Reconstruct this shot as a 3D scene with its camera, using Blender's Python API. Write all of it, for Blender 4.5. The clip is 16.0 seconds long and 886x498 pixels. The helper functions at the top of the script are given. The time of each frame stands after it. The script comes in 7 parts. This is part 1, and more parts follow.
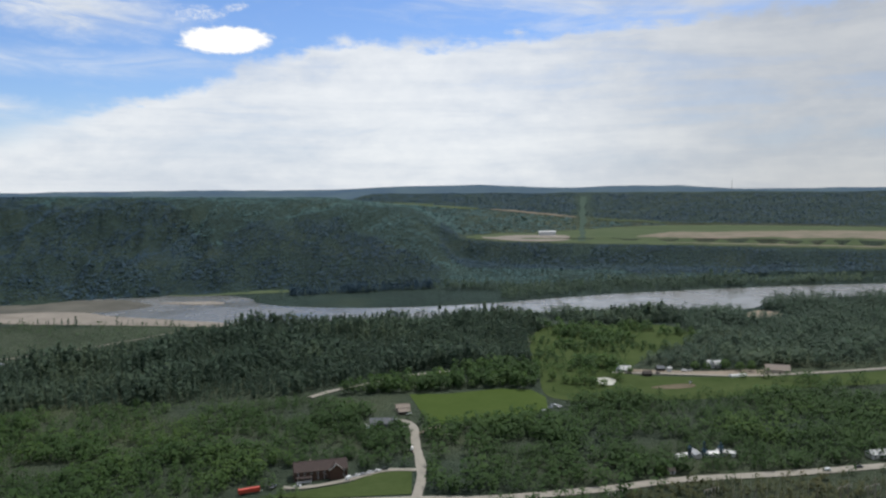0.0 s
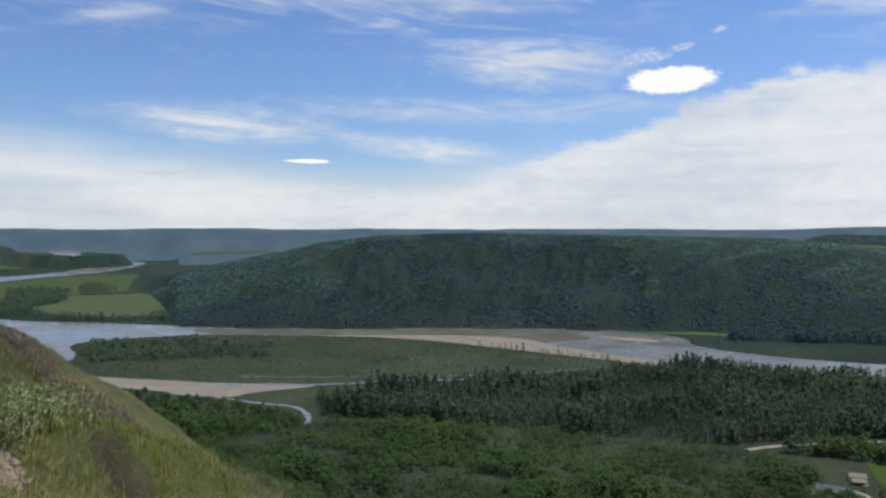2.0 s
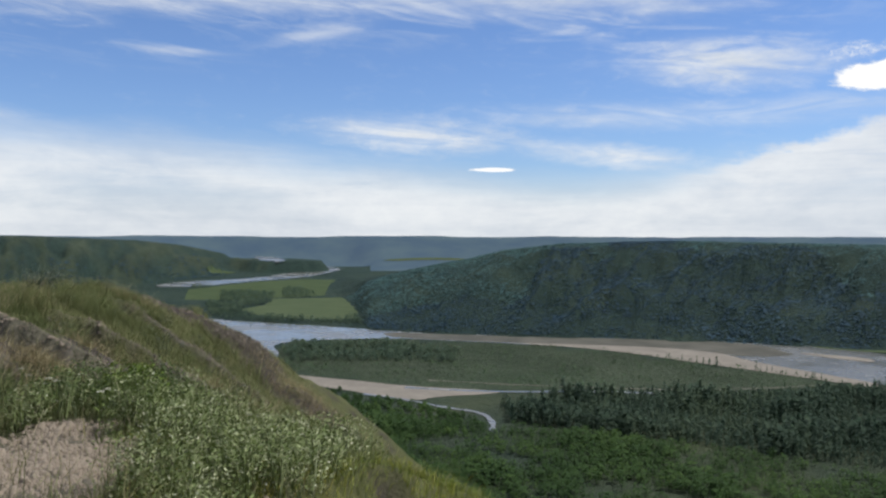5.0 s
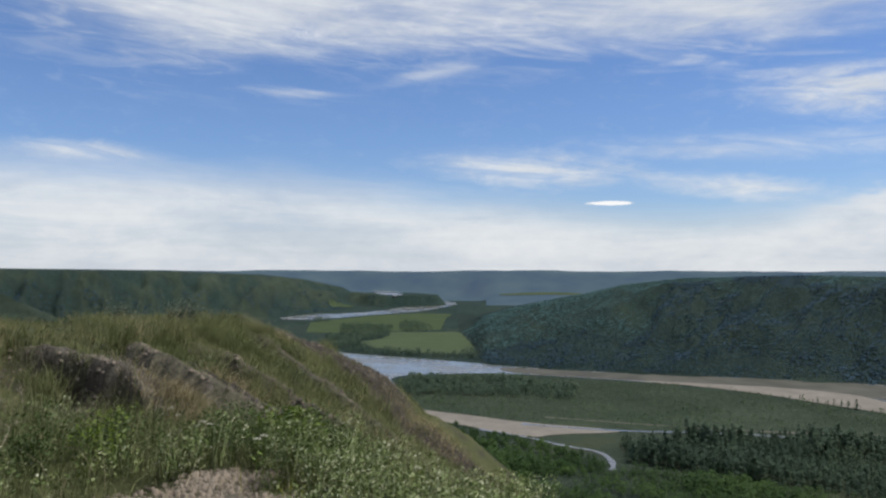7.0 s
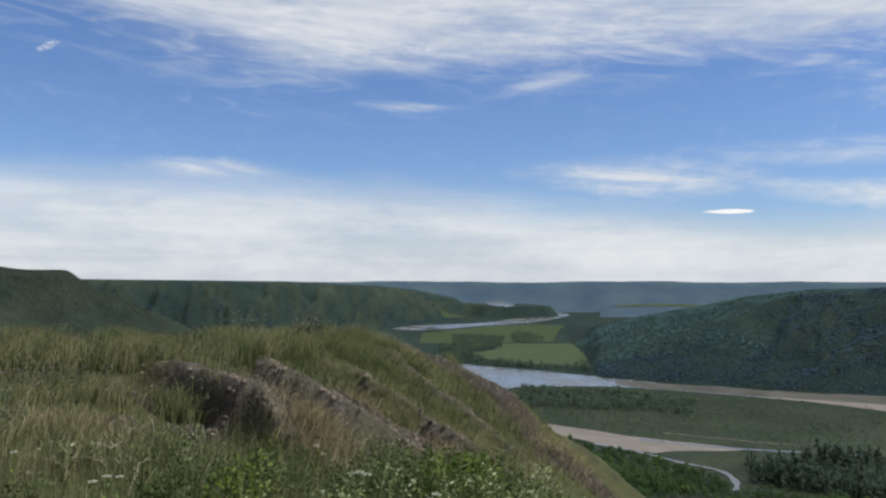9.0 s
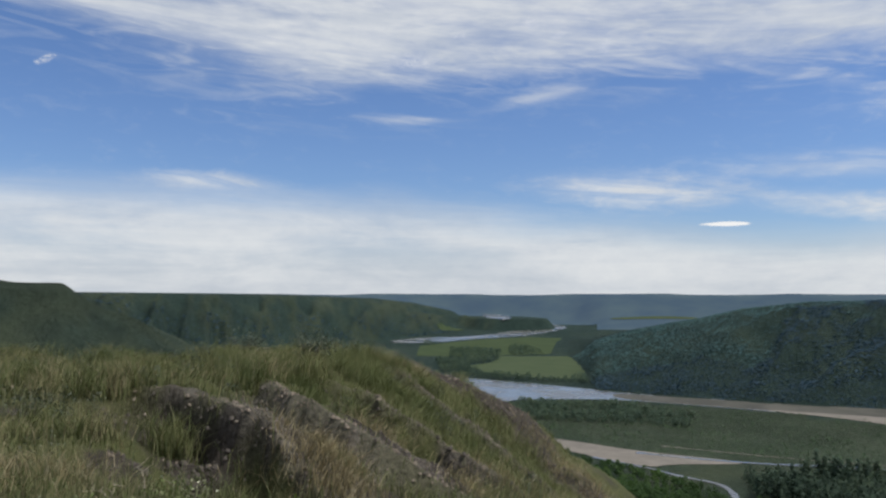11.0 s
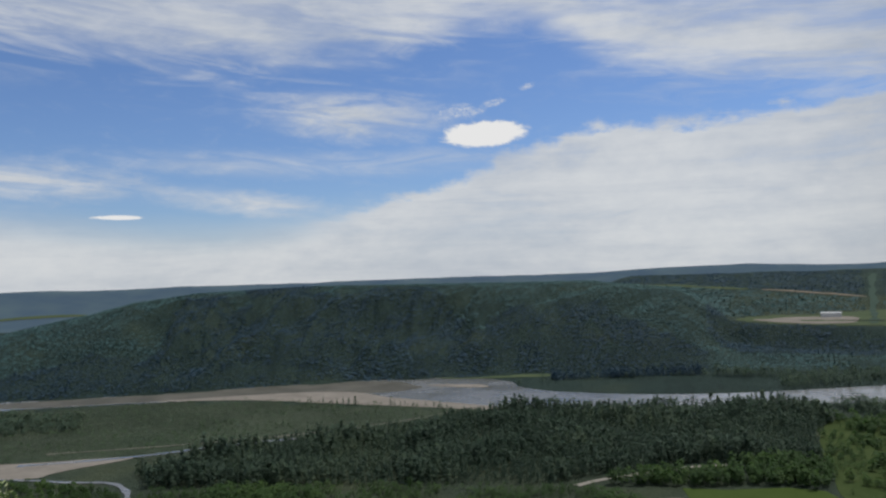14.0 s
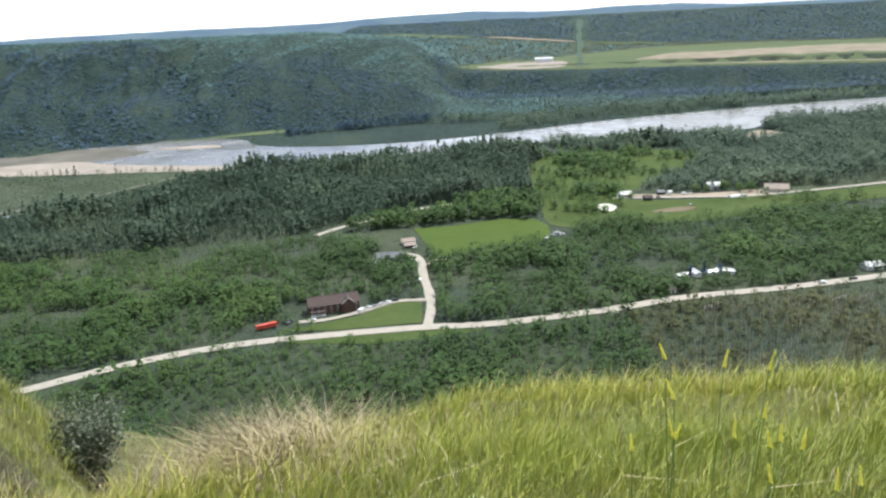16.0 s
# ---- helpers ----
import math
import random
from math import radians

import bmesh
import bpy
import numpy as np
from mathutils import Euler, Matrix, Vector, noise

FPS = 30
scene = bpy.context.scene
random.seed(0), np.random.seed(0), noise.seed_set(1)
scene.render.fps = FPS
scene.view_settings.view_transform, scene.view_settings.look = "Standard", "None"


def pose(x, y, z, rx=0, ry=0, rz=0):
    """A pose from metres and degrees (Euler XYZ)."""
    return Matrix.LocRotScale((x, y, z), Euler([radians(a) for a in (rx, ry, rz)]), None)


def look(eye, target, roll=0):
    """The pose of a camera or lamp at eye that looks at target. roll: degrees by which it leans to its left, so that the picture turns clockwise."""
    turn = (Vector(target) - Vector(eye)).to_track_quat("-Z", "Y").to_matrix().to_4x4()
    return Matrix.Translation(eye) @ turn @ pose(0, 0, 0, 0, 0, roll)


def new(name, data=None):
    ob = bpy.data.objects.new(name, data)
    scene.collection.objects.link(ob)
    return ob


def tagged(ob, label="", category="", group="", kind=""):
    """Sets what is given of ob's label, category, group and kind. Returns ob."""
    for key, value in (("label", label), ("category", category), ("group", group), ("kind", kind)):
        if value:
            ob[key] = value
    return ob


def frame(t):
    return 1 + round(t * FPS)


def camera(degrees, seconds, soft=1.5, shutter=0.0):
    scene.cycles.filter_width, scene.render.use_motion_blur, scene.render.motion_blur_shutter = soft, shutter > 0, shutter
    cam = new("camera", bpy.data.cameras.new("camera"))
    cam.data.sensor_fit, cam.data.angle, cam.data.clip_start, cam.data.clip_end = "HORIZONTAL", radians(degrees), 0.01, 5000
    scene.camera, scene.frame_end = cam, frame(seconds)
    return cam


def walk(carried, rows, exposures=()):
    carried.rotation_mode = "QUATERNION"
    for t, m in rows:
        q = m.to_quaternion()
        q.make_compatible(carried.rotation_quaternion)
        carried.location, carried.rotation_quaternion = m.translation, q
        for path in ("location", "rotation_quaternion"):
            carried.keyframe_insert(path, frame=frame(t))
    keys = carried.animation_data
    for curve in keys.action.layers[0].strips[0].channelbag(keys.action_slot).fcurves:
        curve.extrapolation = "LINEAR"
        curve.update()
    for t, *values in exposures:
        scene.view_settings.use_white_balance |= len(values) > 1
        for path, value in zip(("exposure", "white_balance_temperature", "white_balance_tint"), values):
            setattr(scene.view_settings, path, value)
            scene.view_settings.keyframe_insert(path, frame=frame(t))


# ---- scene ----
# the path of the hand-held camera: seconds, place, turn
cam = camera(57.67, 16.0, soft=2.4)
PATH = [
    (0.0, 4.200, 0.100, 0.550, 85.82, 0.43, 1.36),
    (0.5, 4.420, -0.100, 0.580, 86.63, 0.18, 12.94),
    (1.0, 4.500, -0.320, 0.610, 88.07, 0.12, 21.24),
    (1.5, 4.362, -0.543, 0.640, 88.60, -0.12, 27.83),
    (2.0, 4.082, -0.456, 0.701, 88.60, -0.27, 31.87),
    (2.5, 3.657, -0.294, 0.709, 88.61, -0.34, 32.99),
    (3.0, 3.209, -0.062, 0.693, 88.78, -0.30, 33.59),
    (3.5, 2.668, 0.162, 0.670, 88.83, -0.34, 37.11),
    (6.0, 1.469, 0.281, 0.618, 90.01, -0.26, 47.61),
    (6.5, 1.131, 0.363, 0.608, 90.78, -0.30, 49.51),
    (7.0, 0.800, 0.419, 0.590, 91.50, -0.29, 53.13),
    (7.5, 0.467, 0.489, 0.575, 91.79, -0.32, 55.61),
    (8.0, 0.114, 0.576, 0.587, 91.88, -0.31, 58.53),
    (8.5, -0.235, 0.618, 0.605, 91.93, -0.26, 60.79),
    (11.0, -2.083, 0.939, 0.687, 93.14, -0.21, 60.83),
    (11.5, -2.400, 0.981, 0.681, 93.92, 0.35, 53.01),
    (12.0, -2.597, 0.971, 0.633, 93.85, 0.64, 49.50),
    (12.5, -2.825, 1.020, 0.585, 89.96, 1.09, 42.50),
    (13.0, -2.719, 0.964, 0.614, 93.88, 1.21, 36.83),
    (13.5, -2.209, 0.584, 0.662, 94.30, 1.57, 28.91),
    (14.0, -0.900, 0.260, 0.500, 92.12, 1.84, 19.47),
    (14.5, 0.260, 0.120, 0.405, 85.20, 2.39, 10.49),
    (15.0, 0.413, 0.095, 0.399, 78.53, 2.71, 5.15),
    (15.5, 0.337, 0.167, 0.438, 74.46, 2.83, 1.27),
    (16.0, 0.328, 0.234, 0.472, 74.01, 2.84, 0.71),
]
EXPOSURE = [(0.0, 0.04), (1.0, -0.04), (3.0, -0.05), (3.5, 0.0), (6.0, 0.03), (6.5, -0.08), (8.5, -0.1), (11.0, -0.2), (11.5, -0.32), (12.5, -0.22), (14.0, -0.38), (14.5, -0.25), (15.0, -0.05), (15.5, 0.9), (16.0, 1.24)]
walk(cam, [(t, pose(x, y, z, rx, ry, rz)) for t, x, y, z, rx, ry, rz in PATH], EXPOSURE)

# ---- sky, clouds and sun ----
SUN_DIR = Vector((0.34, 0.50, 1.0)).normalized()
world = bpy.data.worlds.new("summer_sky")
scene.world = world
world.use_nodes = True
wt = world.node_tree
wt.nodes.clear()


def wnode(kind, **props):
    n = wt.nodes.new(kind)
    for key, value in props.items():
        if key == "operation":
            n.operation = value
        elif key == "clamp":
            n.use_clamp = value
        elif key == "blend":
            n.blend_type = value
    return n


def wput(socket, value):
    if isinstance(value, (int, float, tuple)):
        socket.default_value = value
    else:
        wt.links.new(value, socket)


def wmath(op, a, b=0.0, clamp=False):
    n = wnode("ShaderNodeMath", operation=op, clamp=clamp)
    wput(n.inputs[0], a)
    wput(n.inputs[1], b)
    return n.outputs[0]


def wsmooth(v, lo, hi):
    n = wt.nodes.new("ShaderNodeMapRange")
    n.interpolation_type = "SMOOTHSTEP"
    wput(n.inputs["Value"], v)
    wput(n.inputs["From Min"], lo)
    wput(n.inputs["From Max"], hi)
    return n.outputs["Result"]


def wramp(v, stops):
    """Straight lines through (place 0..1, value 0..1)."""
    n = wt.nodes.new("ShaderNodeValToRGB")
    els = n.color_ramp.elements
    while len(els) < len(stops):
        els.new(0.5)
    for e, (p, c) in zip(els, sorted(stops)):
        e.position = p
        e.color = (c, c, c, 1)
    wput(n.inputs[0], v)
    return n.outputs[0]


def wnoise(vec, scale, detail=5.0, rough=0.55, distortion=0.0):
    n = wt.nodes.new("ShaderNodeTexNoise")
    n.inputs["Scale"].default_value = scale
    n.inputs["Detail"].default_value = detail
    n.inputs["Roughness"].default_value = rough
    n.inputs["Distortion"].default_value = distortion
    wput(n.inputs["Vector"], vec)
    return n.outputs[0]


coord = wt.nodes.new("ShaderNodeTexCoord").outputs["Generated"]
sep = wt.nodes.new("ShaderNodeSeparateXYZ")
wt.links.new(coord, sep.inputs[0])
sx, sy, sz = sep.outputs
DEG = 57.29578
# compass angle to the left of +y, and height above the horizon, in degrees
c_az = wmath("MULTIPLY", wmath("ARCTAN2", wmath("MULTIPLY", sx, -1.0), sy), DEG)
c_el = wmath("MULTIPLY", wmath("ARCSINE", sz), DEG)


def wvec(a, b, c=0.0):
    n = wt.nodes.new("ShaderNodeCombineXYZ")
    wput(n.inputs[0], a)
    wput(n.inputs[1], b)
    wput(n.inputs[2], c)
    return n.outputs[0]


def scaled(ka, ke, z, slant=0.0):
    """Sky coordinates stretched along the horizon; slant tilts the streaks."""
    e = wmath("SUBTRACT", c_el, wmath("MULTIPLY", c_az, slant)) if slant else c_el
    return wvec(wmath("MULTIPLY", c_az, ka), wmath("MULTIPLY", e, ke), z)


def centred(v, k):
    return wmath("MULTIPLY", wmath("SUBTRACT", v, 0.5), k)


streak = wnoise(scaled(0.05, 0.42, 3.1, 0.10), 1.0, 9, 0.62, 0.7)
combed = wnoise(scaled(0.14, 0.85, 5.5, 0.07), 1.0, 8, 0.6, 1.1)
fine = wnoise(scaled(0.26, 0.70, 7.7), 1.6, 9, 0.68, 0.4)
lump = wnoise(scaled(0.085, 0.36, 9.3), 1.0, 9, 0.6, 0.35)
layers = wnoise(scaled(0.045, 1.0, 6.4), 1.0, 8, 0.6, 0.4)
puffs = wnoise(scaled(0.6, 0.9, 1.2), 1.0, 6, 0.6)
billow = wnoise(scaled(1.1, 1.9, 2.2), 1.0, 7, 0.62, 0.4)
tatters = wnoise(scaled(2.6, 3.6, 4.1), 1.0, 6, 0.66, 0.8)
az_n = wmath("DIVIDE", wmath("ADD", c_az, 40.0), 140.0)


def az_stop(a, v):
    return ((a + 40) / 140, v / 25)


def az_table(pairs):
    return wmath("MULTIPLY", wramp(az_n, [az_stop(*p) for p in pairs]), 25.0)


def wmax(a, b):
    return wmath("MAXIMUM", a, b)


def over(a, b):
    """Two thin clouds, one in front of the other."""
    return wmath("SUBTRACT", wmath("ADD", a, b), wmath("MULTIPLY", a, b))


# the bank along the horizon: crisp and heaped to the right, thin haze to the left
low_top = az_table(((-40, 12.0), (-18, 11.6), (-4, 10.6), (4, 10.2), (8, 10.6), (12, 9.3), (15, 8.3), (19, 6.9), (25, 5.2), (30, 3.9), (35, 3.2), (40, 3.6), (48, 4.7), (57, 5.6), (65, 6.4), (80, 7.0), (90, 6.9)))
heap = wsmooth(c_az, 34.0, 20.0)
low_el = wmath("ADD", c_el, wmath("ADD", centred(lump, 2.6), wmath("ADD", centred(streak, 2.2), wmath("MULTIPLY", centred(puffs, 2.0), heap))))
low_edge = wmath("SUBTRACT", low_top, low_el)
low_soft = wmath("ADD", wmath("MULTIPLY", wsmooth(low_edge, -0.35, 0.7), heap), wmath("MULTIPLY", wsmooth(low_edge, -1.6, 2.2), wmath("SUBTRACT", 1.0, heap)))
low = wmath("MULTIPLY", low_soft, wmath("ADD", wmath("ADD", 0.62, wmath("MULTIPLY", heap, 0.16)), wmath("MULTIPLY", wsmooth(wmath("ADD", wmath("MULTIPLY", lump, 0.7), wmath("MULTIPLY", layers, 0.3)), 0.34, 0.60), 0.30), True))
# the high veil, its lower edge combed out by the wind
high_top = az_table(((-40, 10.8), (-10, 11.4), (0, 12.4), (5, 14.0), (9, 15.8), (13, 17.4), (17, 17.4), (22, 16.0), (28, 15.0), (34, 14.9), (40, 15.2), (48, 15.8), (55, 15.6), (62, 14.8), (68, 14.2), (74, 14.5), (80, 15.6), (86, 17.0), (92, 18.6)))
high_el = wmath("ADD", c_el, wmath("ADD", centred(streak, 3.4), wmath("ADD", centred(combed, 1.2), centred(lump, 2.4))))
high_edge = wmath("SUBTRACT", high_el, high_top)
veil = wmath("MULTIPLY", wsmooth(high_edge, -1.1, 2.0), wmath("ADD", 0.42, wmath("MULTIPLY", wsmooth(wmath("ADD", wmath("MULTIPLY", streak, 0.5), wmath("ADD", wmath("MULTIPLY", combed, 0.2), wmath("MULTIPLY", lump, 0.3))), 0.36, 0.60), 0.50)))
trails = wmath("MULTIPLY", wsmooth(high_edge, -4.2, 0.5), wmath("MULTIPLY", wsmooth(combed, 0.46, 0.72), 0.30))


def patch(a, e, wa, we, lean=0.0, soft=0.45, ragged=0.0):
    """A long thin cloud: angles of its middle and half-sizes."""
    da = wmath("DIVIDE", wmath("SUBTRACT", c_az, a), wa)
    de = wmath("SUBTRACT", c_el, e)
    if lean:
        de = wmath("SUBTRACT", de, wmath("MULTIPLY", wmath("SUBTRACT", c_az, a), lean))
    de = wmath("DIVIDE", de, we)
    d = wmath("SQRT", wmath("ADD", wmath("MULTIPLY", da, da), wmath("MULTIPLY", de, de)))
    if ragged:
        d = wmath("ADD", d, centred(fine, ragged))
    return wsmooth(d, 1.0, 1.0 - soft)


def ragged_patch(a, e, wa, we, lean=0.0, soft=0.4, torn=1.0):
    return wsmooth(wmath("ADD", wmath("SUBTRACT", 1.0, patch(a, e, wa, we, lean, 1.0)), centred(billow, torn)), 0.62, 0.62 - soft)


lens_cloud = wmax(ragged_patch(16.2, 10.15, 6.2, 1.75, -0.02, 0.26, 0.62), ragged_patch(41.4, 4.72, 3.2, 0.34, 0, 0.3, 0.6))
# a torn fringe clings to the upper side of the bright cloud
puff_cloud = 0.0
for tuft in ((18.2, 11.7, 4.4, 1.2, -0.03), (13.0, 13.3, 1.3, 0.5, -0.2), (15.4, 12.3, 1.6, 0.6, -0.1), (54.6, 18.7, 2.0, 0.8, -0.1), (59.8, 18.0, 1.2, 0.6, 0), (52.6, 17.9, 1.4, 0.5, -0.3), (49.4, 17.0, 1.1, 1.2, 0), (87.5, 14.7, 1.2, 0.6, -0.4), (63.0, 16.2, 5.0, 1.2, 0)):
    puff_cloud = wmax(puff_cloud, ragged_patch(*tuft, 0.62, 1.5))
puff_cloud = wmath("MULTIPLY", wmath("MULTIPLY", puff_cloud, wsmooth(tatters, 0.22, 0.72)), 0.75)
wisps = 0.0
for a, e, wa, we, lean, k in ((25.5, 11.6, 9.5, 2.3, 0.05, 1.0), (47.0, 7.2, 10.5, 1.8, 0.05, 1.0), (33.6, 5.7, 9.0, 1.2, 0.10, 0.9), (77.0, 7.6, 6.5, 0.9, 0.02, 0.9), (53.4, 14.0, 5.5, 0.8, -0.22, 0.5), (63.5, 12.2, 4.0, 0.45, 0.0, 0.45), (30.0, 8.3, 18.0, 1.3, 0.02, 0.55), (20.0, 8.6, 9.0, 1.0, 0.03, 0.5)):
    wisps = wmax(wisps, wmath("MULTIPLY", patch(a, e, wa, we, lean, 1.0, 1.1), k))
wisps = wmath("MULTIPLY", wisps, wmath("ADD", 0.16, wmath("MULTIPLY", wsmooth(combed, 0.28, 0.64), 0.82)))
haze_band = wmath("MULTIPLY", wsmooth(c_el, 5.0, 0.0), 0.70)
thin = wmath("MULTIPLY", wsmooth(fine, 0.5, 0.78), 0.10)
cover = wmath("MINIMUM", over(over(over(low, veil), over(wisps, trails)), wmax(haze_band, thin)), 0.95)
cover = wmax(cover, wmax(lens_cloud, puff_cloud))

sky = wt.nodes.new("ShaderNodeTexSky")
sky.sky_type = "NISHITA"
sky.sun_disc = False
sky.sun_elevation = math.asin(SUN_DIR.z)
sky.sun_rotation = math.atan2(SUN_DIR.x, SUN_DIR.y)
sky.air_density, sky.dust_density, sky.ozone_density = 1.0, 0.3, 3.5
bg_sky = wt.nodes.new("ShaderNodeBackground")
tint = wt.nodes.new("ShaderNodeMix")
tint.data_type, tint.blend_type = "RGBA", "MULTIPLY"
tint.inputs[0].default_value = 1.0
wt.links.new(sky.outputs[0], tint.inputs[6])
tint.inputs[7].default_value = (0.75, 0.86, 1.10, 1)
wt.links.new(tint.outputs[2], bg_sky.inputs[0])
bg_sky.inputs[1].default_value = 0.113
bg_cloud = wt.nodes.new("ShaderNodeBackground")
tone = wt.nodes.new("ShaderNodeMix")
tone.data_type = "RGBA"
wt.links.new(wmath("ADD", wmath("MULTIPLY", wsmooth(lump, 0.30, 0.66), 0.62), wmath("ADD", wmath("MULTIPLY", wsmooth(layers, 0.32, 0.66), 0.18), wmath("MULTIPLY", wsmooth(puffs, 0.3, 0.7), 0.20)), True), tone.inputs[0])
tone.inputs[6].default_value = (0.62, 0.68, 0.77, 1)
tone.inputs[7].default_value = (0.90, 0.925, 0.945, 1)
bright = wt.nodes.new("ShaderNodeMix")
bright.data_type = "RGBA"
wt.links.new(wmax(lens_cloud, wmath("MULTIPLY", puff_cloud, 0.8)), bright.inputs[0])
wt.links.new(tone.outputs[2], bright.inputs[6])
bright.inputs[7].default_value = (1.08, 1.08, 1.08, 1)
wt.links.new(bright.outputs[2], bg_cloud.inputs[0])
wt.links.new(wmath("SUBTRACT", 0.95, wmath("MULTIPLY", wsmooth(c_az, 0.0, -26.0), 0.30)), bg_cloud.inputs[1])
mix = wt.nodes.new("ShaderNodeMixShader")
wt.links.new(cover, mix.inputs[0])
wt.links.new(bg_sky.outputs[0], mix.inputs[1])
wt.links.new(bg_cloud.outputs[0], mix.inputs[2])
wout = wt.nodes.new("ShaderNodeOutputWorld")
wt.links.new(mix.outputs[0], wout.inputs[0])

lamp = bpy.data.lights.new("sun", "SUN")
lamp.energy, lamp.angle, lamp.color = 3.2, radians(2.0), (1.0, 0.97, 0.92)
sun = new("sun", lamp)
sun.matrix_world = look(SUN_DIR * 50, (0, 0, 0))


# ---- materials ----
def material(name, rough=0.9, metal=0.0, spec=0.3):
    m = bpy.data.materials.new(name)
    m.use_nodes = True
    b = m.node_tree.nodes["Principled BSDF"]
    b.inputs["Roughness"].default_value, b.inputs["Metallic"].default_value = rough, metal
    b.inputs["Specular IOR Level"].default_value = spec
    return m, m.node_tree, b


def mnoise(nt, scale, detail=4.0, rough=0.6, vec=None):
    n = nt.nodes.new("ShaderNodeTexNoise")
    n.inputs["Scale"].default_value, n.inputs["Detail"].default_value, n.inputs["Roughness"].default_value = scale, detail, rough
    nt.links.new(vec if vec else nt.nodes.new("ShaderNodeTexCoord").outputs["Object"], n.inputs["Vector"])
    return n.outputs[0]


def mramp(nt, fac, stops):
    n = nt.nodes.new("ShaderNodeValToRGB")
    els = n.color_ramp.elements
    while len(els) < len(stops):
        els.new(0.5)
    for e, (p, c) in zip(els, stops):
        e.position, e.color = p, (*c, 1)
    nt.links.new(fac, n.inputs[0])
    return n.outputs[0]


def mmix(nt, fac, a, b, blend="MIX"):
    n = nt.nodes.new("ShaderNodeMix")
    n.data_type, n.blend_type = "RGBA", blend
    for sock, v in ((n.inputs[0], fac), (n.inputs[6], a), (n.inputs[7], b)):
        if isinstance(v, (int, float)):
            sock.default_value = v
        elif isinstance(v, tuple):
            sock.default_value = (*v, 1)
        else:
            nt.links.new(v, sock)
    return n.outputs[2]


def mbump(nt, b, height, strength, distance):
    n = nt.nodes.new("ShaderNodeBump")
    n.inputs["Strength"].default_value, n.inputs["Distance"].default_value = strength, distance
    nt.links.new(height, n.inputs["Height"])
    nt.links.new(n.outputs[0], b.inputs["Normal"])


def mattr(nt, name, out="Fac"):
    n = nt.nodes.new("ShaderNodeAttribute")
    n.attribute_name = name
    return n.outputs[out]


def plain(name, low, high, scale=2.0, rough=0.8, metal=0.0, spec=0.3, bump=0.0):
    """A surface that varies between two colours at two scales."""
    m, nt, b = material(name, rough, metal, spec)
    f = mnoise(nt, scale, 6, 0.65)
    g = mnoise(nt, scale * 9, 3, 0.6)
    c = mmix(nt, 0.3, mramp(nt, f, [(0.3, low), (0.7, high)]), mramp(nt, g, [(0.3, low), (0.7, high)]))
    nt.links.new(c, b.inputs["Base Color"])
    if bump:
        mbump(nt, b, g, bump, 0.05)
    return m


def leafy(name, stops, rough=0.75, through_light=0.25, spec=0.2, single=0.35):
    """Leaves or blades: every piece its own shade, every plant its own tone."""
    m, nt, b = material(name, rough, 0, spec)
    geo = nt.nodes.new("ShaderNodeNewGeometry")
    mixf = nt.nodes.new("ShaderNodeMath")
    mixf.operation = "MULTIPLY_ADD"
    nt.links.new(geo.outputs["Random Per Island"], mixf.inputs[0])
    mixf.inputs[1].default_value = single
    t = nt.nodes.new("ShaderNodeMath")
    t.operation = "MULTIPLY"
    nt.links.new(mattr(nt, "tone"), t.inputs[0])
    t.inputs[1].default_value = 1.0 - single
    nt.links.new(t.outputs[0], mixf.inputs[2])
    c = mramp(nt, mixf.outputs[0], stops)
    nt.links.new(c, b.inputs["Base Color"])
    tr = nt.nodes.new("ShaderNodeBsdfTranslucent")
    nt.links.new(c, tr.inputs[0])
    ms = nt.nodes.new("ShaderNodeMixShader")
    ms.inputs[0].default_value = through_light
    nt.links.new(b.outputs[0], ms.inputs[1])
    nt.links.new(tr.outputs[0], ms.inputs[2])
    nt.links.new(ms.outputs[0], nt.nodes["Material Output"].inputs[0])
    return m


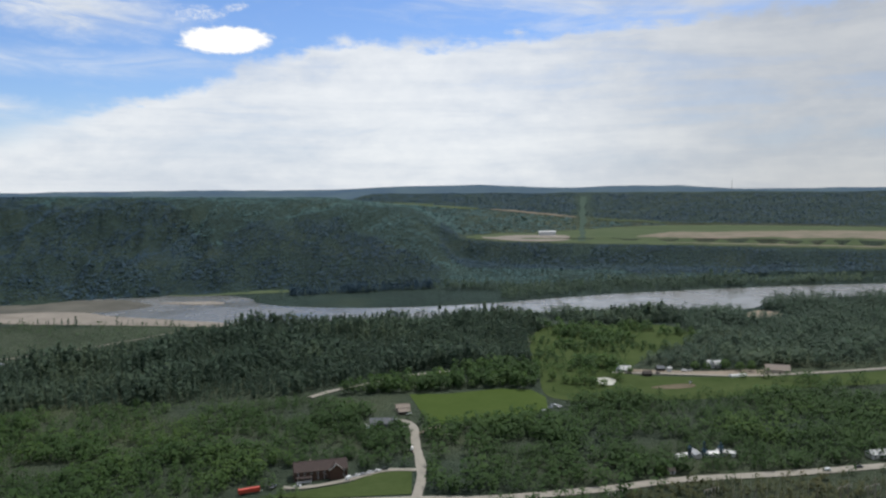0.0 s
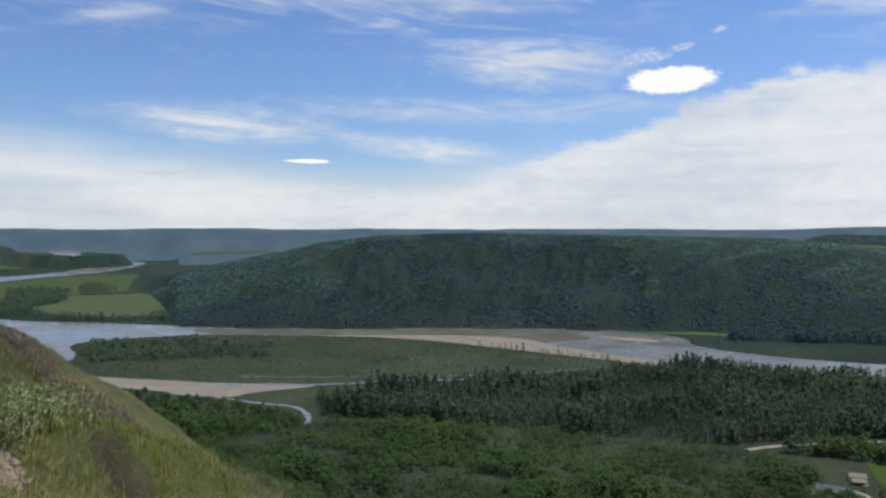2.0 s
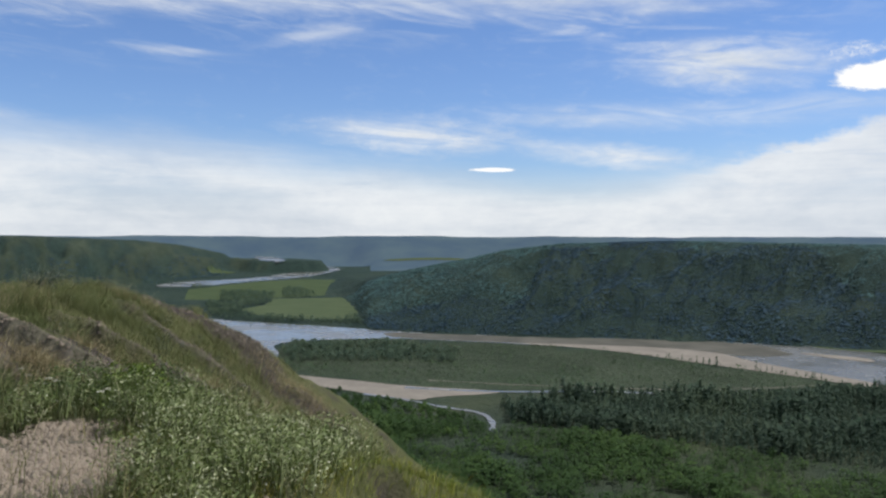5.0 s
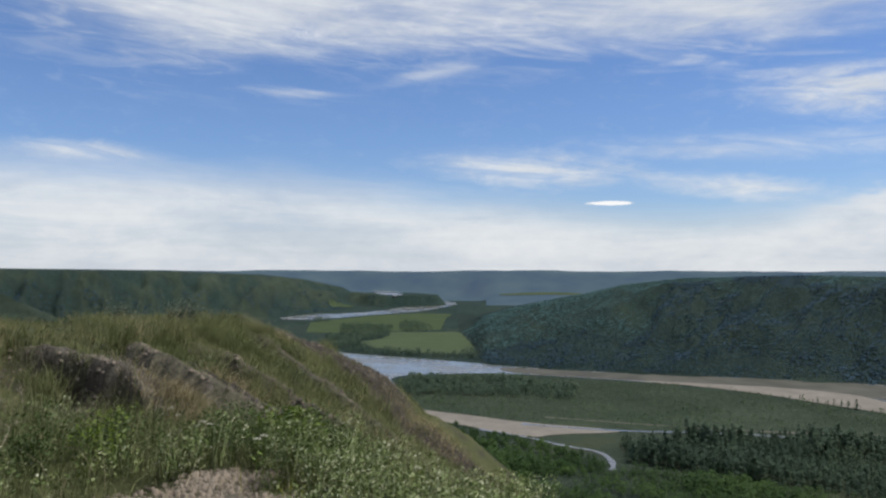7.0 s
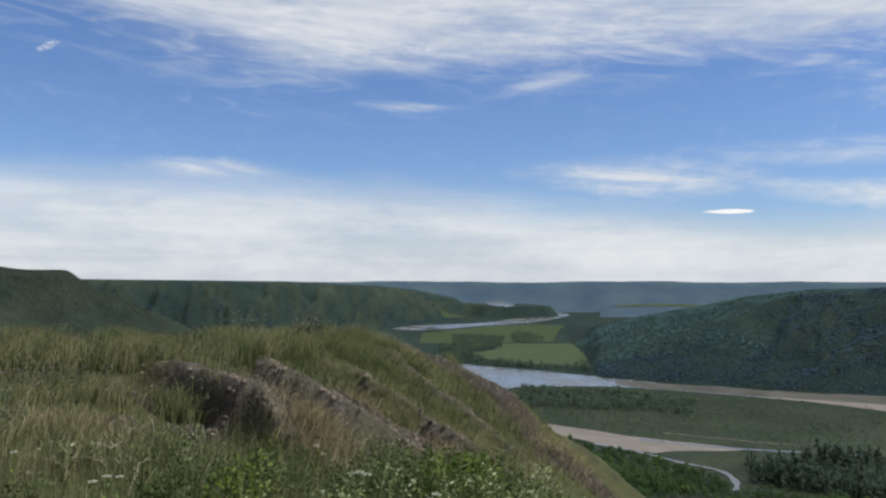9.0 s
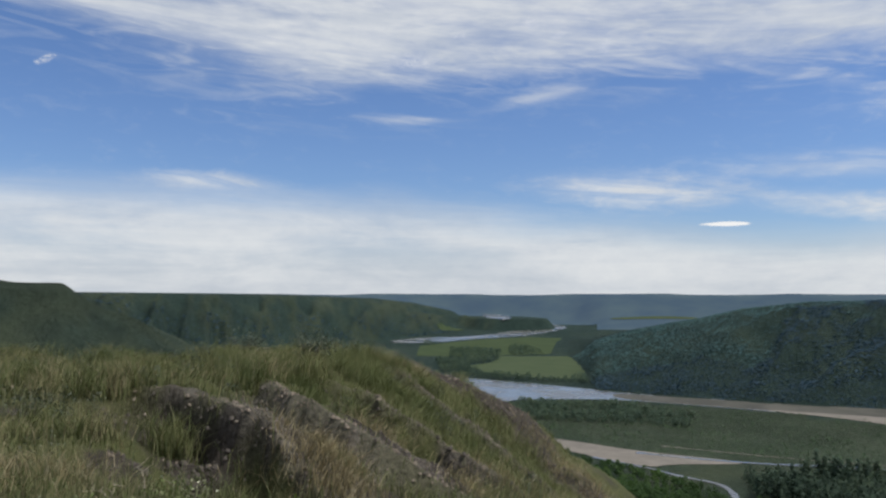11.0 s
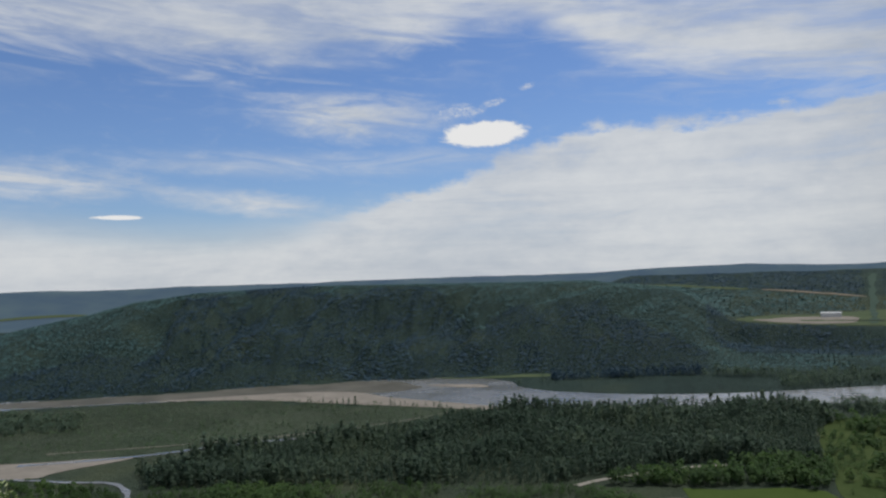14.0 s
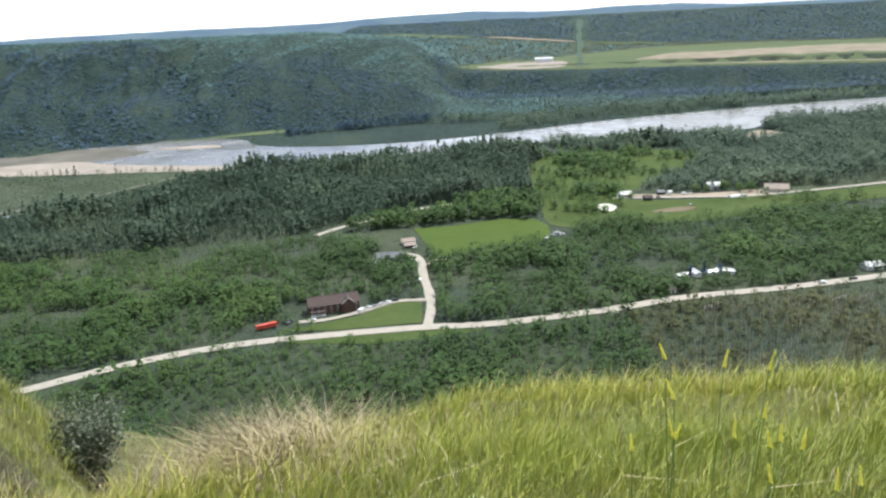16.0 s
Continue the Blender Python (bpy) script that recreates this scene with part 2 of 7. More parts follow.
def ground_material():
    m, nt, b = material("valley_ground", 0.95, 0, 0.1)
    geo = nt.nodes.new("ShaderNodeNewGeometry").outputs["Position"]
    fine = mnoise(nt, 9.0, 6, 0.7, geo)
    mid = mnoise(nt, 0.35, 6, 0.65, geo)
    lumps = mnoise(nt, 2.6, 7, 0.7, geo)
    wide = mnoise(nt, 0.02, 7, 0.65, geo)
    huge = mnoise(nt, 0.0045, 6, 0.6, geo)
    grass = mmix(nt, 0.5, mramp(nt, mid, [(0.3, (0.062, 0.078, 0.028)), (0.7, (0.125, 0.130, 0.055))]), mramp(nt, fine, [(0.3, (0.045, 0.055, 0.020)), (0.75, (0.155, 0.145, 0.075))]))
    # washed soil, kept extra dark so scarp faces carry their shade in colour
    soil = mmix(nt, 0.5, mramp(nt, lumps, [(0.35, (0.030, 0.024, 0.022)), (0.7, (0.085, 0.072, 0.062))]), mramp(nt, fine, [(0.35, (0.022, 0.018, 0.016)), (0.75, (0.13, 0.112, 0.097))]))
    # woodland floor tinted blue-green: distance haze mixed into the base colour
    wood = mmix(nt, 0.5, mramp(nt, wide, [(0.3, (0.030, 0.054, 0.048)), (0.7, (0.054, 0.090, 0.072))]), mramp(nt, huge, [(0.35, (0.032, 0.058, 0.050)), (0.65, (0.053, 0.088, 0.072))]))
    scrub = mmix(nt, 0.5, mramp(nt, wide, [(0.3, (0.052, 0.076, 0.048)), (0.7, (0.100, 0.124, 0.084))]), mramp(nt, huge, [(0.35, (0.050, 0.073, 0.040)), (0.65, (0.100, 0.120, 0.076))]))
    sepc = nt.nodes.new("ShaderNodeSeparateColor")
    nt.links.new(mattr(nt, "cover", "Color"), sepc.inputs[0])
    c = mmix(nt, sepc.outputs[2], grass, wood)
    c = mmix(nt, sepc.outputs[1], c, scrub)
    dried = mmix(nt, 0.5, mramp(nt, mid, [(0.3, (0.12, 0.105, 0.09)), (0.7, (0.20, 0.18, 0.155))]), mramp(nt, fine, [(0.3, (0.07, 0.062, 0.053)), (0.75, (0.26, 0.235, 0.20))]))
    soil = mmix(nt, mattr(nt, "cover", "Alpha"), soil, dried)
    c = mmix(nt, sepc.outputs[0], c, soil)
    nt.links.new(c, b.inputs["Base Color"])
    # brush and broken ground on the far slopes, small clods near by
    brush = mnoise(nt, 0.11, 7, 0.7, geo)
    c = mmix(nt, sepc.outputs[2], c, mmix(nt, 0.55, c, mramp(nt, brush, [(0.35, (0.20, 0.22, 0.20)), (0.68, (1.0, 1.0, 1.0))]), "MULTIPLY"))
    nt.links.new(c, b.inputs["Base Color"])
    far_h = nt.nodes.new("ShaderNodeMath")
    far_h.operation = "MULTIPLY"
    nt.links.new(brush, far_h.inputs[0])
    nt.links.new(sepc.outputs[2], far_h.inputs[1])
    big = nt.nodes.new("ShaderNodeBump")
    big.inputs["Strength"].default_value, big.inputs["Distance"].default_value = 1.0, 12.0
    nt.links.new(far_h.outputs[0], big.inputs["Height"])
    small = nt.nodes.new("ShaderNodeBump")
    small.inputs["Strength"].default_value, small.inputs["Distance"].default_value = 0.8, 0.22
    nt.links.new(lumps, small.inputs["Height"])
    nt.links.new(big.outputs[0], small.inputs["Normal"])
    nt.links.new(small.outputs[0], b.inputs["Normal"])
    return m


M_GROUND = ground_material()
M_WATER, nt, b = material("river_water", 0.36, 0, 0.5)
b.inputs["Base Color"].default_value = (0.14, 0.14, 0.13, 1)
ripple = nt.nodes.new("ShaderNodeMapRange")
nt.links.new(mnoise(nt, 0.012, 5, 0.6), ripple.inputs["Value"])
ripple.inputs["From Min"].default_value, ripple.inputs["From Max"].default_value = 0.38, 0.62
ripple.inputs["To Min"].default_value, ripple.inputs["To Max"].default_value = 0.14, 0.32
nt.links.new(ripple.outputs["Result"], b.inputs["Roughness"])
w1 = mnoise(nt, 0.05, 5, 0.6)
mbump(nt, b, w1, 0.04, 1.0)
M_SHALLOW, nt, b = material("shallow_water", 0.6, 0, 0.08)
nt.links.new(mramp(nt, mnoise(nt, 0.02, 5, 0.6), [(0.35, (0.070, 0.068, 0.054)), (0.7, (0.120, 0.114, 0.092))]), b.inputs["Base Color"])
M_SAND = plain("river_sand", (0.165, 0.150, 0.128), (0.270, 0.243, 0.210), 0.03, 1.0, 0.0, 0.03)
M_FIELD = plain("mown_field", (0.042, 0.068, 0.016), (0.064, 0.092, 0.026), 0.03, 1.0, 0.0, 0.03)
M_MEADOW = plain("meadow", (0.032, 0.052, 0.016), (0.064, 0.086, 0.032), 0.03, 1.0, 0.0, 0.03)
M_PALE_FIELD = plain("hay_field", (0.056, 0.080, 0.042), (0.086, 0.108, 0.058), 0.012, 1.0, 0.0, 0.03)
M_CLEARING = plain("stripped_clearing", (0.095, 0.110, 0.070), (0.26, 0.205, 0.17), 0.022, 1.0, 0.0, 0.03)
M_SILT = plain("pale_silty_water", (0.36, 0.36, 0.31), (0.48, 0.48, 0.42), 0.1, 0.5)
M_TURNED = plain("turned_earth", (0.085, 0.072, 0.050), (0.16, 0.135, 0.095), 0.08, 1.0, 0.0, 0.03)
M_DIRT = plain("bare_earth", (0.17, 0.145, 0.11), (0.28, 0.24, 0.19), 0.05, 1.0, 0.0, 0.03)
M_ROAD = plain("gravel_road", (0.20, 0.185, 0.155), (0.29, 0.268, 0.225), 0.2)
M_ASPEN = leafy("aspen_leaves", [(0.0, (0.035, 0.070, 0.021)), (0.5, (0.051, 0.100, 0.031)), (1.0, (0.095, 0.159, 0.042))], through_light=0.5, single=0.14)
# cottonwood greens lifted and cooled a little in place of distance haze
M_POPLAR = leafy("cottonwood_leaves", [(0.0, (0.055, 0.089, 0.061)), (0.5, (0.072, 0.113, 0.077)), (1.0, (0.119, 0.163, 0.097))], through_light=0.5, single=0.14)
# these two foliages are blued in their own colour to imitate distance haze
M_HAZY_SPRUCE = leafy("haze_blue_foliage", [(0.0, (0.028, 0.060, 0.092)), (0.5, (0.039, 0.079, 0.111)), (1.0, (0.060, 0.111, 0.142))], through_light=0.4, single=0.12)
M_HAZY_ASPEN = leafy("haze_blue_aspen_leaves", [(0.0, (0.043, 0.095, 0.105)), (0.5, (0.059, 0.125, 0.126)), (1.0, (0.081, 0.158, 0.149))], single=0.10)
M_SCRUB = leafy("willow_scrub", [(0.0, (0.040, 0.075, 0.034)), (0.5, (0.063, 0.107, 0.049)), (1.0, (0.095, 0.145, 0.071))])
M_BROWN_BRUSH = leafy("brown_brush", [(0.0, (0.046, 0.058, 0.022)), (0.5, (0.069, 0.078, 0.030)), (1.0, (0.098, 0.097, 0.042))], through_light=0.4, single=0.2)
M_FARFIELD = plain("far_field", (0.046, 0.068, 0.034), (0.070, 0.094, 0.046), 0.012, 1.0, 0.0, 0.03)
M_CUT = plain("cut_strip_grass", (0.046, 0.072, 0.058), (0.062, 0.090, 0.068), 0.02, 1.0, 0.0, 0.03)
M_BARK = plain("bark", (0.10, 0.085, 0.07), (0.22, 0.20, 0.17), 3.0)
M_DEAD = plain("dead_wood", (0.20, 0.18, 0.15), (0.34, 0.31, 0.27), 1.0)


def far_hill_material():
    """Wooded uplands far behind the rest: a plain backdrop, its blue distance haze added as a glow."""
    m, nt, b = material("far_uplands_haze", 1.0, 0, 0.0)
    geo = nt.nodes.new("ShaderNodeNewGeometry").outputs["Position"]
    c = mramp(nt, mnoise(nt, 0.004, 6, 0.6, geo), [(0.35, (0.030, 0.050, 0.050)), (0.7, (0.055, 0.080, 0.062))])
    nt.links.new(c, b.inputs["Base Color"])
    # blue airlight put in as faint emission
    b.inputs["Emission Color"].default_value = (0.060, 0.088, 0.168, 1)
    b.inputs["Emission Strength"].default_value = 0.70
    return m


M_FAR = far_hill_material()


from mathutils.geometry import tessellate_polygon

# ---- tools for building ----
def lattice(ix, iy, seed):
    h = (ix.astype(np.int64) * 374761393 + iy.astype(np.int64) * 668265263 + seed * 974634777) & 0x7FFFFFFF
    h = ((h ^ (h >> 13)) * 1274126177) & 0x7FFFFFFF
    return ((h ^ (h >> 16)) & 0xFFFFF) / 0xFFFFF


def value_noise(x, y, seed=0):
    ix, iy = np.floor(x), np.floor(y)
    fx, fy = x - ix, y - iy
    fx, fy = fx * fx * (3 - 2 * fx), fy * fy * (3 - 2 * fy)
    a, b_ = lattice(ix, iy, seed), lattice(ix + 1, iy, seed)
    c, d = lattice(ix, iy + 1, seed), lattice(ix + 1, iy + 1, seed)
    return (a * (1 - fx) + b_ * fx) * (1 - fy) + (c * (1 - fx) + d * fx) * fy


def fbm(x, y, octaves=4, seed=0):
    """Uneven ground, -1 to 1."""
    total, amp, norm = 0.0, 1.0, 0.0
    for o in range(octaves):
        total = total + amp * (value_noise(x * 2**o, y * 2**o, seed + o) * 2 - 1)
        norm += amp
        amp *= 0.5
    return total / norm


def smooth(v, lo, hi):
    t = np.clip((v - lo) / (hi - lo), 0, 1)
    return t * t * (3 - 2 * t)


def soft_over(v, w):
    """v where it is over 0, nothing below, rounded over w metres."""
    return w * np.logaddexp(0, v / w)


def inside(x, y, outline):
    """Which points lie inside a closed outline."""
    hit = np.zeros(np.shape(x), bool)
    n = len(outline)
    for i in range(n):
        (x0, y0), (x1, y1) = outline[i], outline[(i + 1) % n]
        if y0 != y1:
            hit ^= ((y0 > y) != (y1 > y)) & (x < (x1 - x0) * (y - y0) / (y1 - y0) + x0)
    return hit


def line_distance(x, y, line):
    best = np.full(np.shape(x), 1e9)
    for (x0, y0), (x1, y1) in zip(line[:-1], line[1:]):
        dx, dy = x1 - x0, y1 - y0
        t = np.clip(((x - x0) * dx + (y - y0) * dy) / (dx * dx + dy * dy), 0, 1)
        best = np.minimum(best, np.hypot(x - x0 - t * dx, y - y0 - t * dy))
    return best


def rounded(line, closed=False, steps=4):
    """Corners of a line cut smooth, twice over."""
    pts = [np.array(p, float) for p in line]
    for _ in range(2 if steps > 2 else 1):
        out = [] if closed else [pts[0]]
        n = len(pts)
        for i in range(n if closed else n - 1):
            a, b_ = pts[i], pts[(i + 1) % n]
            out += [a * 0.75 + b_ * 0.25, a * 0.25 + b_ * 0.75]
        if not closed:
            out.append(pts[-1])
        pts = out
    return [tuple(p) for p in pts]


# ---- shape of the land ----
FLOOR = -180.0


def table(v, pairs):
    pairs = sorted(pairs)
    return np.interp(v, [p[0] for p in pairs], [p[1] for p in pairs])


# gullies washed into the near mound: line, half-width, depth
GULLIES = [
    ([(-16.4, 7.9), (-15.0, 8.6), (-13.8, 9.6), (-12.8, 11.2)], 0.45, 0.35),
    ([(-25.4, 14.2), (-23.8, 15.6), (-22.4, 17.2), (-21.5, 19.5)], 1.0, 0.6),
    ([(-12.4, 3.1), (-10.6, 3.9), (-9.2, 5.0), (-8.2, 7.0)], 2.0, 0.75),
]
# small scarps, broken ground below them: line from the head down, height, reach
SCARPS = [
    ([(-17.2, 2.9), (-16.3, 3.6), (-14.8, 4.0), (-13.4, 4.4), (-12.6, 5.2), (-11.9, 6.6), (-11.0, 8.8)], 0.9, 4.0),
    ([(-12.4, 3.3), (-11.3, 4.0), (-10.4, 4.9), (-9.8, 6.4)], 0.75, 1.7),
    ([(-18.6, 5.6), (-17.0, 5.5), (-15.6, 5.7), (-14.6, 6.2), (-14.1, 6.9), (-13.4, 8.4)], 0.6, 1.5),
    ([(-18.6, 7.0), (-17.9, 7.8), (-17.3, 8.5), (-16.9, 9.4), (-16.6, 10.2), (-15.6, 12.4)], 0.95, 2.3),
    ([(-23.0, 10.6), (-21.0, 11.8), (-19.4, 13.2), (-18.0, 15.4)], 0.7, 2.0),
]
DRAW = [(-11.0, 4.7), (-8.8, 5.0), (-8.6, 6.4), (-9.3, 9.0), (-10.4, 13.0)]
# crest of the near bank where it runs out over the valley
# worn gravel on the bank: middle and half-widths
GRAVEL = [(-4.45, 2.3, 0.90, 1.10), (-2.35, 3.0, 0.36, 0.28)]
SPINE = [(-2.7, 3.3, -1.12), (-3.7, 4.9, -1.38), (-4.6, 6.9, -2.3), (-6.7, 10.6, -4.2), (-8.0, 13.5, -6.2), (-9.0, 17.0, -9.2)]
BURROW = (-3.0, 4.85)
PALE_TOP = [(-21.0, 1.5), (-21.2, 3.6), (-22.2, 5.6), (-21.6, 8.6)]


def beside(x, y, line):
    """Distance from a line, counted positive on its right-hand side (the lower side), and whether it is abreast of it."""
    best, sign, ends = np.full(np.shape(x), 1e9), np.ones(np.shape(x)), np.zeros(np.shape(x))
    n_ = len(line) - 1
    for k, ((x0, y0), (x1, y1)) in enumerate(zip(line[:-1], line[1:])):
        dx, dy = x1 - x0, y1 - y0
        raw = ((x - x0) * dx + (y - y0) * dy) / (dx * dx + dy * dy)
        t = np.clip(raw, 0, 1)
        d = np.hypot(x - x0 - t * dx, y - y0 - t * dy)
        near = d < best
        cross = dx * (y - y0) - dy * (x - x0)
        best, sign = np.where(near, d, best), np.where(near, np.where(cross > 0, -1.0, 1.0), sign)
        ends = np.where(near, (k + t) / n_, ends)
    return best * sign, np.sin(np.pi * np.clip(ends, 0.02, 0.98)) ** 0.5


def floor_level(r):
    return FLOOR + 0.0145 * np.clip(r - 2500, 0, None)


def near_hill(x, y):
    """The grassy bluff on which the camera stands, and the mound beside it."""
    edge = table(x, [(-90, 50), (-60, 34), (-30, 16.2), (-26, 13.3), (-22, 9.6), (-17, 6.2), (-13, 4.0), (-10, 4.4), (-7, 5.2), (-5, 5.2), (-3.4, 3.9), (-2, 3.1), (0, 2.2), (3, 1.7), (10, 1.5), (40, 3)])
    edge = edge + 0.4 * fbm(x * 0.35, y * 0.35, 3, 11)
    fall = table(x, [(-30, 0.48), (-20, 0.47), (-13, 0.45), (-9, 0.42), (-6, 0.60), (-4.5, 0.80), (-3, 0.86), (-2, 0.74), (-0.9, 0.44), (0.2, 0.335), (2, 0.312), (6, 0.318), (12, 0.33)])
    brow = table(x, [(-30, 6.2), (-20, 6.4), (-12, 7.2), (-9, 7.0), (-5, 8.2), (-1.5, 7.0), (0, 7.2), (4, 8.2), (10, 9.0)])
    top = table(x, [(-40, -1.6), (-26, -1.10), (-18, -0.95), (-13, -1.05), (-4, -1.0), (0, -1.15), (6, -1.2)])
    run = soft_over(y - edge, 0.7)
    z = top - fall * np.minimum(run, brow) - 0.85 * soft_over(run - brow, 1.5)
    z = z - 0.55 * soft_over(-27.5 - x, 1.5) * smooth(y, -60, 0)
    z = z + 0.16 * fbm(x * 0.55, y * 0.55, 4, 3) + 0.05 * fbm(x * 2.2, y * 2.2, 3, 5)
    # the bank's own crest
    best, level = np.full(np.shape(x), 1e9), np.full(np.shape(x), -99.0)
    for (x0, y0, z0), (x1, y1, z1) in zip(SPINE[:-1], SPINE[1:]):
        dx, dy = x1 - x0, y1 - y0
        t = np.clip(((x - x0) * dx + (y - y0) * dy) / (dx * dx + dy * dy), 0, 1)
        d = np.hypot(x - x0 - t * dx, y - y0 - t * dy)
        best, level = np.where(d < best, d, best), np.where(d < best, z0 + t * (z1 - z0), level)
    out_side = smooth(x - np.interp(y, [p[1] for p in SPINE], [p[0] for p in SPINE]), 0.1, 0.5) * smooth(y, 2.8, 3.8)
    crest = level - (0.5 + 1.5 * out_side) * soft_over(best - 0.5 + 0.1 * out_side, 0.3 - 0.1 * out_side) + 0.06 * fbm(x * 1.5, y * 1.5, 3, 15)
    z = np.where(best < 6, 0.12 * np.logaddexp(z / 0.12, crest / 0.12), z)
    z = z - 0.42 * smooth(np.hypot((x - BURROW[0]) / 0.55, (y - BURROW[1]) / 0.40) + 0.35 * fbm(x * 2.4, y * 2.4, 3, 17), 1.05, 0.45)
    # a broad draw between the near bank and the mound
    draw = line_distance(x, y, DRAW) + 0.35 * fbm(x * 0.6, y * 0.6, 3, 29)
    z = z - 1.25 * smooth(draw, 3.1, 0.7)
    z = z + smooth(x, -8.5, -11.5) * (0.20 * (0.5 - np.abs(fbm(x * 0.75, y * 0.75, 4, 45))) - 0.05)
    for line, wide, deep in GULLIES:
        d = line_distance(x, y, line) + 0.25 * fbm(x * 1.3, y * 1.3, 3, 21)
        z = z - deep * smooth(d, wide, 0.25 * wide)
    for line, high, reach in SCARPS:
        d, fade = beside(x, y, line)
        d = d + 0.30 * fbm(x * 1.1, y * 1.1, 4, 23)
        z = z - high * fade * smooth(d, -0.12, 0.22) * np.clip(1 - d / reach, 0, 1) ** 0.8 * (d < reach)
        z = z + 0.10 * fade * smooth(d, -0.8, -0.1) * (d < 0)
        z = z + fade * (0.16 * fbm(x * 2.8, y * 2.8, 4, 25) - 0.18 * np.abs(fbm(x * 1.6, y * 1.6, 3, 27))) * smooth(d, -0.1, 0.2) * smooth(d, 0.6 * reach, 0.2 * reach)
    return z


# front edge of the cleared bench: compass angle, distance
BENCH_FRONT = [(-32, 1995), (-15, 1930), (-8, 1920), (-3, 1960), (0, 2060), (1.5, 2150)]
# where the cleared bench ends and the upland begins: compass angle, distance
BENCH_BACK = [(-32, 2800), (-16, 2760), (-12, 2650), (-8, 2470), (-4, 2310), (0.3, 2190), (3, 2120), (8, 2050), (13, 2050)]


def land(x, y):
    r, az = np.hypot(x, y), np.degrees(np.arctan2(-x, y))
    floor = floor_level(r)
    z = np.maximum(near_hill(x, y), floor)
    behind = (np.abs(az) > 110) | (y < -30)
    # green spur beyond the mound
    spur = 0.5 - 0.46 * np.clip(y - 24 + 10 * fbm(x * 0.012, y * 0.012, 3, 8), 0, None) - 0.42 * soft_over(330 + x, 25.0) + 8 * fbm(x * 0.02, y * 0.02, 4, 9) + 5 * np.abs(fbm(x * 0.05, y * 0.02, 3, 19))
    spur = np.where((x < -150) & (x > -950), spur, -999)
    z = np.where(behind, z, np.maximum(z, spur))
    # forested valley side across the river
    foot = table(az, [(-60, 2300), (-38, 2050), (-27, 1830), (-15, 1640), (-7, 1560), (4.5, 1515), (12, 1500), (20.5, 1480), (28, 1468), (36, 1458), (44, 1476), (50, 1545), (50.6, 1700), (50.9, 1950), (52.0, 2400), (53.5, 2900), (56, 3300)])
    crest = table(az, [(-60, -120), (-30, -128), (-18, -124), (-7, -88), (0, -60), (7, -32), (9, -20), (20, -15), (28, -10), (36.5, -20), (40.5, -40), (43, -66), (45, -80), (48, -106), (50, -130), (51, -152), (52.5, -172), (54, -179), (60, -180)])
    bench = smooth(az, 4.0, -0.8)
    d = r - foot + 25 * fbm(az * 0.5, r * 0.004, 3, 31)
    u = np.clip(d / 820, 0, 1)
    rise = 1 - (1 - u) ** 1.7
    rugged = smooth(az, 12, 21) * smooth(az, 42, 36)
    ravine = np.abs(fbm(az * 0.34 + r * 0.002, r * 0.0022, 4, 41)) * (34 + 52 * rugged) - 10 - 8 * rugged + rugged * 20 * np.abs(fbm(az * 1.2 + r * 0.003, r * 0.004, 3, 43))
    side = floor + (np.maximum(crest, floor) - floor) * rise - ravine * np.sin(np.pi * u) * smooth(az, 54, 46)
    side = side - 0.045 * np.clip(d - 900, 0, None)
    front = table(az, BENCH_FRONT)
    step = floor + 12 * smooth(r, front - 380, front - 150) + (33 + 0.35 * np.clip(az + 27, 0, 30)) * smooth(r, front - 150, front) + 10 * smooth(r, 2200, 2750)
    side = side * (1 - bench) + step * bench
    start = table(az, BENCH_BACK)
    back = -124 + 108 * np.clip((r - start) / (3550 - start), 0, 1) + 5 * fbm(az * 0.4, r * 0.003, 3, 47)
    side = np.where((r > 2080) & (az < 13), np.maximum(side, back - 160 * smooth(az, 6, 13)), side)
    z = np.where(~behind & (d > 0) & (az < 56), np.maximum(z, side), z)
    # bare bluffs along the river downstream
    foot2 = table(az, [(56, 4200), (58, 3900), (62, 3350), (66, 2850), (72, 2250), (80, 1650), (86, 1350), (100, 1000)])
    crest2 = table(az, [(55, -180), (56.5, -170), (58, -135), (60, -92), (63, -48), (66, -24), (72, -8), (80, -3), (86, 0), (100, 2)])
    u2 = np.clip((r - foot2) / 520, 0, 1)
    cut = np.abs(fbm(az * 0.55 + r * 0.0012, r * 0.002, 4, 51)) * 85 - 18 + 34 * np.abs(fbm(az * 1.9 + r * 0.002, r * 0.004, 4, 53)) + 8 * fbm(az * 5.0, r * 0.012, 3, 55)
    bluff = floor + (np.maximum(crest2, floor) - floor) * (1 - (1 - u2) ** 1.5) - cut * np.sin(np.pi * u2)
    z = np.where(~behind & (az > 55) & (r > foot2), np.maximum(z, bluff), z)
    # far uplands
    far = 4880 * np.tan(np.radians(table(az, [(-40, -0.05), (-27, -0.03), (-18.5, 0.0), (-15, 0.26), (-7, 0.13), (-1.3, 0.38), (3, 0.3), (8.7, 0.13), (15.7, 0.1), (23.6, 0.05), (30, 0.0), (45, 0.0), (66, -0.1), (90, -0.1)])))
    far = far + 7 * fbm(az * 0.35, r * 0.001, 3, 61)
    rise3 = smooth(r, 3900 + 450 * smooth(az, 49, 52) * smooth(az, 66, 62), 4850)
    z = np.where(~behind & (rise3 > 0), np.maximum(z, floor + (far - floor) * rise3), z)
    # a shelf that holds the farthest reach of the river
    shelf = line_distance(x, y, [(-3717, 2318), (-3425, 2197), (-3286, 2166), (-3158, 2129)]) - 175
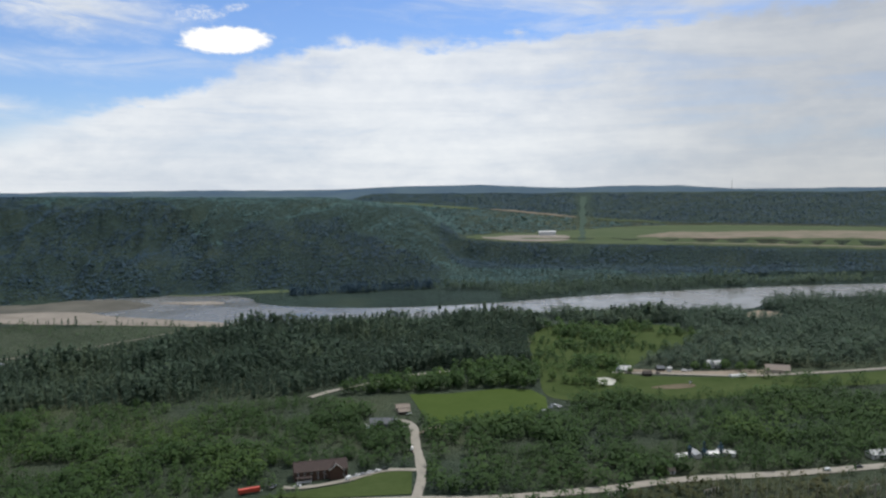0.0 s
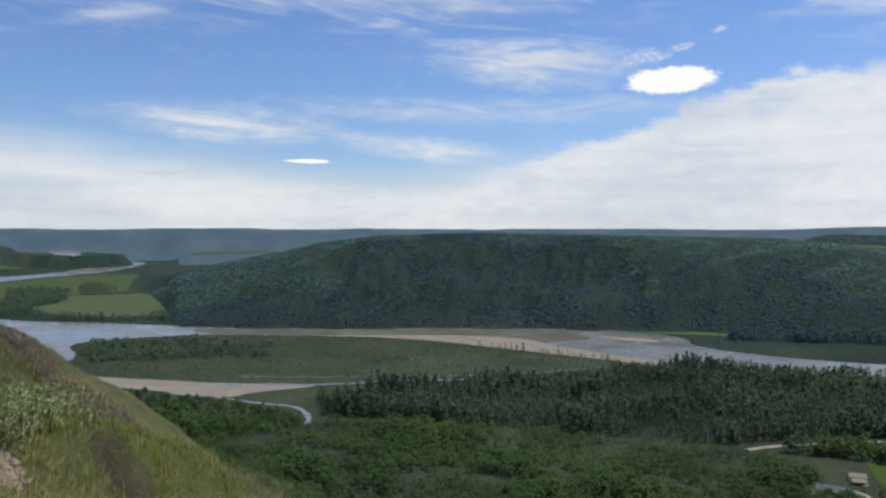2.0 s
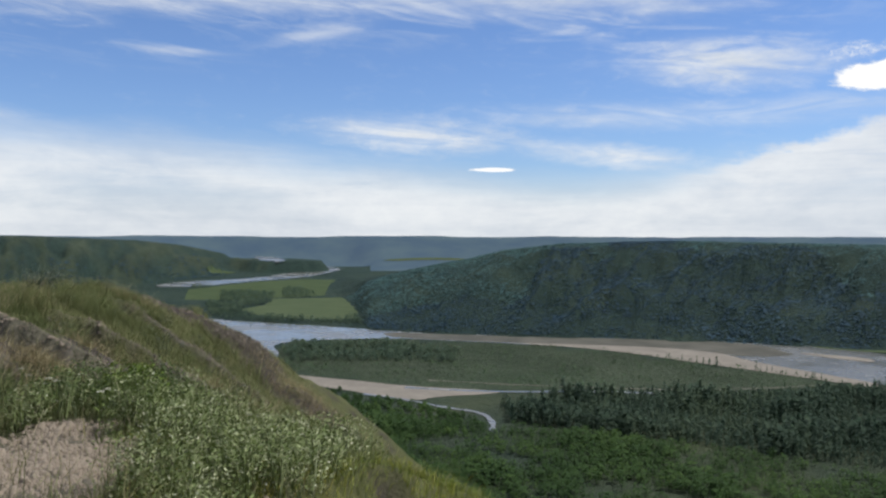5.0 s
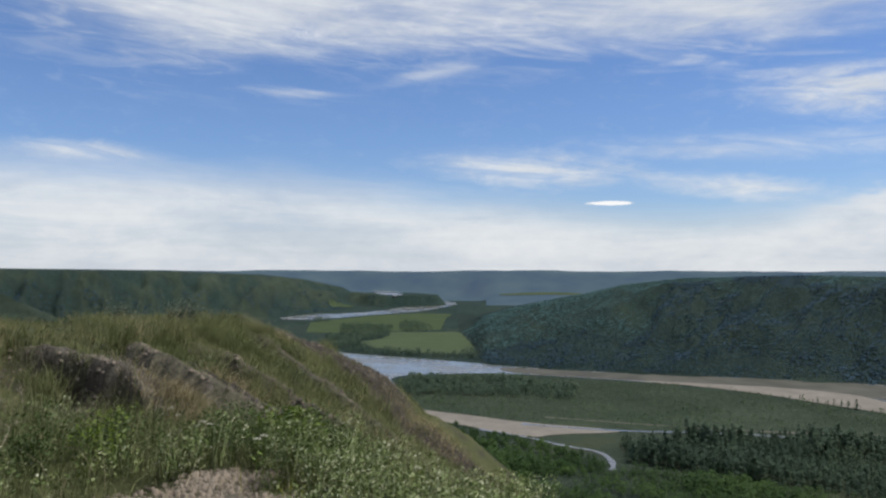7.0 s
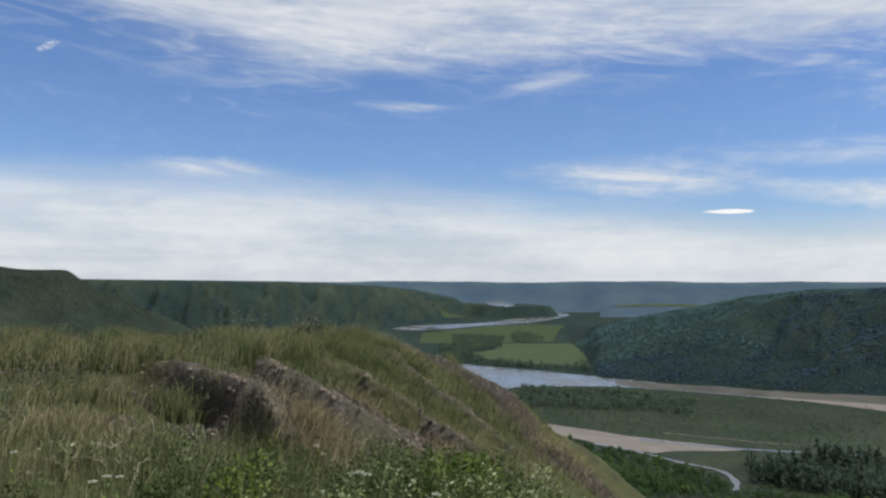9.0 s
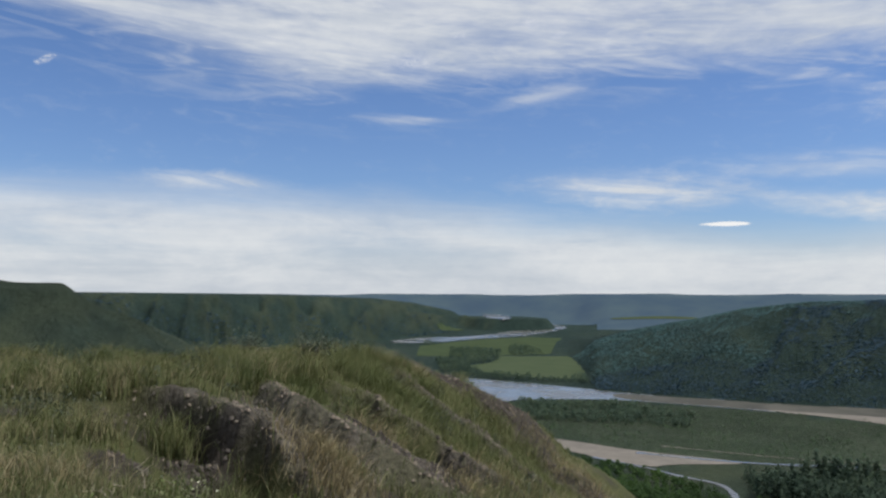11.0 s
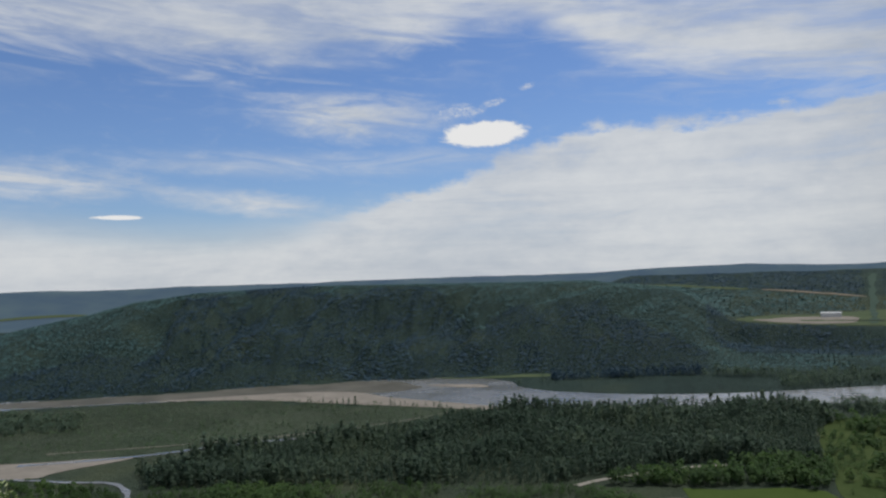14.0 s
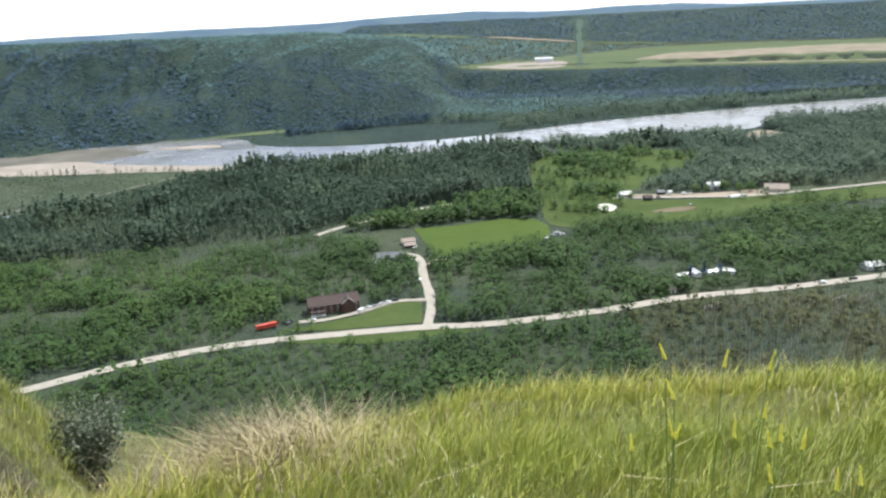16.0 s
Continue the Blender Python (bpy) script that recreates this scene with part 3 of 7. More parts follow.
    z = np.where(~behind & (r > 2800), np.maximum(z, -115.8 - 1.6 * np.clip(shelf, 0, None)), z)
    # the plateau behind
    z = np.where(behind & (r > 60), np.maximum(z, -1.2 + 2 * fbm(x * 0.01, y * 0.01, 3, 71)), z)
    return z


# outlines on the valley floor
RIVER = [(-1800, 740), (-1417, 800), (-1040, 651), (-983, 645), (-1043, 697), (-1123, 732), (-1148, 780), (-1112, 865), (-1061, 946), (-881, 1037), (-721, 1110),
         (-560, 1085), (-406, 1092), (-285, 1062), (-167, 1087), (-12, 1133), (112, 1177), (198, 1198), (326, 1206), (439, 1191), (492, 1300), (591, 1322),
         (728, 1366), (1100, 1440), (1250, 1560), (791, 1520), (548, 1472), (381, 1418), (277, 1390), (174, 1338), (31, 1262), (-100, 1225), (-249, 1232),
         (-333, 1282), (-350, 1345), (-433, 1400), (-597, 1368), (-745, 1272), (-858, 1180), (-1025, 1062), (-1190, 1000), (-1374, 940), (-1524, 868), (-1900, 900)]
SHOAL = [(-1062, 942), (-1150, 985), (-1030, 1054), (-860, 1170), (-752, 1262), (-640, 1330), (-560, 1330), (-520, 1290), (-480, 1262), (-520, 1200), (-590, 1180), (-651, 1160), (-891, 1048)]
SAND = [(-900, 1042), (-760, 1130), (-692, 1176), (-617, 1196), (-561, 1190), (-509, 1150), (-400, 1116), (-300, 1085), (-290, 1050), (-420, 1070), (-560, 1078), (-721, 1098)]
BAR = [(-500, 1292), (-440, 1306), (-392, 1307), (-375, 1274), (-420, 1268), (-470, 1277)]
SPIT = [(-520, 1392), (-441, 1388), (-388, 1438), (-311, 1466), (-299, 1420), (-377, 1400), (-440, 1376), (-500, 1376)]
SIDE_SAND = [(-980, 560), (-900, 592), (-830, 612), (-780, 633), (-710, 652), (-613, 713), (-602, 700), (-641, 631), (-635, 604), (-695, 587), (-735, 588), (-860, 545)]
CREEK = [(-707, 584), (-635, 601), (-589, 600), (-551, 612), (-513, 588), (-490, 560)]
CREEK_UP = [(-703, 645), (-608, 704), (-538, 788), (-480, 830)]
ROAD = [(-420, 290), (-330, 335), (-247, 383), (-201, 417), (-143, 443), (-77, 453), (-23, 459), (8, 458), (40, 463), (98, 477), (137, 492), (213, 502), (283, 518), (420, 548), (600, 600)]
DRIVE = [(-24, 459), (-22, 488), (-24, 521), (-30, 559), (-33, 600), (-39, 617), (-56, 622)]
DRIVE_SPUR = [(-29, 585), (-22, 599), (-12, 603)]
LODGE_TRACK = [(-106, 476), (-89, 477), (-66, 491), (-47, 509), (-26, 508)]
TRACK = [(-130, 691), (-113, 716), (-89, 737), (-64, 759), (-43, 777), (-9, 793)]
YARD_ROAD = [(150, 786), (190, 780), (240, 774), (275, 768), (330, 778), (425, 800), (520, 830)]
FIELD = [(-44, 702), (-9, 704), (38, 722), (66, 717), (76, 692), (74, 655), (52, 620), (5, 617), (-22, 610)]
PASTURE = [(72, 705), (84, 818), (93, 961), (139, 1052), (201, 992), (248, 1043), (183, 903), (154, 817), (155, 775), (230, 765), (317, 768), (425, 792), (560, 830), (560, 770),
           (395, 738), (301, 722), (239, 690), (187, 680), (138, 679), (89, 678)]
LAWN = [(-118, 462), (-78, 460), (-27, 467), (-29, 506), (-50, 506), (-67, 485), (-94, 471)]
EAST_MEADOW = [(97, 1042), (142, 1074), (215, 1062), (284, 1070), (291, 967), (251, 921), (188, 838), (162, 783), (82, 799), (74, 864)]
GLADES = [[(-210, 560), (-170, 575), (-120, 570), (-140, 555)], [(-330, 500), (-270, 520), (-220, 515), (-260, 498)], [(95, 560), (140, 575), (175, 560), (140, 548)], [(200, 600), (250, 615), (300, 610), (250, 592)], [(20, 560), (50, 572), (70, 556), (40, 545)], [(-160, 640), (-120, 650), (-100, 632), (-140, 622)]]
VERGE = [(-125, 446), (-75, 437), (-42, 436), (-9, 446), (20, 452), (-22, 455), (-77, 449)]
POND = [(127, 758), (136, 764), (145, 762), (149, 753), (144, 735), (135, 731), (130, 740)]
YARD = [(152, 801), (186, 782), (239, 775), (263, 768), (317, 778), (306, 800), (243, 788), (190, 797)]
EARTH = [(165, 722), (205, 740), (222, 735), (205, 718)]
SCRAPE = [(394, 1133), (440, 1200), (471, 1158), (430, 1110)]
HAY_NEAR = [(-1732, 1044), (-1785, 1142), (-1951, 1275), (-1865, 1452), (-1767, 1403), (-1510, 1225), (-1374, 1124), (-1376, 1069), (-1443, 1013), (-1522, 992), (-1580, 991), (-1664, 1011)]
HAY_FAR = [(-2083, 1074), (-2413, 1259), (-2507, 1440), (-2587, 1634), (-2591, 1833), (-2473, 1926), (-2309, 1748), (-1948, 1454), (-1979, 1289), (-2000, 1149)]
FAR_RIVER = [(-2665, 1269), (-2761, 1485), (-2723, 1564), (-2797, 1794), (-2923, 1962), (-3077, 2225), (-3224, 2361), (-3462, 2484), (-3663, 2553), (-3528, 2550), (-3260, 2461), (-3043, 2397), (-2763, 2027), (-2696, 1921), (-2623, 1734), (-2622, 1631), (-2540, 1436), (-2508, 1349), (-2542, 1277), (-2567, 1223)]
FAR_REACH = [(-3874, 2405), (-3356, 2109), (-3120, 1995), (-2986, 2014), (-3311, 2229), (-3530, 2352), (-3687, 2401)]
FLATS = [(-1030, 660), (-930, 605), (-830, 620), (-690, 665), (-540, 790), (-400, 880), (-330, 1010), (-300, 1060), (-420, 1085), (-560, 1080), (-721, 1105), (-881, 1035),
         (-1061, 940), (-1110, 860), (-1140, 780), (-1100, 735)]

# ---- the ground, one sheet from the camera's feet to the horizon ----
az_deg = np.concatenate([np.linspace(-33, 96, 450), np.linspace(96, 327, 70)[1:-1]])
radii = np.concatenate([[0.01, 0.25], np.geomspace(0.5, 8, 55), np.linspace(8, 28, 125)[1:], np.geomspace(28, 34, 7)[1:], np.geomspace(34, 1400, 80)[1:], np.linspace(1400, 2750, 92)[1:], np.linspace(2750, 4880, 46)[1:]])
ga, gr = np.meshgrid(np.radians(az_deg), radii)
gx, gy = -np.sin(ga) * gr, np.cos(ga) * gr
gz = land(gx, gy)
n_r, n_a = gx.shape
verts = np.concatenate([np.stack([gx, gy, gz], -1).reshape(-1, 3), [[0, 0, float(land(np.array([0.0]), np.array([0.0]))[0])]]])
idx = np.arange(n_r * n_a).reshape(n_r, n_a)
quads = np.stack([idx[:-1], np.roll(idx, -1, 1)[:-1], np.roll(idx, -1, 1)[1:], idx[1:]], -1).reshape(-1, 4)[:, ::-1]


def mesh_from(name, v, f, mat, smooth_faces=False, extra=None):
    """A mesh of faces that all have the same number of corners; extra: floats for each vertex by name."""
    me = bpy.data.meshes.new(name)
    f = np.asarray(f)
    me.vertices.add(len(v))
    me.vertices.foreach_set("co", np.asarray(v, np.float32).ravel())
    me.loops.add(f.size)
    me.loops.foreach_set("vertex_index", f.astype(np.int32).ravel())
    me.polygons.add(len(f))
    me.polygons.foreach_set("loop_start", (np.arange(len(f)) * f.shape[1]).astype(np.int32))
    if smooth_faces:
        me.polygons.foreach_set("use_smooth", np.ones(len(f), bool))
    for key, values in (extra or {}).items():
        if np.ndim(values) == 2:
            me.attributes.new(key, "FLOAT_COLOR", "POINT").data.foreach_set("color", np.asarray(values, np.float32).ravel())
        else:
            me.attributes.new(key, "FLOAT", "POINT").data.foreach_set("value", np.asarray(values, np.float32).ravel())
    me.materials.append(mat)
    me.update(calc_edges=True)
    return me


def pale_soil(x, y):
    """Dried rims of the scarps, the worn top of the mound and the gravel on the bank."""
    n = fbm(x * 0.9, y * 0.9, 4, 83)
    pale = np.zeros_like(x)
    for k, (line, high, reach) in enumerate(SCARPS):
        d, fade = beside(x, y, line)
        d = d + 0.30 * fbm(x * 1.1, y * 1.1, 4, 23)
        far_side = 0.55 if k == 2 else 0.0
        pale = np.maximum(pale, 0.8 * fade * smooth(d, -0.55, -0.3) * smooth(d, far_side - 0.02, far_side - 0.14))
    pale = np.maximum(pale, 0.8 * smooth(line_distance(x, y, PALE_TOP) + 0.8 * n, 0.75, 0.35))
    for px, py, wx, wy in GRAVEL:
        pale = np.maximum(pale, smooth(np.hypot((x - px) / wx, (y - py) / wy) + 0.45 * n, 1.1, 0.8))
    return pale * smooth(n, -0.55, -0.15)


def bare_soil(x, y):
    """Where rain has washed the turf off the mound."""
    n = fbm(x * 0.8, y * 0.8, 4, 81)
    bare = np.zeros_like(x)
    for line, high, reach in SCARPS:
        d, fade = beside(x, y, line)
        d = d + 0.45 * n
        bare = np.maximum(bare, fade * smooth(d, -0.35, -0.1) * smooth(d, 0.75 + 0.55 * high, 0.35 + 0.40 * high)) * smooth(fbm(x * 0.9, y * 0.9, 3, 85), -0.55, -0.15)
    bare = np.maximum(bare, smooth(line_distance(x, y, [(-16.2, 6.9), (-14.9, 7.3), (-14.0, 8.6)]) + 0.5 * n, 0.75, 0.4))
    for line, wide, deep in GULLIES[:2]:
        bare = np.maximum(bare, smooth(line_distance(x, y, line) + 0.6 * n, wide * 1.8, wide * 1.0))
    bare = np.maximum(bare, 0.9 * smooth(line_distance(x, y, [(-26.2, 10.5), (-25.4, 13.5), (-24.9, 17.0)]) + 0.8 * n, 1.5, 0.9))
    bare = np.maximum(bare, 0.9 * pale_soil(x, y))
    bare = np.maximum(bare, smooth(np.hypot((x - BURROW[0]) / 0.6, (y - BURROW[1]) / 0.45) + 0.4 * n, 1.05, 0.7))
    return np.maximum(bare, smooth(n, 0.30, 0.45) * smooth(x, -9, -12) * 0.9)


vx, vy = verts[:, 0], verts[:, 1]
vr, vaz = np.hypot(vx, vy), np.degrees(np.arctan2(-vx, vy))
cover = np.zeros((len(verts), 4))
cover[:, 3] = np.where(vr < 60, pale_soil(vx, vy), 0)
cover[:, 0] = np.where(vr < 60, bare_soil(vx, vy), 0)
cover[:, 2] = smooth(vr, 120, 300) * (0.60 + 0.40 * smooth(vr, 900, 1300) + 0.3 * fbm(vx * 0.012, vy * 0.012, 3, 93))
spur_area = (vx < -150) & (vr < 1300) & (vaz > 76)
cover[:, 2] = np.where(spur_area, np.clip(0.80 + 0.5 * fbm(vx * 0.02, vy * 0.03, 4, 91), 0.3, 1), cover[:, 2])
bluff_area = (vaz > 57) & (vr > 1300) & (verts[:, 2] > floor_level(vr) + 4)
# brush fills the gullies of the bluffs, the ribs between them are grassy or bare
rib = np.abs(fbm(vaz * 0.55 + vr * 0.0012, vr * 0.002, 4, 51)) + 0.5 * np.abs(fbm(vaz * 1.9 + vr * 0.002, vr * 0.004, 4, 53))
patchy = fbm(vaz * 2.2, vr * 0.012, 4, 95)
# pale ribs against dark gullies also put relief shading into the colour
cover[:, 1] = np.where(bluff_area, np.clip(0.75 * smooth(rib + 0.35 * patchy, 0.34, 0.12), 0, 1), cover[:, 1])
cover[:, 0] = np.where(bluff_area, 0.16 * smooth(patchy, 0.0, 0.4) * smooth(rib, 0.35, 0.1), cover[:, 0])
# spur crests lightened in colour as if sunlit, their sides left dark
cover[:, 1] = np.where(spur_area, 0.7 * smooth(np.abs(fbm(vx * 0.05, vy * 0.02, 3, 19)) + 0.2 * patchy, 0.08, 0.3), cover[:, 1])
cover[:, 1] = np.where(inside(vx, vy, FLATS), 1.0, cover[:, 1])
bench_front = table(vaz, BENCH_FRONT)
bench_area = (vaz < 1) & (vr > bench_front - 5) & (vr < 2850)
clear = smooth(fbm(vaz * 0.25, vr * 0.004, 4, 101) + 0.15, -0.2, 0.3)
cover[:, 1] = np.where(bench_area, np.clip(0.35 + clear, 0, 1) * smooth(vaz, 1, -0.4) * smooth(vr, bench_front - 5, bench_front + 15) * smooth(vr, 2850, 2780), cover[:, 1])
cover[:, 0] = np.where(bench_area & (vaz < -9), 0.55 * clear * smooth(vaz, -9, -16) * smooth(vr, bench_front, bench_front + 40) * smooth(vr, 2900, 2700), cover[:, 0])
ground = new("ground", mesh_from("ground", verts, quads, M_GROUND, True, {"cover": cover}))
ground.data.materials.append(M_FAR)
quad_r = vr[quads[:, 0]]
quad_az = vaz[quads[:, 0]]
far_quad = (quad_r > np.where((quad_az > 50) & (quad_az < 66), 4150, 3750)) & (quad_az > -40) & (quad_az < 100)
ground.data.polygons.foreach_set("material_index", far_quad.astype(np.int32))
me = ground.data
tagged(ground, "grassy bluff, wooded valley floor and hills", "ground", kind="structure")


def sheet(name, outline, mat, lift, label, category, curve=True, parent=None, step=None):
    """A flat piece of ground cover, a little proud of the valley floor."""
    pts = rounded(outline, True) if curve else outline
    bm = bmesh.new()
    vs = [bm.verts.new((x, y, float(floor_level(np.hypot(x, y))) + lift)) for x, y in pts]
    for tri in tessellate_polygon([[Vector((x, y, 0)) for x, y in pts]]):
        bm.faces.new([vs[i] for i in tri])
    bmesh.ops.recalc_face_normals(bm, faces=bm.faces)
    if sum(f.normal.z for f in bm.faces) < 0:
        bmesh.ops.reverse_faces(bm, faces=bm.faces)
    me = bpy.data.meshes.new(name)
    bm.to_mesh(me)
    bm.free()
    me.materials.append(mat)
    return tagged(new(name, me), label, category, kind="structure")


def ribbon(name, line, width, mat, lift, label, category, ragged=0.0):
    """A road or stream of a given width along a line."""
    pts = np.array(rounded(line))
    t = np.gradient(pts, axis=0)
    t /= np.linalg.norm(t, axis=1, keepdims=True)
    side = np.stack([-t[:, 1], t[:, 0]], -1)
    wv = width * (1 + ragged * (value_noise(np.arange(len(pts)) * 0.9, np.zeros(len(pts)), 7) - 0.5))[:, None] / 2
    rows = [pts + side * wv, pts + side * wv * 0.4, pts - side * wv * 0.4, pts - side * wv]
    z = floor_level(np.hypot(pts[:, 0], pts[:, 1]))
    lifts = [lift, lift + 0.12, lift + 0.12, lift]
    v = np.concatenate([np.column_stack([p, z + l]) for p, l in zip(rows, lifts)])
    n = len(pts)
    f = [(k * n + i, (k + 1) * n + i, (k + 1) * n + i + 1, k * n + i + 1) for k in range(3) for i in range(n - 1)]
    return tagged(new(name, mesh_from(name, v, f, mat, True)), label, category, kind="structure")


sheet("river_water", RIVER, M_WATER, 0.30, "broad calm grey-brown river", "river")
sheet("shallows", SHOAL, M_SHALLOW, 0.45, "brown shallows over a gravel bar", "river")
sheet("sand_bar", SAND, M_SAND, 0.60, "pale sand bar beside the river", "sand bar")
sheet("gravel_bar", BAR, M_SAND, 0.60, "low gravel bar in the river", "gravel bar")
sheet("grass_spit", SPIT, M_PALE_FIELD, 0.60, "green grass spit at the river's edge", "river bank")
sheet("dry_channel", SIDE_SAND, M_SAND, 0.45, "dry sandy side channel", "sand bar")
ribbon("creek", CREEK, 6, M_WATER, 0.6, "narrow bright creek between trees", "creek", 0.8)
ribbon("side_channel", CREEK_UP, 9, M_WATER, 0.6, "narrow side channel of the river", "creek", 0.6)
sheet("far_river_water", FAR_RIVER, M_WATER, 0.8, "distant bend of the river", "river")
sheet("hay_field", HAY_NEAR, M_PALE_FIELD, 0.5, "light green hay field beside the river", "field", False)
sheet("far_hay_field", HAY_FAR, M_FARFIELD, 0.5, "green field between tree belts", "field", False)
sheet("mown_field", FIELD, M_FIELD, 0.25, "bright green mown field", "field", False)
sheet("pasture", PASTURE, M_MEADOW, 0.25, "green pasture round the farmyards", "field")
sheet("lawn", LAWN, M_MEADOW, 0.25, "green lawn in front of the lodge", "lawn", False)
sheet("riverside_meadow", EAST_MEADOW, M_MEADOW, 0.15, "green meadow between copses beside the river", "field")
sheet("verge", VERGE, M_MEADOW, 0.2, "grassy verge along the road", "verge")
sheet("pond", POND, M_SILT, 0.45, "small pale pond in the pasture", "pond")
sheet("farmyard", YARD, M_DIRT, 0.4, "bare gravel farmyard", "yard")
sheet("bare_earth", EARTH, M_TURNED, 0.4, "patch of turned brown earth", "yard")
sheet("scraped_bank", SCRAPE, M_DIRT, 0.4, "scraped pale river bank", "river bank")
ribbon("road", ROAD, 9.0, M_ROAD, 0.5, "pale gravel road across the valley", "road")
ribbon("driveway", DRIVE, 6.5, M_ROAD, 0.6, "dirt driveway to the houses", "driveway", 0.3)
ribbon("driveway_spur", DRIVE_SPUR, 4, M_DIRT, 0.55, "short dirt side track", "driveway")
ribbon("lodge_track", LODGE_TRACK, 5, M_ROAD, 0.55, "gravel parking track beside the lodge", "driveway", 0.4)
ribbon("farm_track", TRACK, 7, M_ROAD, 0.55, "pale gravel track beside the wood", "road", 0.4)
ribbon("yard_road", YARD_ROAD, 6, M_ROAD, 0.55, "gravel road past the farmyard", "road", 0.3)


def draped(name, outline, mat, lift, label, category):
    """Ground cover that follows the lie of the land: a grid of small pieces inside an outline."""
    pts = rounded(outline, True)
    xs, ys = np.array([p[0] for p in pts]), np.array([p[1] for p in pts])
    step = max(np.ptp(xs), np.ptp(ys)) / 60
    gx_, gy_ = np.meshgrid(np.arange(xs.min(), xs.max() + step, step), np.arange(ys.min(), ys.max() + step, step))
    v = np.stack([gx_, gy_, land(gx_, gy_) + lift], -1)
    idx_ = np.arange(gx_.size).reshape(gx_.shape)
    f = np.stack([idx_[:-1, :-1], idx_[:-1, 1:], idx_[1:, 1:], idx_[1:, :-1]], -1).reshape(-1, 4)
    keep = inside(v.reshape(-1, 3)[f][:, :, 0].mean(1), v.reshape(-1, 3)[f][:, :, 1].mean(1), pts)
    return tagged(new(name, mesh_from(name, v.reshape(-1, 3), f[keep], mat, True)), label, category, kind="structure")


def around(pairs):
    return [(-math.sin(radians(a)) * r, math.cos(radians(a)) * r) for a, r in pairs]


draped("cleared_pad", around([(-1.0, 2130), (-3.0, 2150), (-4.5, 2230), (-7.6, 2240), (-7.8, 2010), (-5, 1965), (-3, 2015)]), M_SAND, 1.8, "pale gravel pad round the white hall", "clearing")
draped("bench_meadow", around([(0.2, 2190), (-4, 2300), (-8, 2460), (-12, 2640), (-17, 2740), (-24, 2760), (-31, 2780), (-31, 2000), (-20, 1960), (-12, 1935), (-8, 1930), (-4, 1955), (-1.5, 2030)]), M_PALE_FIELD, 0.9, "light green clearing on the bench", "clearing")
draped("stripped_earth", around([(-11.5, 2180), (-17, 2420), (-21, 2440), (-25, 2560), (-31, 2590), (-31, 2200), (-27, 2140), (-22, 2190), (-18, 2080), (-14, 2120)]), M_CLEARING, 1.6, "pinkish stripped earth on the bench", "clearing")
draped("stripped_strip", around([(-13.0, 2010), (-17, 2030), (-24, 2060), (-31, 2090), (-31, 2055), (-24, 2025), (-17, 1998)]), M_CLEARING, 1.6, "strip of bare earth along the bench's edge", "clearing")
draped("upper_cutline", around([(6.9, 3190), (4.5, 3120), (2, 3040), (-1.3, 2930), (-1.4, 2860), (1.0, 2920), (3.5, 3010), (6.6, 3110)]), M_PALE_FIELD, 2.0, "pale cut strip on the forested upland", "track")
draped("upland_track", around([(-2.0, 2895), (-5, 2835), (-8.2, 2765), (-8.2, 2742), (-5, 2805), (-2.0, 2865)]), M_DIRT, 2.0, "pale dirt track above the bench", "track")
draped("bench_track", around([(-9.0, 2760), (-13, 2795), (-18, 2820), (-18, 2795), (-13, 2765), (-9.0, 2730)]), M_PALE_FIELD, 2.0, "pale green strip above the stripped earth", "track")
cut_a, cut_r = np.meshgrid(np.radians(np.linspace(-8.36, -8.76, 7)), np.concatenate([np.linspace(2010, 2780, 60), np.linspace(2800, 3400, 30)]))
cut_a = cut_a + 0.004 * fbm(cut_r * 0.012, cut_a * 300, 4, 117)
cut_x, cut_y = -np.sin(cut_a) * cut_r, np.cos(cut_a) * cut_r
cut_i = np.arange(cut_a.size).reshape(cut_a.shape)
cut_f = np.stack([cut_i[:-1, :-1], cut_i[1:, :-1], cut_i[1:, 1:], cut_i[:-1, 1:]], -1).reshape(-1, 4)
power_cut = new("power_line_cut", mesh_from("power_line_cut", np.stack([cut_x, cut_y, land(cut_x, cut_y) + 1.6], -1).reshape(-1, 3), cut_f, M_CUT, True))
tagged(power_cut, "light green strip cut through the forest", "clearing", kind="structure")

draped("far_clearing", around([(49.0, 4140), (46, 4175), (43.4, 4160), (43.2, 4205), (46, 4230), (49.2, 4180)]), M_PALE_FIELD, 3.0, "pale strip of field below the far uplands", "field")
draped("far_meadow", around([(59.2, 3560), (60.9, 3480), (61.4, 3600), (59.6, 3690)]), M_FARFIELD, 2.0, "small green meadow below the bluffs", "field")
draped("far_reach_water", FAR_REACH, M_WATER, 0.8, "farthest bright reach of the river", "river")

def polar_outline(pairs):
    return [(-math.sin(radians(a)) * r, math.cos(radians(a)) * r) for a, r in pairs]


# ---- woods ----
rng = np.random.default_rng(5)


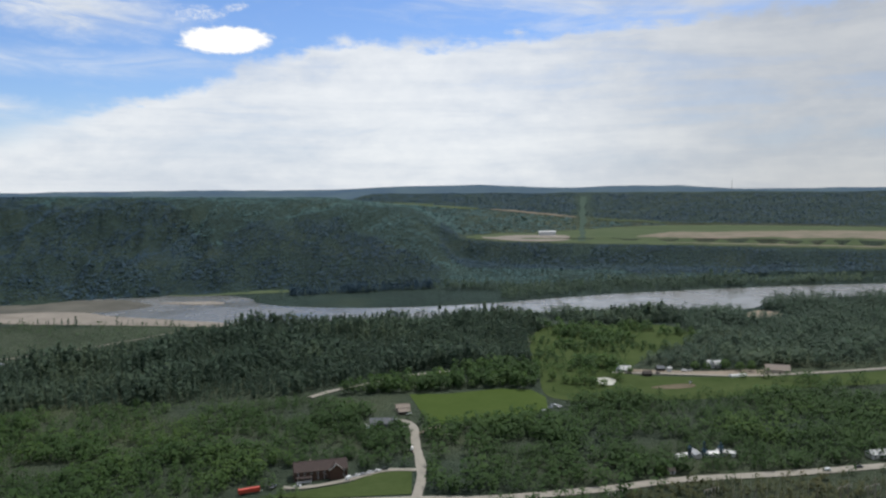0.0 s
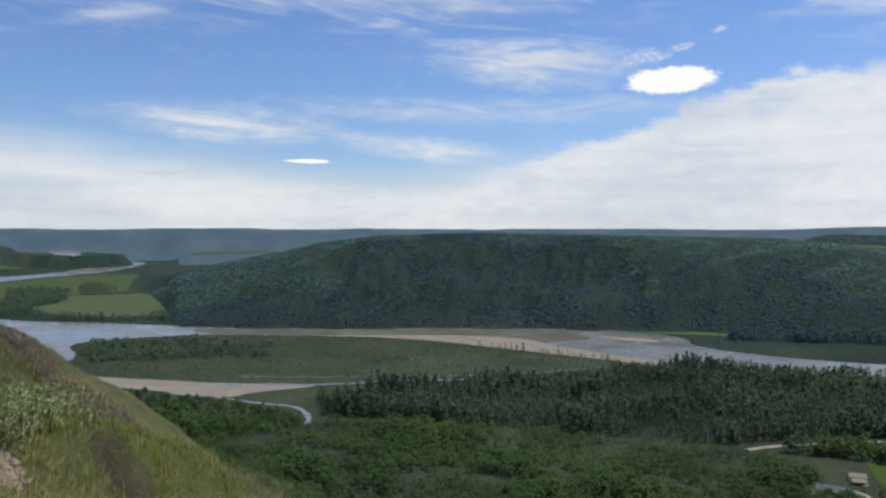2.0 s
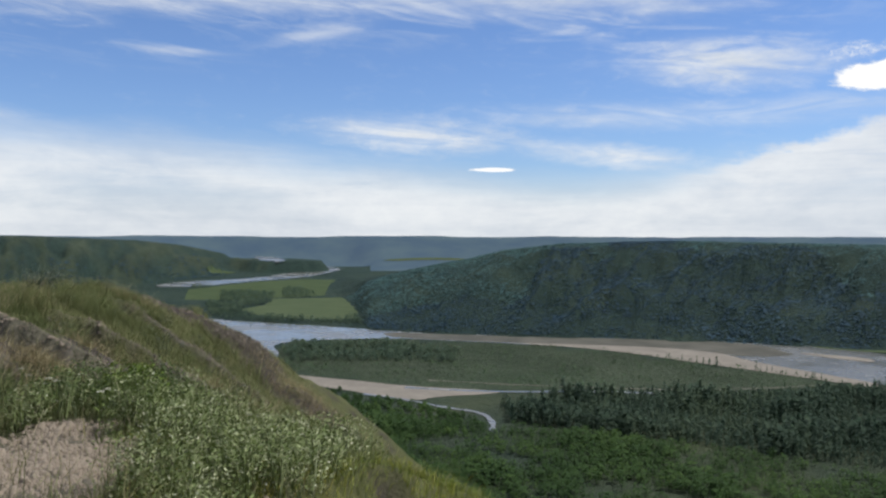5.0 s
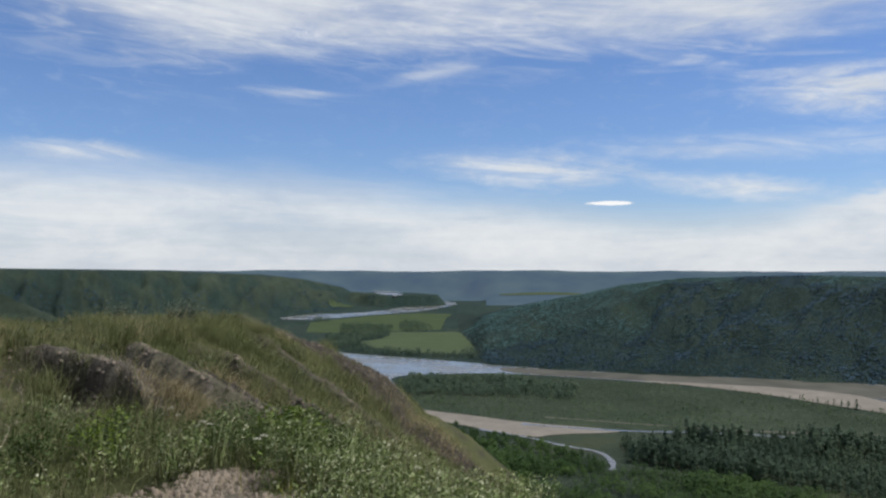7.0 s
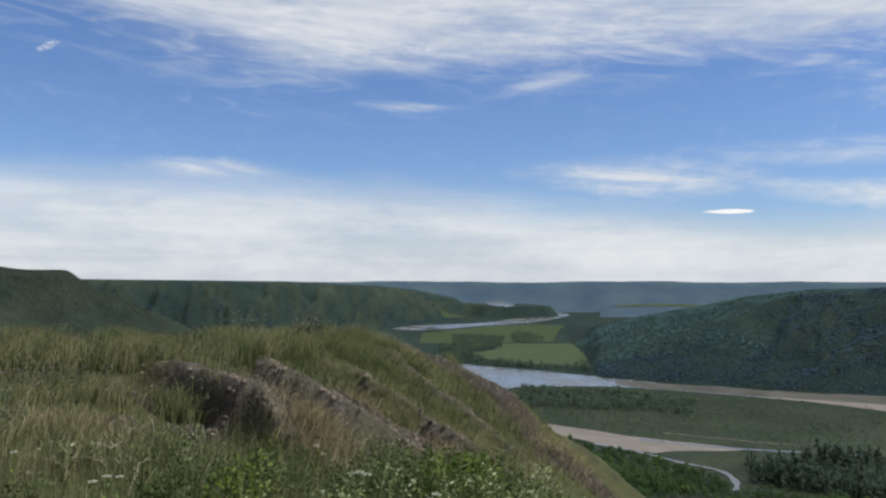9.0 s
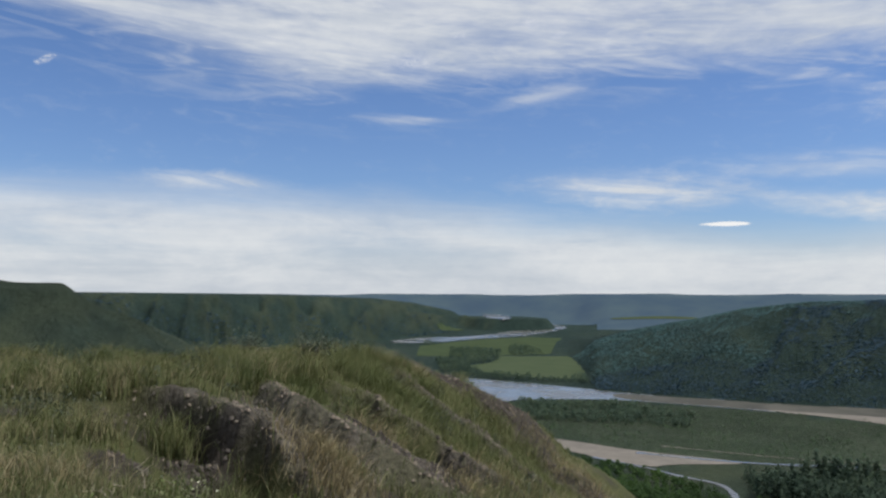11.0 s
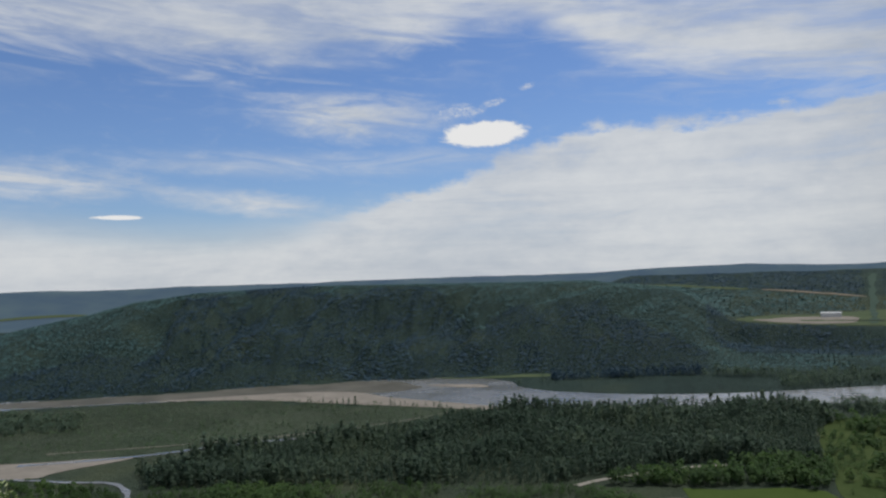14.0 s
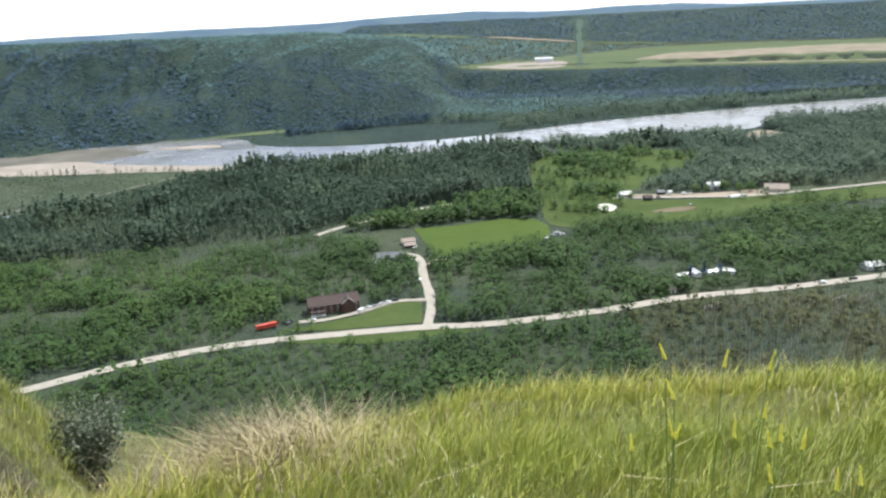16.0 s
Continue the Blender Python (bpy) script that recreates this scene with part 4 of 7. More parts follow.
def scatter(outline, spacing, avoid=(), lines=(), thin=0.0, seed=0):
    """Uneven places inside an outline, clear of the outlines and lines (line, half-width) given."""
    xs, ys = [p[0] for p in outline], [p[1] for p in outline]
    x0, x1, y0, y1 = min(xs), max(xs), min(ys), max(ys)
    nx, ny = int((x1 - x0) / spacing) + 1, int((y1 - y0) / spacing) + 1
    gx_, gy_ = np.meshgrid(np.arange(nx), np.arange(ny))
    x = x0 + (gx_.ravel() + rng.uniform(-0.1, 1.1, nx * ny)) * spacing
    y = y0 + (gy_.ravel() + rng.uniform(-0.1, 1.1, nx * ny)) * spacing
    ok = inside(x, y, outline)
    for a in avoid:
        ok &= ~inside(x, y, a)
    for line, half in lines:
        ok &= line_distance(x, y, line) > half
    if thin:
        ok &= value_noise(x / 45.0, y / 45.0, seed + 200) + 0.3 * rng.random(len(x)) > thin
    return x[ok], y[ok]


def crowns(x, y, z, height, width, clumps, mat, name, shape="round", size=1.0, trunk=True, even=1.0, flat=1.1):
    """Trees as many small leaf clumps round a tapered trunk."""
    n, k = len(x), clumps
    tone_tree = np.clip(0.48 + even * (rng.normal(0, 0.15, n) + 0.25 * fbm(x / 22, y / 22, 2, 35)) + 0.5 * fbm(x / 75, y / 75, 3, 33) + 0.3 * fbm(x / 300, y / 300, 3, 37), 0, 1)
    u = rng.random((n, k))
    if shape == "round":
        h = 0.22 + 0.78 * u
        rad = np.sqrt(np.clip(1 - ((h - 0.55) / 0.47) ** 2, 0.05, 1))
    elif shape == "column":
        h = 0.12 + 0.88 * u
        rad = np.clip(1.15 * (1 - h) ** 0.55, 0.12, 0.8) * (0.65 + 0.35 * np.sin(h * 9 + rng.random((n, 1)) * 6))
    else:
        h = 0.1 + 0.9 * u
        rad = (1 - h) * 0.95 + 0.05
    ang = rng.random((n, k)) * 2 * np.pi
    rr = rad * np.sqrt(rng.uniform(0.35, 1, (n, k))) * (0.75 + 0.5 * rng.random((n, k)))
    lean = rng.normal(0, 0.04, (n, 2))
    cx = x[:, None] + np.cos(ang) * rr * width[:, None] / 2 + lean[:, :1] * h * height[:, None]
    cy = y[:, None] + np.sin(ang) * rr * width[:, None] / 2 + lean[:, 1:] * h * height[:, None]
    cz = z[:, None] + h * height[:, None]
    s = size * (width[:, None] * 0.5 + height[:, None] * 0.12) * rng.uniform(0.16, 0.40, (n, k))
    c = np.stack([cx, cy, cz], -1).reshape(-1, 3)
    m = len(c)
    # clumps lie mostly like roof tiles, tilted outwards
    tilt = (1.1 / flat) ** 1.5
    out = np.stack([np.cos(ang) * 0.7 * tilt, np.sin(ang) * 0.7 * tilt, 0.75 + 0 * ang], -1).reshape(-1, 3) + rng.normal(0, 0.45, (m, 3)) * tilt
    out /= np.linalg.norm(out, axis=1, keepdims=True)
    a = np.cross(out, rng.normal(0, 1, (m, 3)))
    a /= np.linalg.norm(a, axis=1, keepdims=True)
    b_ = np.cross(out, a)
    s = s.reshape(-1, 1)
    v = np.stack([c + a * s, c + b_ * s * 0.8 - out * s * 0.25, c - a * s * 0.9, c - b_ * s * 0.7 - out * s * 0.2], 1).reshape(-1, 3)
    f = np.arange(m * 4).reshape(-1, 4)
    tone_v = np.repeat(np.repeat(tone_tree, k), 4)
    if trunk:
        tw = 0.018 * height + 0.06
        corners = np.array([[1, 0], [-0.5, 0.87], [-0.5, -0.87]])
        base = np.stack([x[:, None] + corners[:, 0] * tw[:, None], y[:, None] + corners[:, 1] * tw[:, None], np.repeat(z[:, None] - 0.3, 3, 1)], -1)
        tip = np.stack([x[:, None] + corners[:, 0] * tw[:, None] * 0.3, y[:, None] + corners[:, 1] * tw[:, None] * 0.3, np.repeat((z + 0.8 * height)[:, None], 3, 1)], -1)
        tv = np.concatenate([base, tip], 1).reshape(-1, 3)
        o = len(v) + np.arange(n)[:, None] * 6
        tf = np.concatenate([np.stack([o[:, 0] + i, o[:, 0] + (i + 1) % 3, o[:, 0] + 3 + (i + 1) % 3, o[:, 0] + 3 + i], -1) for i in range(3)])
        v, f = np.concatenate([v, tv]), np.concatenate([f, tf])
        tone_v = np.concatenate([tone_v, np.zeros(len(tv))])
    made = mesh_from(name, v, f, mat, True, {"tone": tone_v})
    # light falls on a crown as on a rounded whole, not on each clump by itself
    mid = np.stack([np.repeat(x, k), np.repeat(y, k), np.repeat(z + 0.5 * height, k)], -1)
    soft = (c - mid) / np.stack([np.repeat(width, k) / 2] * 2 + [np.repeat(height, k) * 0.5], -1)
    soft = soft * [0.8, 0.8, 1] + [0, 0, flat] + out * 0.2
    soft /= np.linalg.norm(soft, axis=1, keepdims=True)
    soft = np.repeat(soft, 4, 0)
    if trunk:
        soft = np.concatenate([soft, np.tile([0.7, -0.7, 0.1], (len(v) - len(soft), 1))])
    made.normals_split_custom_set_from_vertices(soft.tolist())
    return made


def wood(name, spots, mean_height, spread, clumps, mat, label, shape="round", slim=0.5, size=1.0, category="woodland", trunk=True, even=1.0, flat=1.5):
    x, y = spots
    h = mean_height * np.clip(rng.normal(1, spread, len(x)), 0.45, 1.7) * (0.55 + 0.86 * value_noise(x / 45, y / 45, 77))
    w = h * slim * rng.uniform(0.75, 1.3, len(x))
    ob = new(name, crowns(x, y, land(x, y), h, w, clumps, mat, name, shape, size, trunk, even, flat))
    return tagged(ob, label, category, kind="stuff")


OPEN = GLADES + [FIELD, PASTURE, LAWN, VERGE, POND, YARD, SCRAPE, RIVER, SIDE_SAND]
LINES = [(ROAD, 8), (DRIVE, 6), (LODGE_TRACK, 7), (TRACK, 13), (YARD_ROAD, 6), (CREEK, 8), (CREEK_UP, 8), (DRIVE_SPUR, 4)]
CLEAR_PLOTS = [[(-142, 448), (-108, 462), (-108, 478), (-140, 472)], [(-118, 478), (-60, 488), (-66, 530), (-122, 508)], [(-70, 596), (-40, 610), (-40, 660), (-60, 655), (-80, 610)], [(145, 520), (190, 525), (190, 545), (145, 540)],
               [(60, 636), (95, 640), (95, 672), (66, 668)]]
BOTTOM = [(-560, 300), (-250, 330), (-60, 330), (120, 330), (330, 330), (560, 420), (620, 560), (330, 700), (130, 690), (70, 650), (-30, 620), (-120, 690), (-330, 640), (-520, 560), (-640, 470)]
COTTON = [(-500, 600), (-330, 650), (-130, 698), (-60, 770), (-5, 800), (75, 830), (80, 960), (110, 1040), (100, 1165), (-12, 1120), (-167, 1075), (-285, 1050), (-330, 1000), (-400, 860), (-520, 740), (-560, 650)]
EAST = [(150, 1040), (260, 1060), (185, 905), (160, 815), (260, 800), (430, 810), (800, 900), (900, 1300), (760, 1370), (600, 1310), (500, 1290), (440, 1180), (320, 1195), (190, 1185), (120, 1165)]
BRUSH_SLOPE = [(95, 330), (330, 330), (520, 430), (560, 520), (300, 512), (215, 494), (140, 484), (100, 468)]
NEAR_ROAD = [(-420, 280), (-330, 325), (-247, 373), (-201, 405), (-143, 431), (-77, 441), (-23, 447), (40, 450), (100, 464), (95, 330), (-60, 315), (-250, 290)]
wood("aspen_wood", scatter(BOTTOM, 5.7, OPEN + CLEAR_PLOTS + [BRUSH_SLOPE, NEAR_ROAD], LINES, 0.36), 7.5, 0.22, 34, M_ASPEN, "green aspen wood on the valley floor", slim=0.85, size=0.74, even=0.8, flat=1.9)
wood("roadside_brush", scatter(NEAR_ROAD, 5.2, OPEN, [(ROAD, 17)], 0.24, 2), 6.0, 0.28, 28, M_ASPEN, "green brush below the road", slim=0.85, size=0.78, even=0.8, flat=1.9)
wood("brown_brush", scatter(BRUSH_SLOPE, 6.0, [], [(ROAD, 8)], 0.30, 8), 4.0, 0.4, 22, M_BROWN_BRUSH, "thin brownish brush on the lower slope", slim=0.95, size=0.85)
MIDDLE = [(-125, 692), (-40, 708), (38, 728), (70, 716), (84, 818), (-5, 790), (-60, 762)]
wood("field_edge_wood", scatter(MIDDLE, 6.0, OPEN, LINES, 0.2), 9, 0.25, 36, M_ASPEN, "green wood between field and track", slim=0.62)
wood("pasture_bushes", scatter([(70, 650), (88, 960), (139, 1050), (245, 1040), (160, 800), (420, 790), (400, 730), (180, 670)], 10, [FIELD, POND, YARD, EARTH], LINES, 0.66, 15), 7, 0.35, 50, M_ASPEN, "scattered bushes in the pasture", slim=0.9, size=0.55)
wood("cottonwood_grove", scatter(COTTON, 5.6, OPEN, LINES), 14.0, 0.2, 30, M_POPLAR, "tall dark cottonwoods beside the river", "column", 0.44, 0.95, even=1.0, flat=1.5)
wood("riverside_wood", scatter(EAST, 7.6, OPEN + [EAST_MEADOW], LINES, 0.22), 11.5, 0.22, 26, M_POPLAR, "dark mixed wood along the river", slim=0.62, size=0.85, flat=1.9)
MEADOW_COPSE = [(150, 1085), (215, 1075), (300, 1085), (330, 1150), (240, 1165), (140, 1130)]
wood("meadow_copse", scatter(MEADOW_COPSE, 7.0, [RIVER], [], 0.2, 41), 13, 0.25, 28, M_POPLAR, "dark copse at the edge of the riverside meadow", "column", 0.6, 1.05)
wood("meadow_bushes", scatter(EAST_MEADOW, 9.0, [], [], 0.82, 43), 8, 0.3, 40, M_ASPEN, "bushes standing in the riverside meadow", slim=0.8)
LOW_WOOD = [(-960, 545), (-860, 535), (-735, 575), (-640, 590), (-590, 588), (-515, 570), (-490, 540), (-560, 450), (-760, 430), (-960, 460)]
wood("low_wood", scatter(LOW_WOOD, 8.5, OPEN, LINES, 0.15, 3), 6.5, 0.3, 50, M_ASPEN, "low green wood beside the creek", slim=0.85)
SANDY = [(-720, 700), (-600, 770), (-470, 870), (-400, 960), (-360, 1040)]
ribbon("sandy_streak", SANDY, 3.2, M_SAND, 0.35, "broken sandy streak across the flats", "sand bar", 1.4)
wood("willow_flats", scatter(FLATS, 8.5, OPEN, LINES, 0.36, 4), 2.6, 0.45, 11, M_SCRUB, "olive willow scrub on the river flats", slim=1.1, trunk=False)
FLAT_TREES = [(-1040, 700), (-960, 660), (-930, 700), (-860, 770), (-800, 830), (-860, 900), (-960, 880), (-1060, 840), (-1120, 770)]
wood("flats_thicket", scatter(FLAT_TREES, 8.0, OPEN, LINES, 0.16, 9), 8.5, 0.35, 20, M_POPLAR, "dark thicket on the river flats", slim=0.8)
BANK_TREES = [(-640, 1092), (-560, 1066), (-420, 1070), (-330, 1040), (-320, 1052), (-420, 1086), (-560, 1080)]
wood("bank_trees", scatter(BANK_TREES, 9.0, [], [], 0.5, 29), 9.0, 0.3, 20, M_POPLAR, "thin row of trees on the river bank", "column", slim=0.5)
ISLE = [(-333, 1290), (-302, 1350), (-200, 1440), (196, 1523), (418, 1560), (860, 1640), (1200, 1760), (1250, 1600), (791, 1535), (548, 1485), (381, 1432), (277, 1405), (174, 1352), (31, 1275), (-100, 1240), (-249, 1245)]
ISLE_MEADOW = polar_outline([(16, 1290), (12.3, 1392), (7, 1422), (2, 1452), (-3, 1418), (-3, 1260), (8, 1230)])
GROVE = polar_outline([(12.1, 1396), (7, 1426), (2.3, 1458), (1.6, 1490), (8, 1482), (12.1, 1440)])
wood("island_grove", scatter(GROVE, 6.0, [], []), 12, 0.12, 26, M_HAZY_SPRUCE, "dense dark grove on the wooded island", "column", 0.5, 1.0, even=0.5)
wood("island_wood", scatter(ISLE, 9.5, [ISLE_MEADOW, GROVE], [], 0.25, 6), 11, 0.3, 24, M_POPLAR, "wooded island across the river", slim=0.55)


CUT = polar_outline([(-8.0, 1850), (-8.0, 3600), (-9.2, 3600), (-9.2, 1850)])
HILL = polar_outline([(-32, 1860), (-15, 1650), (0, 1530), (12, 1505), (28, 1470), (44, 1480), (50, 1555), (50.5, 1710), (50.8, 1960), (51.8, 2350), (44, 2380), (30, 2420), (10, 2440), (2.0, 2420), (0.5, 2185), (0, 2050), (-3, 1950), (-8, 1910), (-15, 1920), (-32, 1985)])
hx, hy = scatter(HILL, 7.0, [CUT], [])
h_r, h_az = np.hypot(hx, hy), np.degrees(np.arctan2(-hx, hy))
h_foot = table(h_az, [(-38, 2050), (-27, 1830), (-15, 1640), (-7, 1560), (4.5, 1515), (12, 1500), (20.5, 1480), (28, 1468), (36, 1458), (44, 1476), (50, 1560)])
wet = fbm(h_az * 0.22, h_r * 0.0016, 4, 111)
reach = table(h_az, [(1.5, 210), (8, 270), (13, 310), (17, 420), (20, 640), (24, 800), (29, 860), (34, 760), (37, 520), (40, 300), (44, 190), (50, 120)])
dark = np.where(h_az < 1.5, h_r > table(h_az, BENCH_FRONT) - 230 + 60 * wet, h_r - h_foot < reach * (1 + 0.9 * wet))
light = ~dark & (rng.random(len(hx)) < 0.85)
wood("hillside_forest", (hx[dark], hy[dark]), 2.3, 0.22, 6, M_HAZY_SPRUCE, "dark spruce forest on the lower valley side", slim=4.2, size=1.1, trunk=False, even=0.35, flat=2.1)
wood("hillside_aspen", (hx[light], hy[light]), 1.8, 0.2, 5, M_HAZY_ASPEN, "smooth green aspen forest on the valley side", slim=5.2, size=1.2, trunk=False, even=0.22, flat=2.6)
# aspens up to the cut strip, spruce above it
UPLAND = polar_outline([(-32, 2820), (-16, 2780), (-12, 2670), (-8, 2490), (-4, 2330), (0.3, 2210), (2.5, 2350), (12, 2400), (13, 3300), (6, 3560), (0, 3620), (-32, 3640)])
ux, uy = scatter(UPLAND, 17, [CUT], [])
u_r, u_az = np.hypot(ux, uy), np.degrees(np.arctan2(-ux, uy))
strip_r = table(u_az, [(-32, 2780), (-18, 2805), (-9, 2745), (-7.3, 2765), (-1.3, 2890), (6.75, 3150), (13, 3400)])
on_strip = (np.abs(u_r - strip_r) < 30) & (u_az < 7)
low_side = (u_r < strip_r) & ~on_strip
high_side = (u_r >= strip_r) & ~on_strip
wood("upland_aspen", (ux[low_side], uy[low_side]), 2.6, 0.2, 7, M_HAZY_ASPEN, "smooth aspen forest rising behind the bench", slim=7.5, size=1.1, trunk=False, even=0.22, flat=2.6)
wood("upland_forest", (ux[high_side], uy[high_side]), 2.6, 0.2, 7, M_HAZY_SPRUCE, "dark forest above the cleared bench", slim=7.4, size=0.95, trunk=False, even=0.3, flat=2.2)
BELT = [(-1841, 1007), (-1915, 1100), (-1722, 1030), (-1561, 971), (-1460, 980), (-1389, 1019), (-1348, 1100), (-1252, 1035), (-1307, 1015), (-1403, 942), (-1504, 893), (-1624, 904)]
wood("river_belt", scatter(BELT, 10, [HAY_NEAR], []), 10, 0.25, 18, M_POPLAR, "belt of trees between field and river", slim=0.7)
COPSE = [(-2180, 1236), (-2255, 1321), (-2206, 1372), (-2089, 1373), (-1814, 1182), (-1761, 1095), (-1755, 1033), (-1918, 1095)]
wood("copse", scatter(COPSE, 12, [], []), 9, 0.25, 16, M_POPLAR, "dark copse between the fields", slim=0.8)
FIELD_COPSE = [(-2166, 1450), (-2266, 1556), (-2229, 1576), (-2067, 1505), (-1921, 1409), (-1925, 1352), (-1945, 1310)]
wood("field_copse", scatter(FIELD_COPSE, 13, [], []), 9, 0.25, 14, M_POPLAR, "dark trees at the corner of the fields", slim=0.8)
RIVER_COPSE = [(-2478, 1293), (-2563, 1355), (-2541, 1401), (-2464, 1379), (-2411, 1318), (-2429, 1280)]
wood("river_copse", scatter(RIVER_COPSE, 15, [], []), 8, 0.25, 12, M_POPLAR, "small dark copse at the far river bend", slim=0.8)
BLUFF_SIDE = polar_outline([(60, 3450), (66, 2900), (72, 2320), (80, 1720), (86, 1420), (90, 1400), (90, 1700), (80, 2020), (70, 2680), (62, 3600)])
wood("bluff_brush", scatter(BLUFF_SIDE, 13, [], [], 0.42, 19), 5.0, 0.4, 8, M_HAZY_SPRUCE, "dark brush in the gullies of the bluffs", slim=1.5, trunk=False)


# ---- houses, vehicles and poles on the valley floor ----
def part(name, bm, mat, parent, label=""):
    """Links a bmesh as one mesh under a thing or under a part."""
    me = bpy.data.meshes.new(name)
    bm.to_mesh(me)
    bm.free()
    me.materials.append(mat)
    ob = new(name, me)
    ob.parent = parent
    if label:
        tagged(ob, label)
    return ob


def thing(name, x, y, turn_deg, label, category, group="", z=None, tilt=0.0):
    e = new(name)
    base = float(land(np.array([float(x)]), np.array([float(y)]))[0]) if z is None else z
    e.matrix_world = pose(x, y, base, tilt, 0, turn_deg)
    return tagged(e, label, category, group)


def solid(bm, sx_, sy_, sz_, x=0.0, y=0.0, z=0.0, bevel=0.0, rot=0.0):
    """A block that stands on z, with its edges broken."""
    g = bmesh.ops.create_cube(bm, size=1.0, matrix=Matrix.Translation((x, y, z + sz_ / 2)) @ Matrix.Rotation(rot, 4, "Z") @ Matrix.Diagonal((sx_, sy_, sz_, 1)))
    if bevel:
        edges = list({e for v in g["verts"] for e in v.link_edges})
        bmesh.ops.bevel(bm, geom=edges, offset=bevel, segments=1, affect="EDGES")
    return bm


def block(sx_, sy_, sz_, x=0.0, y=0.0, z=0.0, bevel=0.0, rot=0.0):
    return solid(bmesh.new(), sx_, sy_, sz_, x, y, z, bevel, rot)


def gable(length, depth, eave, ridge, over=0.5, thick=0.25, x=0.0, y=0.0, turned=False):
    """A gable roof: two slabs that meet at the ridge, which runs along x."""
    bm = bmesh.new()
    hl, hd = length / 2 + over, depth / 2 + over
    drop = (ridge - eave) * over / (depth / 2)
    prof = [(-hd, eave - drop), (0, ridge), (hd, eave - drop), (hd, eave - drop + thick), (0, ridge + thick * 1.2), (-hd, eave - drop + thick)]
    rings = []
    for sgn in (-1, 1):
        rings.append([bm.verts.new(((sgn * hl, p, q) if not turned else (p, sgn * hl, q))) for p, q in prof])
    n = len(prof)
    for i in range(n):
        bm.faces.new((rings[0][i], rings[0][(i + 1) % n], rings[1][(i + 1) % n], rings[1][i]))
    for r in rings:
        bm.faces.new((r[0], r[1], r[4], r[5]))
        bm.faces.new((r[1], r[2], r[3], r[4]))
    bmesh.ops.translate(bm, verts=bm.verts, vec=(x, y, 0))
    bmesh.ops.recalc_face_normals(bm, faces=bm.faces)
    return bm


def house_walls(length, depth, eave, ridge, x=0.0, y=0.0, turned=False):
    """Walls with their gable ends."""
    bm = bmesh.new()
    hl, hd = length / 2, depth / 2
    prof = [(-hd, 0), (hd, 0), (hd, eave), (0, ridge - 0.05), (-hd, eave)]
    rings = [[bm.verts.new(((s * hl, p, q) if not turned else (p, s * hl, q))) for p, q in prof] for s in (-1, 1)]
    for i in range(5):
        bm.faces.new((rings[0][i], rings[0][(i + 1) % 5], rings[1][(i + 1) % 5], rings[1][i]))
    for r in rings:
        bm.faces.new(r)
    bmesh.ops.translate(bm, verts=bm.verts, vec=(x, y, 0))
    bmesh.ops.recalc_face_normals(bm, faces=bm.faces)
    return bm


M_LOG = plain("brown_log_wall", (0.055, 0.032, 0.024), (0.11, 0.065, 0.048), 0.8)
M_BROWN_ROOF = plain("brown_shingles", (0.042, 0.030, 0.027), (0.075, 0.053, 0.047), 0.7)
M_GREY_ROOF = plain("grey_shingles", (0.10, 0.11, 0.12), (0.17, 0.18, 0.19), 0.7)
M_PALE_ROOF = plain("pale_metal_roof", (0.30, 0.31, 0.31), (0.44, 0.45, 0.45), 0.5, 0.5, 0.2)
M_TAN_ROOF = plain("tan_roof", (0.20, 0.165, 0.135), (0.29, 0.245, 0.205), 0.6)
M_WHITE = plain("white_siding", (0.50, 0.50, 0.48), (0.66, 0.66, 0.64), 0.6)
M_TAN = plain("tan_siding", (0.36, 0.31, 0.25), (0.48, 0.42, 0.34), 0.6)
M_DARK = plain("dark_timber", (0.030, 0.026, 0.024), (0.06, 0.052, 0.046), 0.6)
M_PANE = plain("window_glass", (0.03, 0.04, 0.05), (0.05, 0.06, 0.07), 0.4, 0.08, 0.0, 0.6)
M_RED = plain("red_paint", (0.42, 0.055, 0.035), (0.52, 0.085, 0.05), 0.5, 0.45)
M_CARWHITE = plain("white_car_paint", (0.66, 0.67, 0.68), (0.76, 0.77, 0.78), 0.8, 0.25, 0.0, 0.5)
M_SILVER = plain("silver_car_paint", (0.34, 0.35, 0.37), (0.42, 0.43, 0.45), 0.8, 0.28, 0.4, 0.5)
M_CARDARK = plain("dark_car_paint", (0.020, 0.022, 0.026), (0.035, 0.037, 0.042), 0.8, 0.25, 0.0, 0.5)
M_TYRE = plain("tyre_rubber", (0.012, 0.012, 0.012), (0.025, 0.025, 0.025), 3.0)
M_POLE = plain("grey_pole_timber", (0.16, 0.14, 0.12), (0.28, 0.25, 0.22), 1.0)
M_METAL = plain("galvanised_metal", (0.45, 0.46, 0.47), (0.60, 0.61, 0.62), 1.0, 0.4, 0.6)


def windows(parent, length, depth, rows_z, count, wide=1.1, tall=1.3, frame_mat=None):
    """Windows along the side that faces the bluff, each with frame, pane and sill."""
    for zr in rows_z:
        for i in range(count):
            px = (i + 0.5) / count * length - length / 2
            fr = part("window", block(wide + 0.24, 0.10, tall + 0.24, px, -depth / 2 - 0.05, zr - 0.12, 0.02), frame_mat or M_WHITE, parent)
            part("pane", block(wide, 0.06, tall, px, -depth / 2 - 0.10, zr), M_PANE, fr)
            part("sill", block(wide + 0.4, 0.16, 0.08, px, -depth / 2 - 0.12, zr - 0.22), frame_mat or M_WHITE, fr)


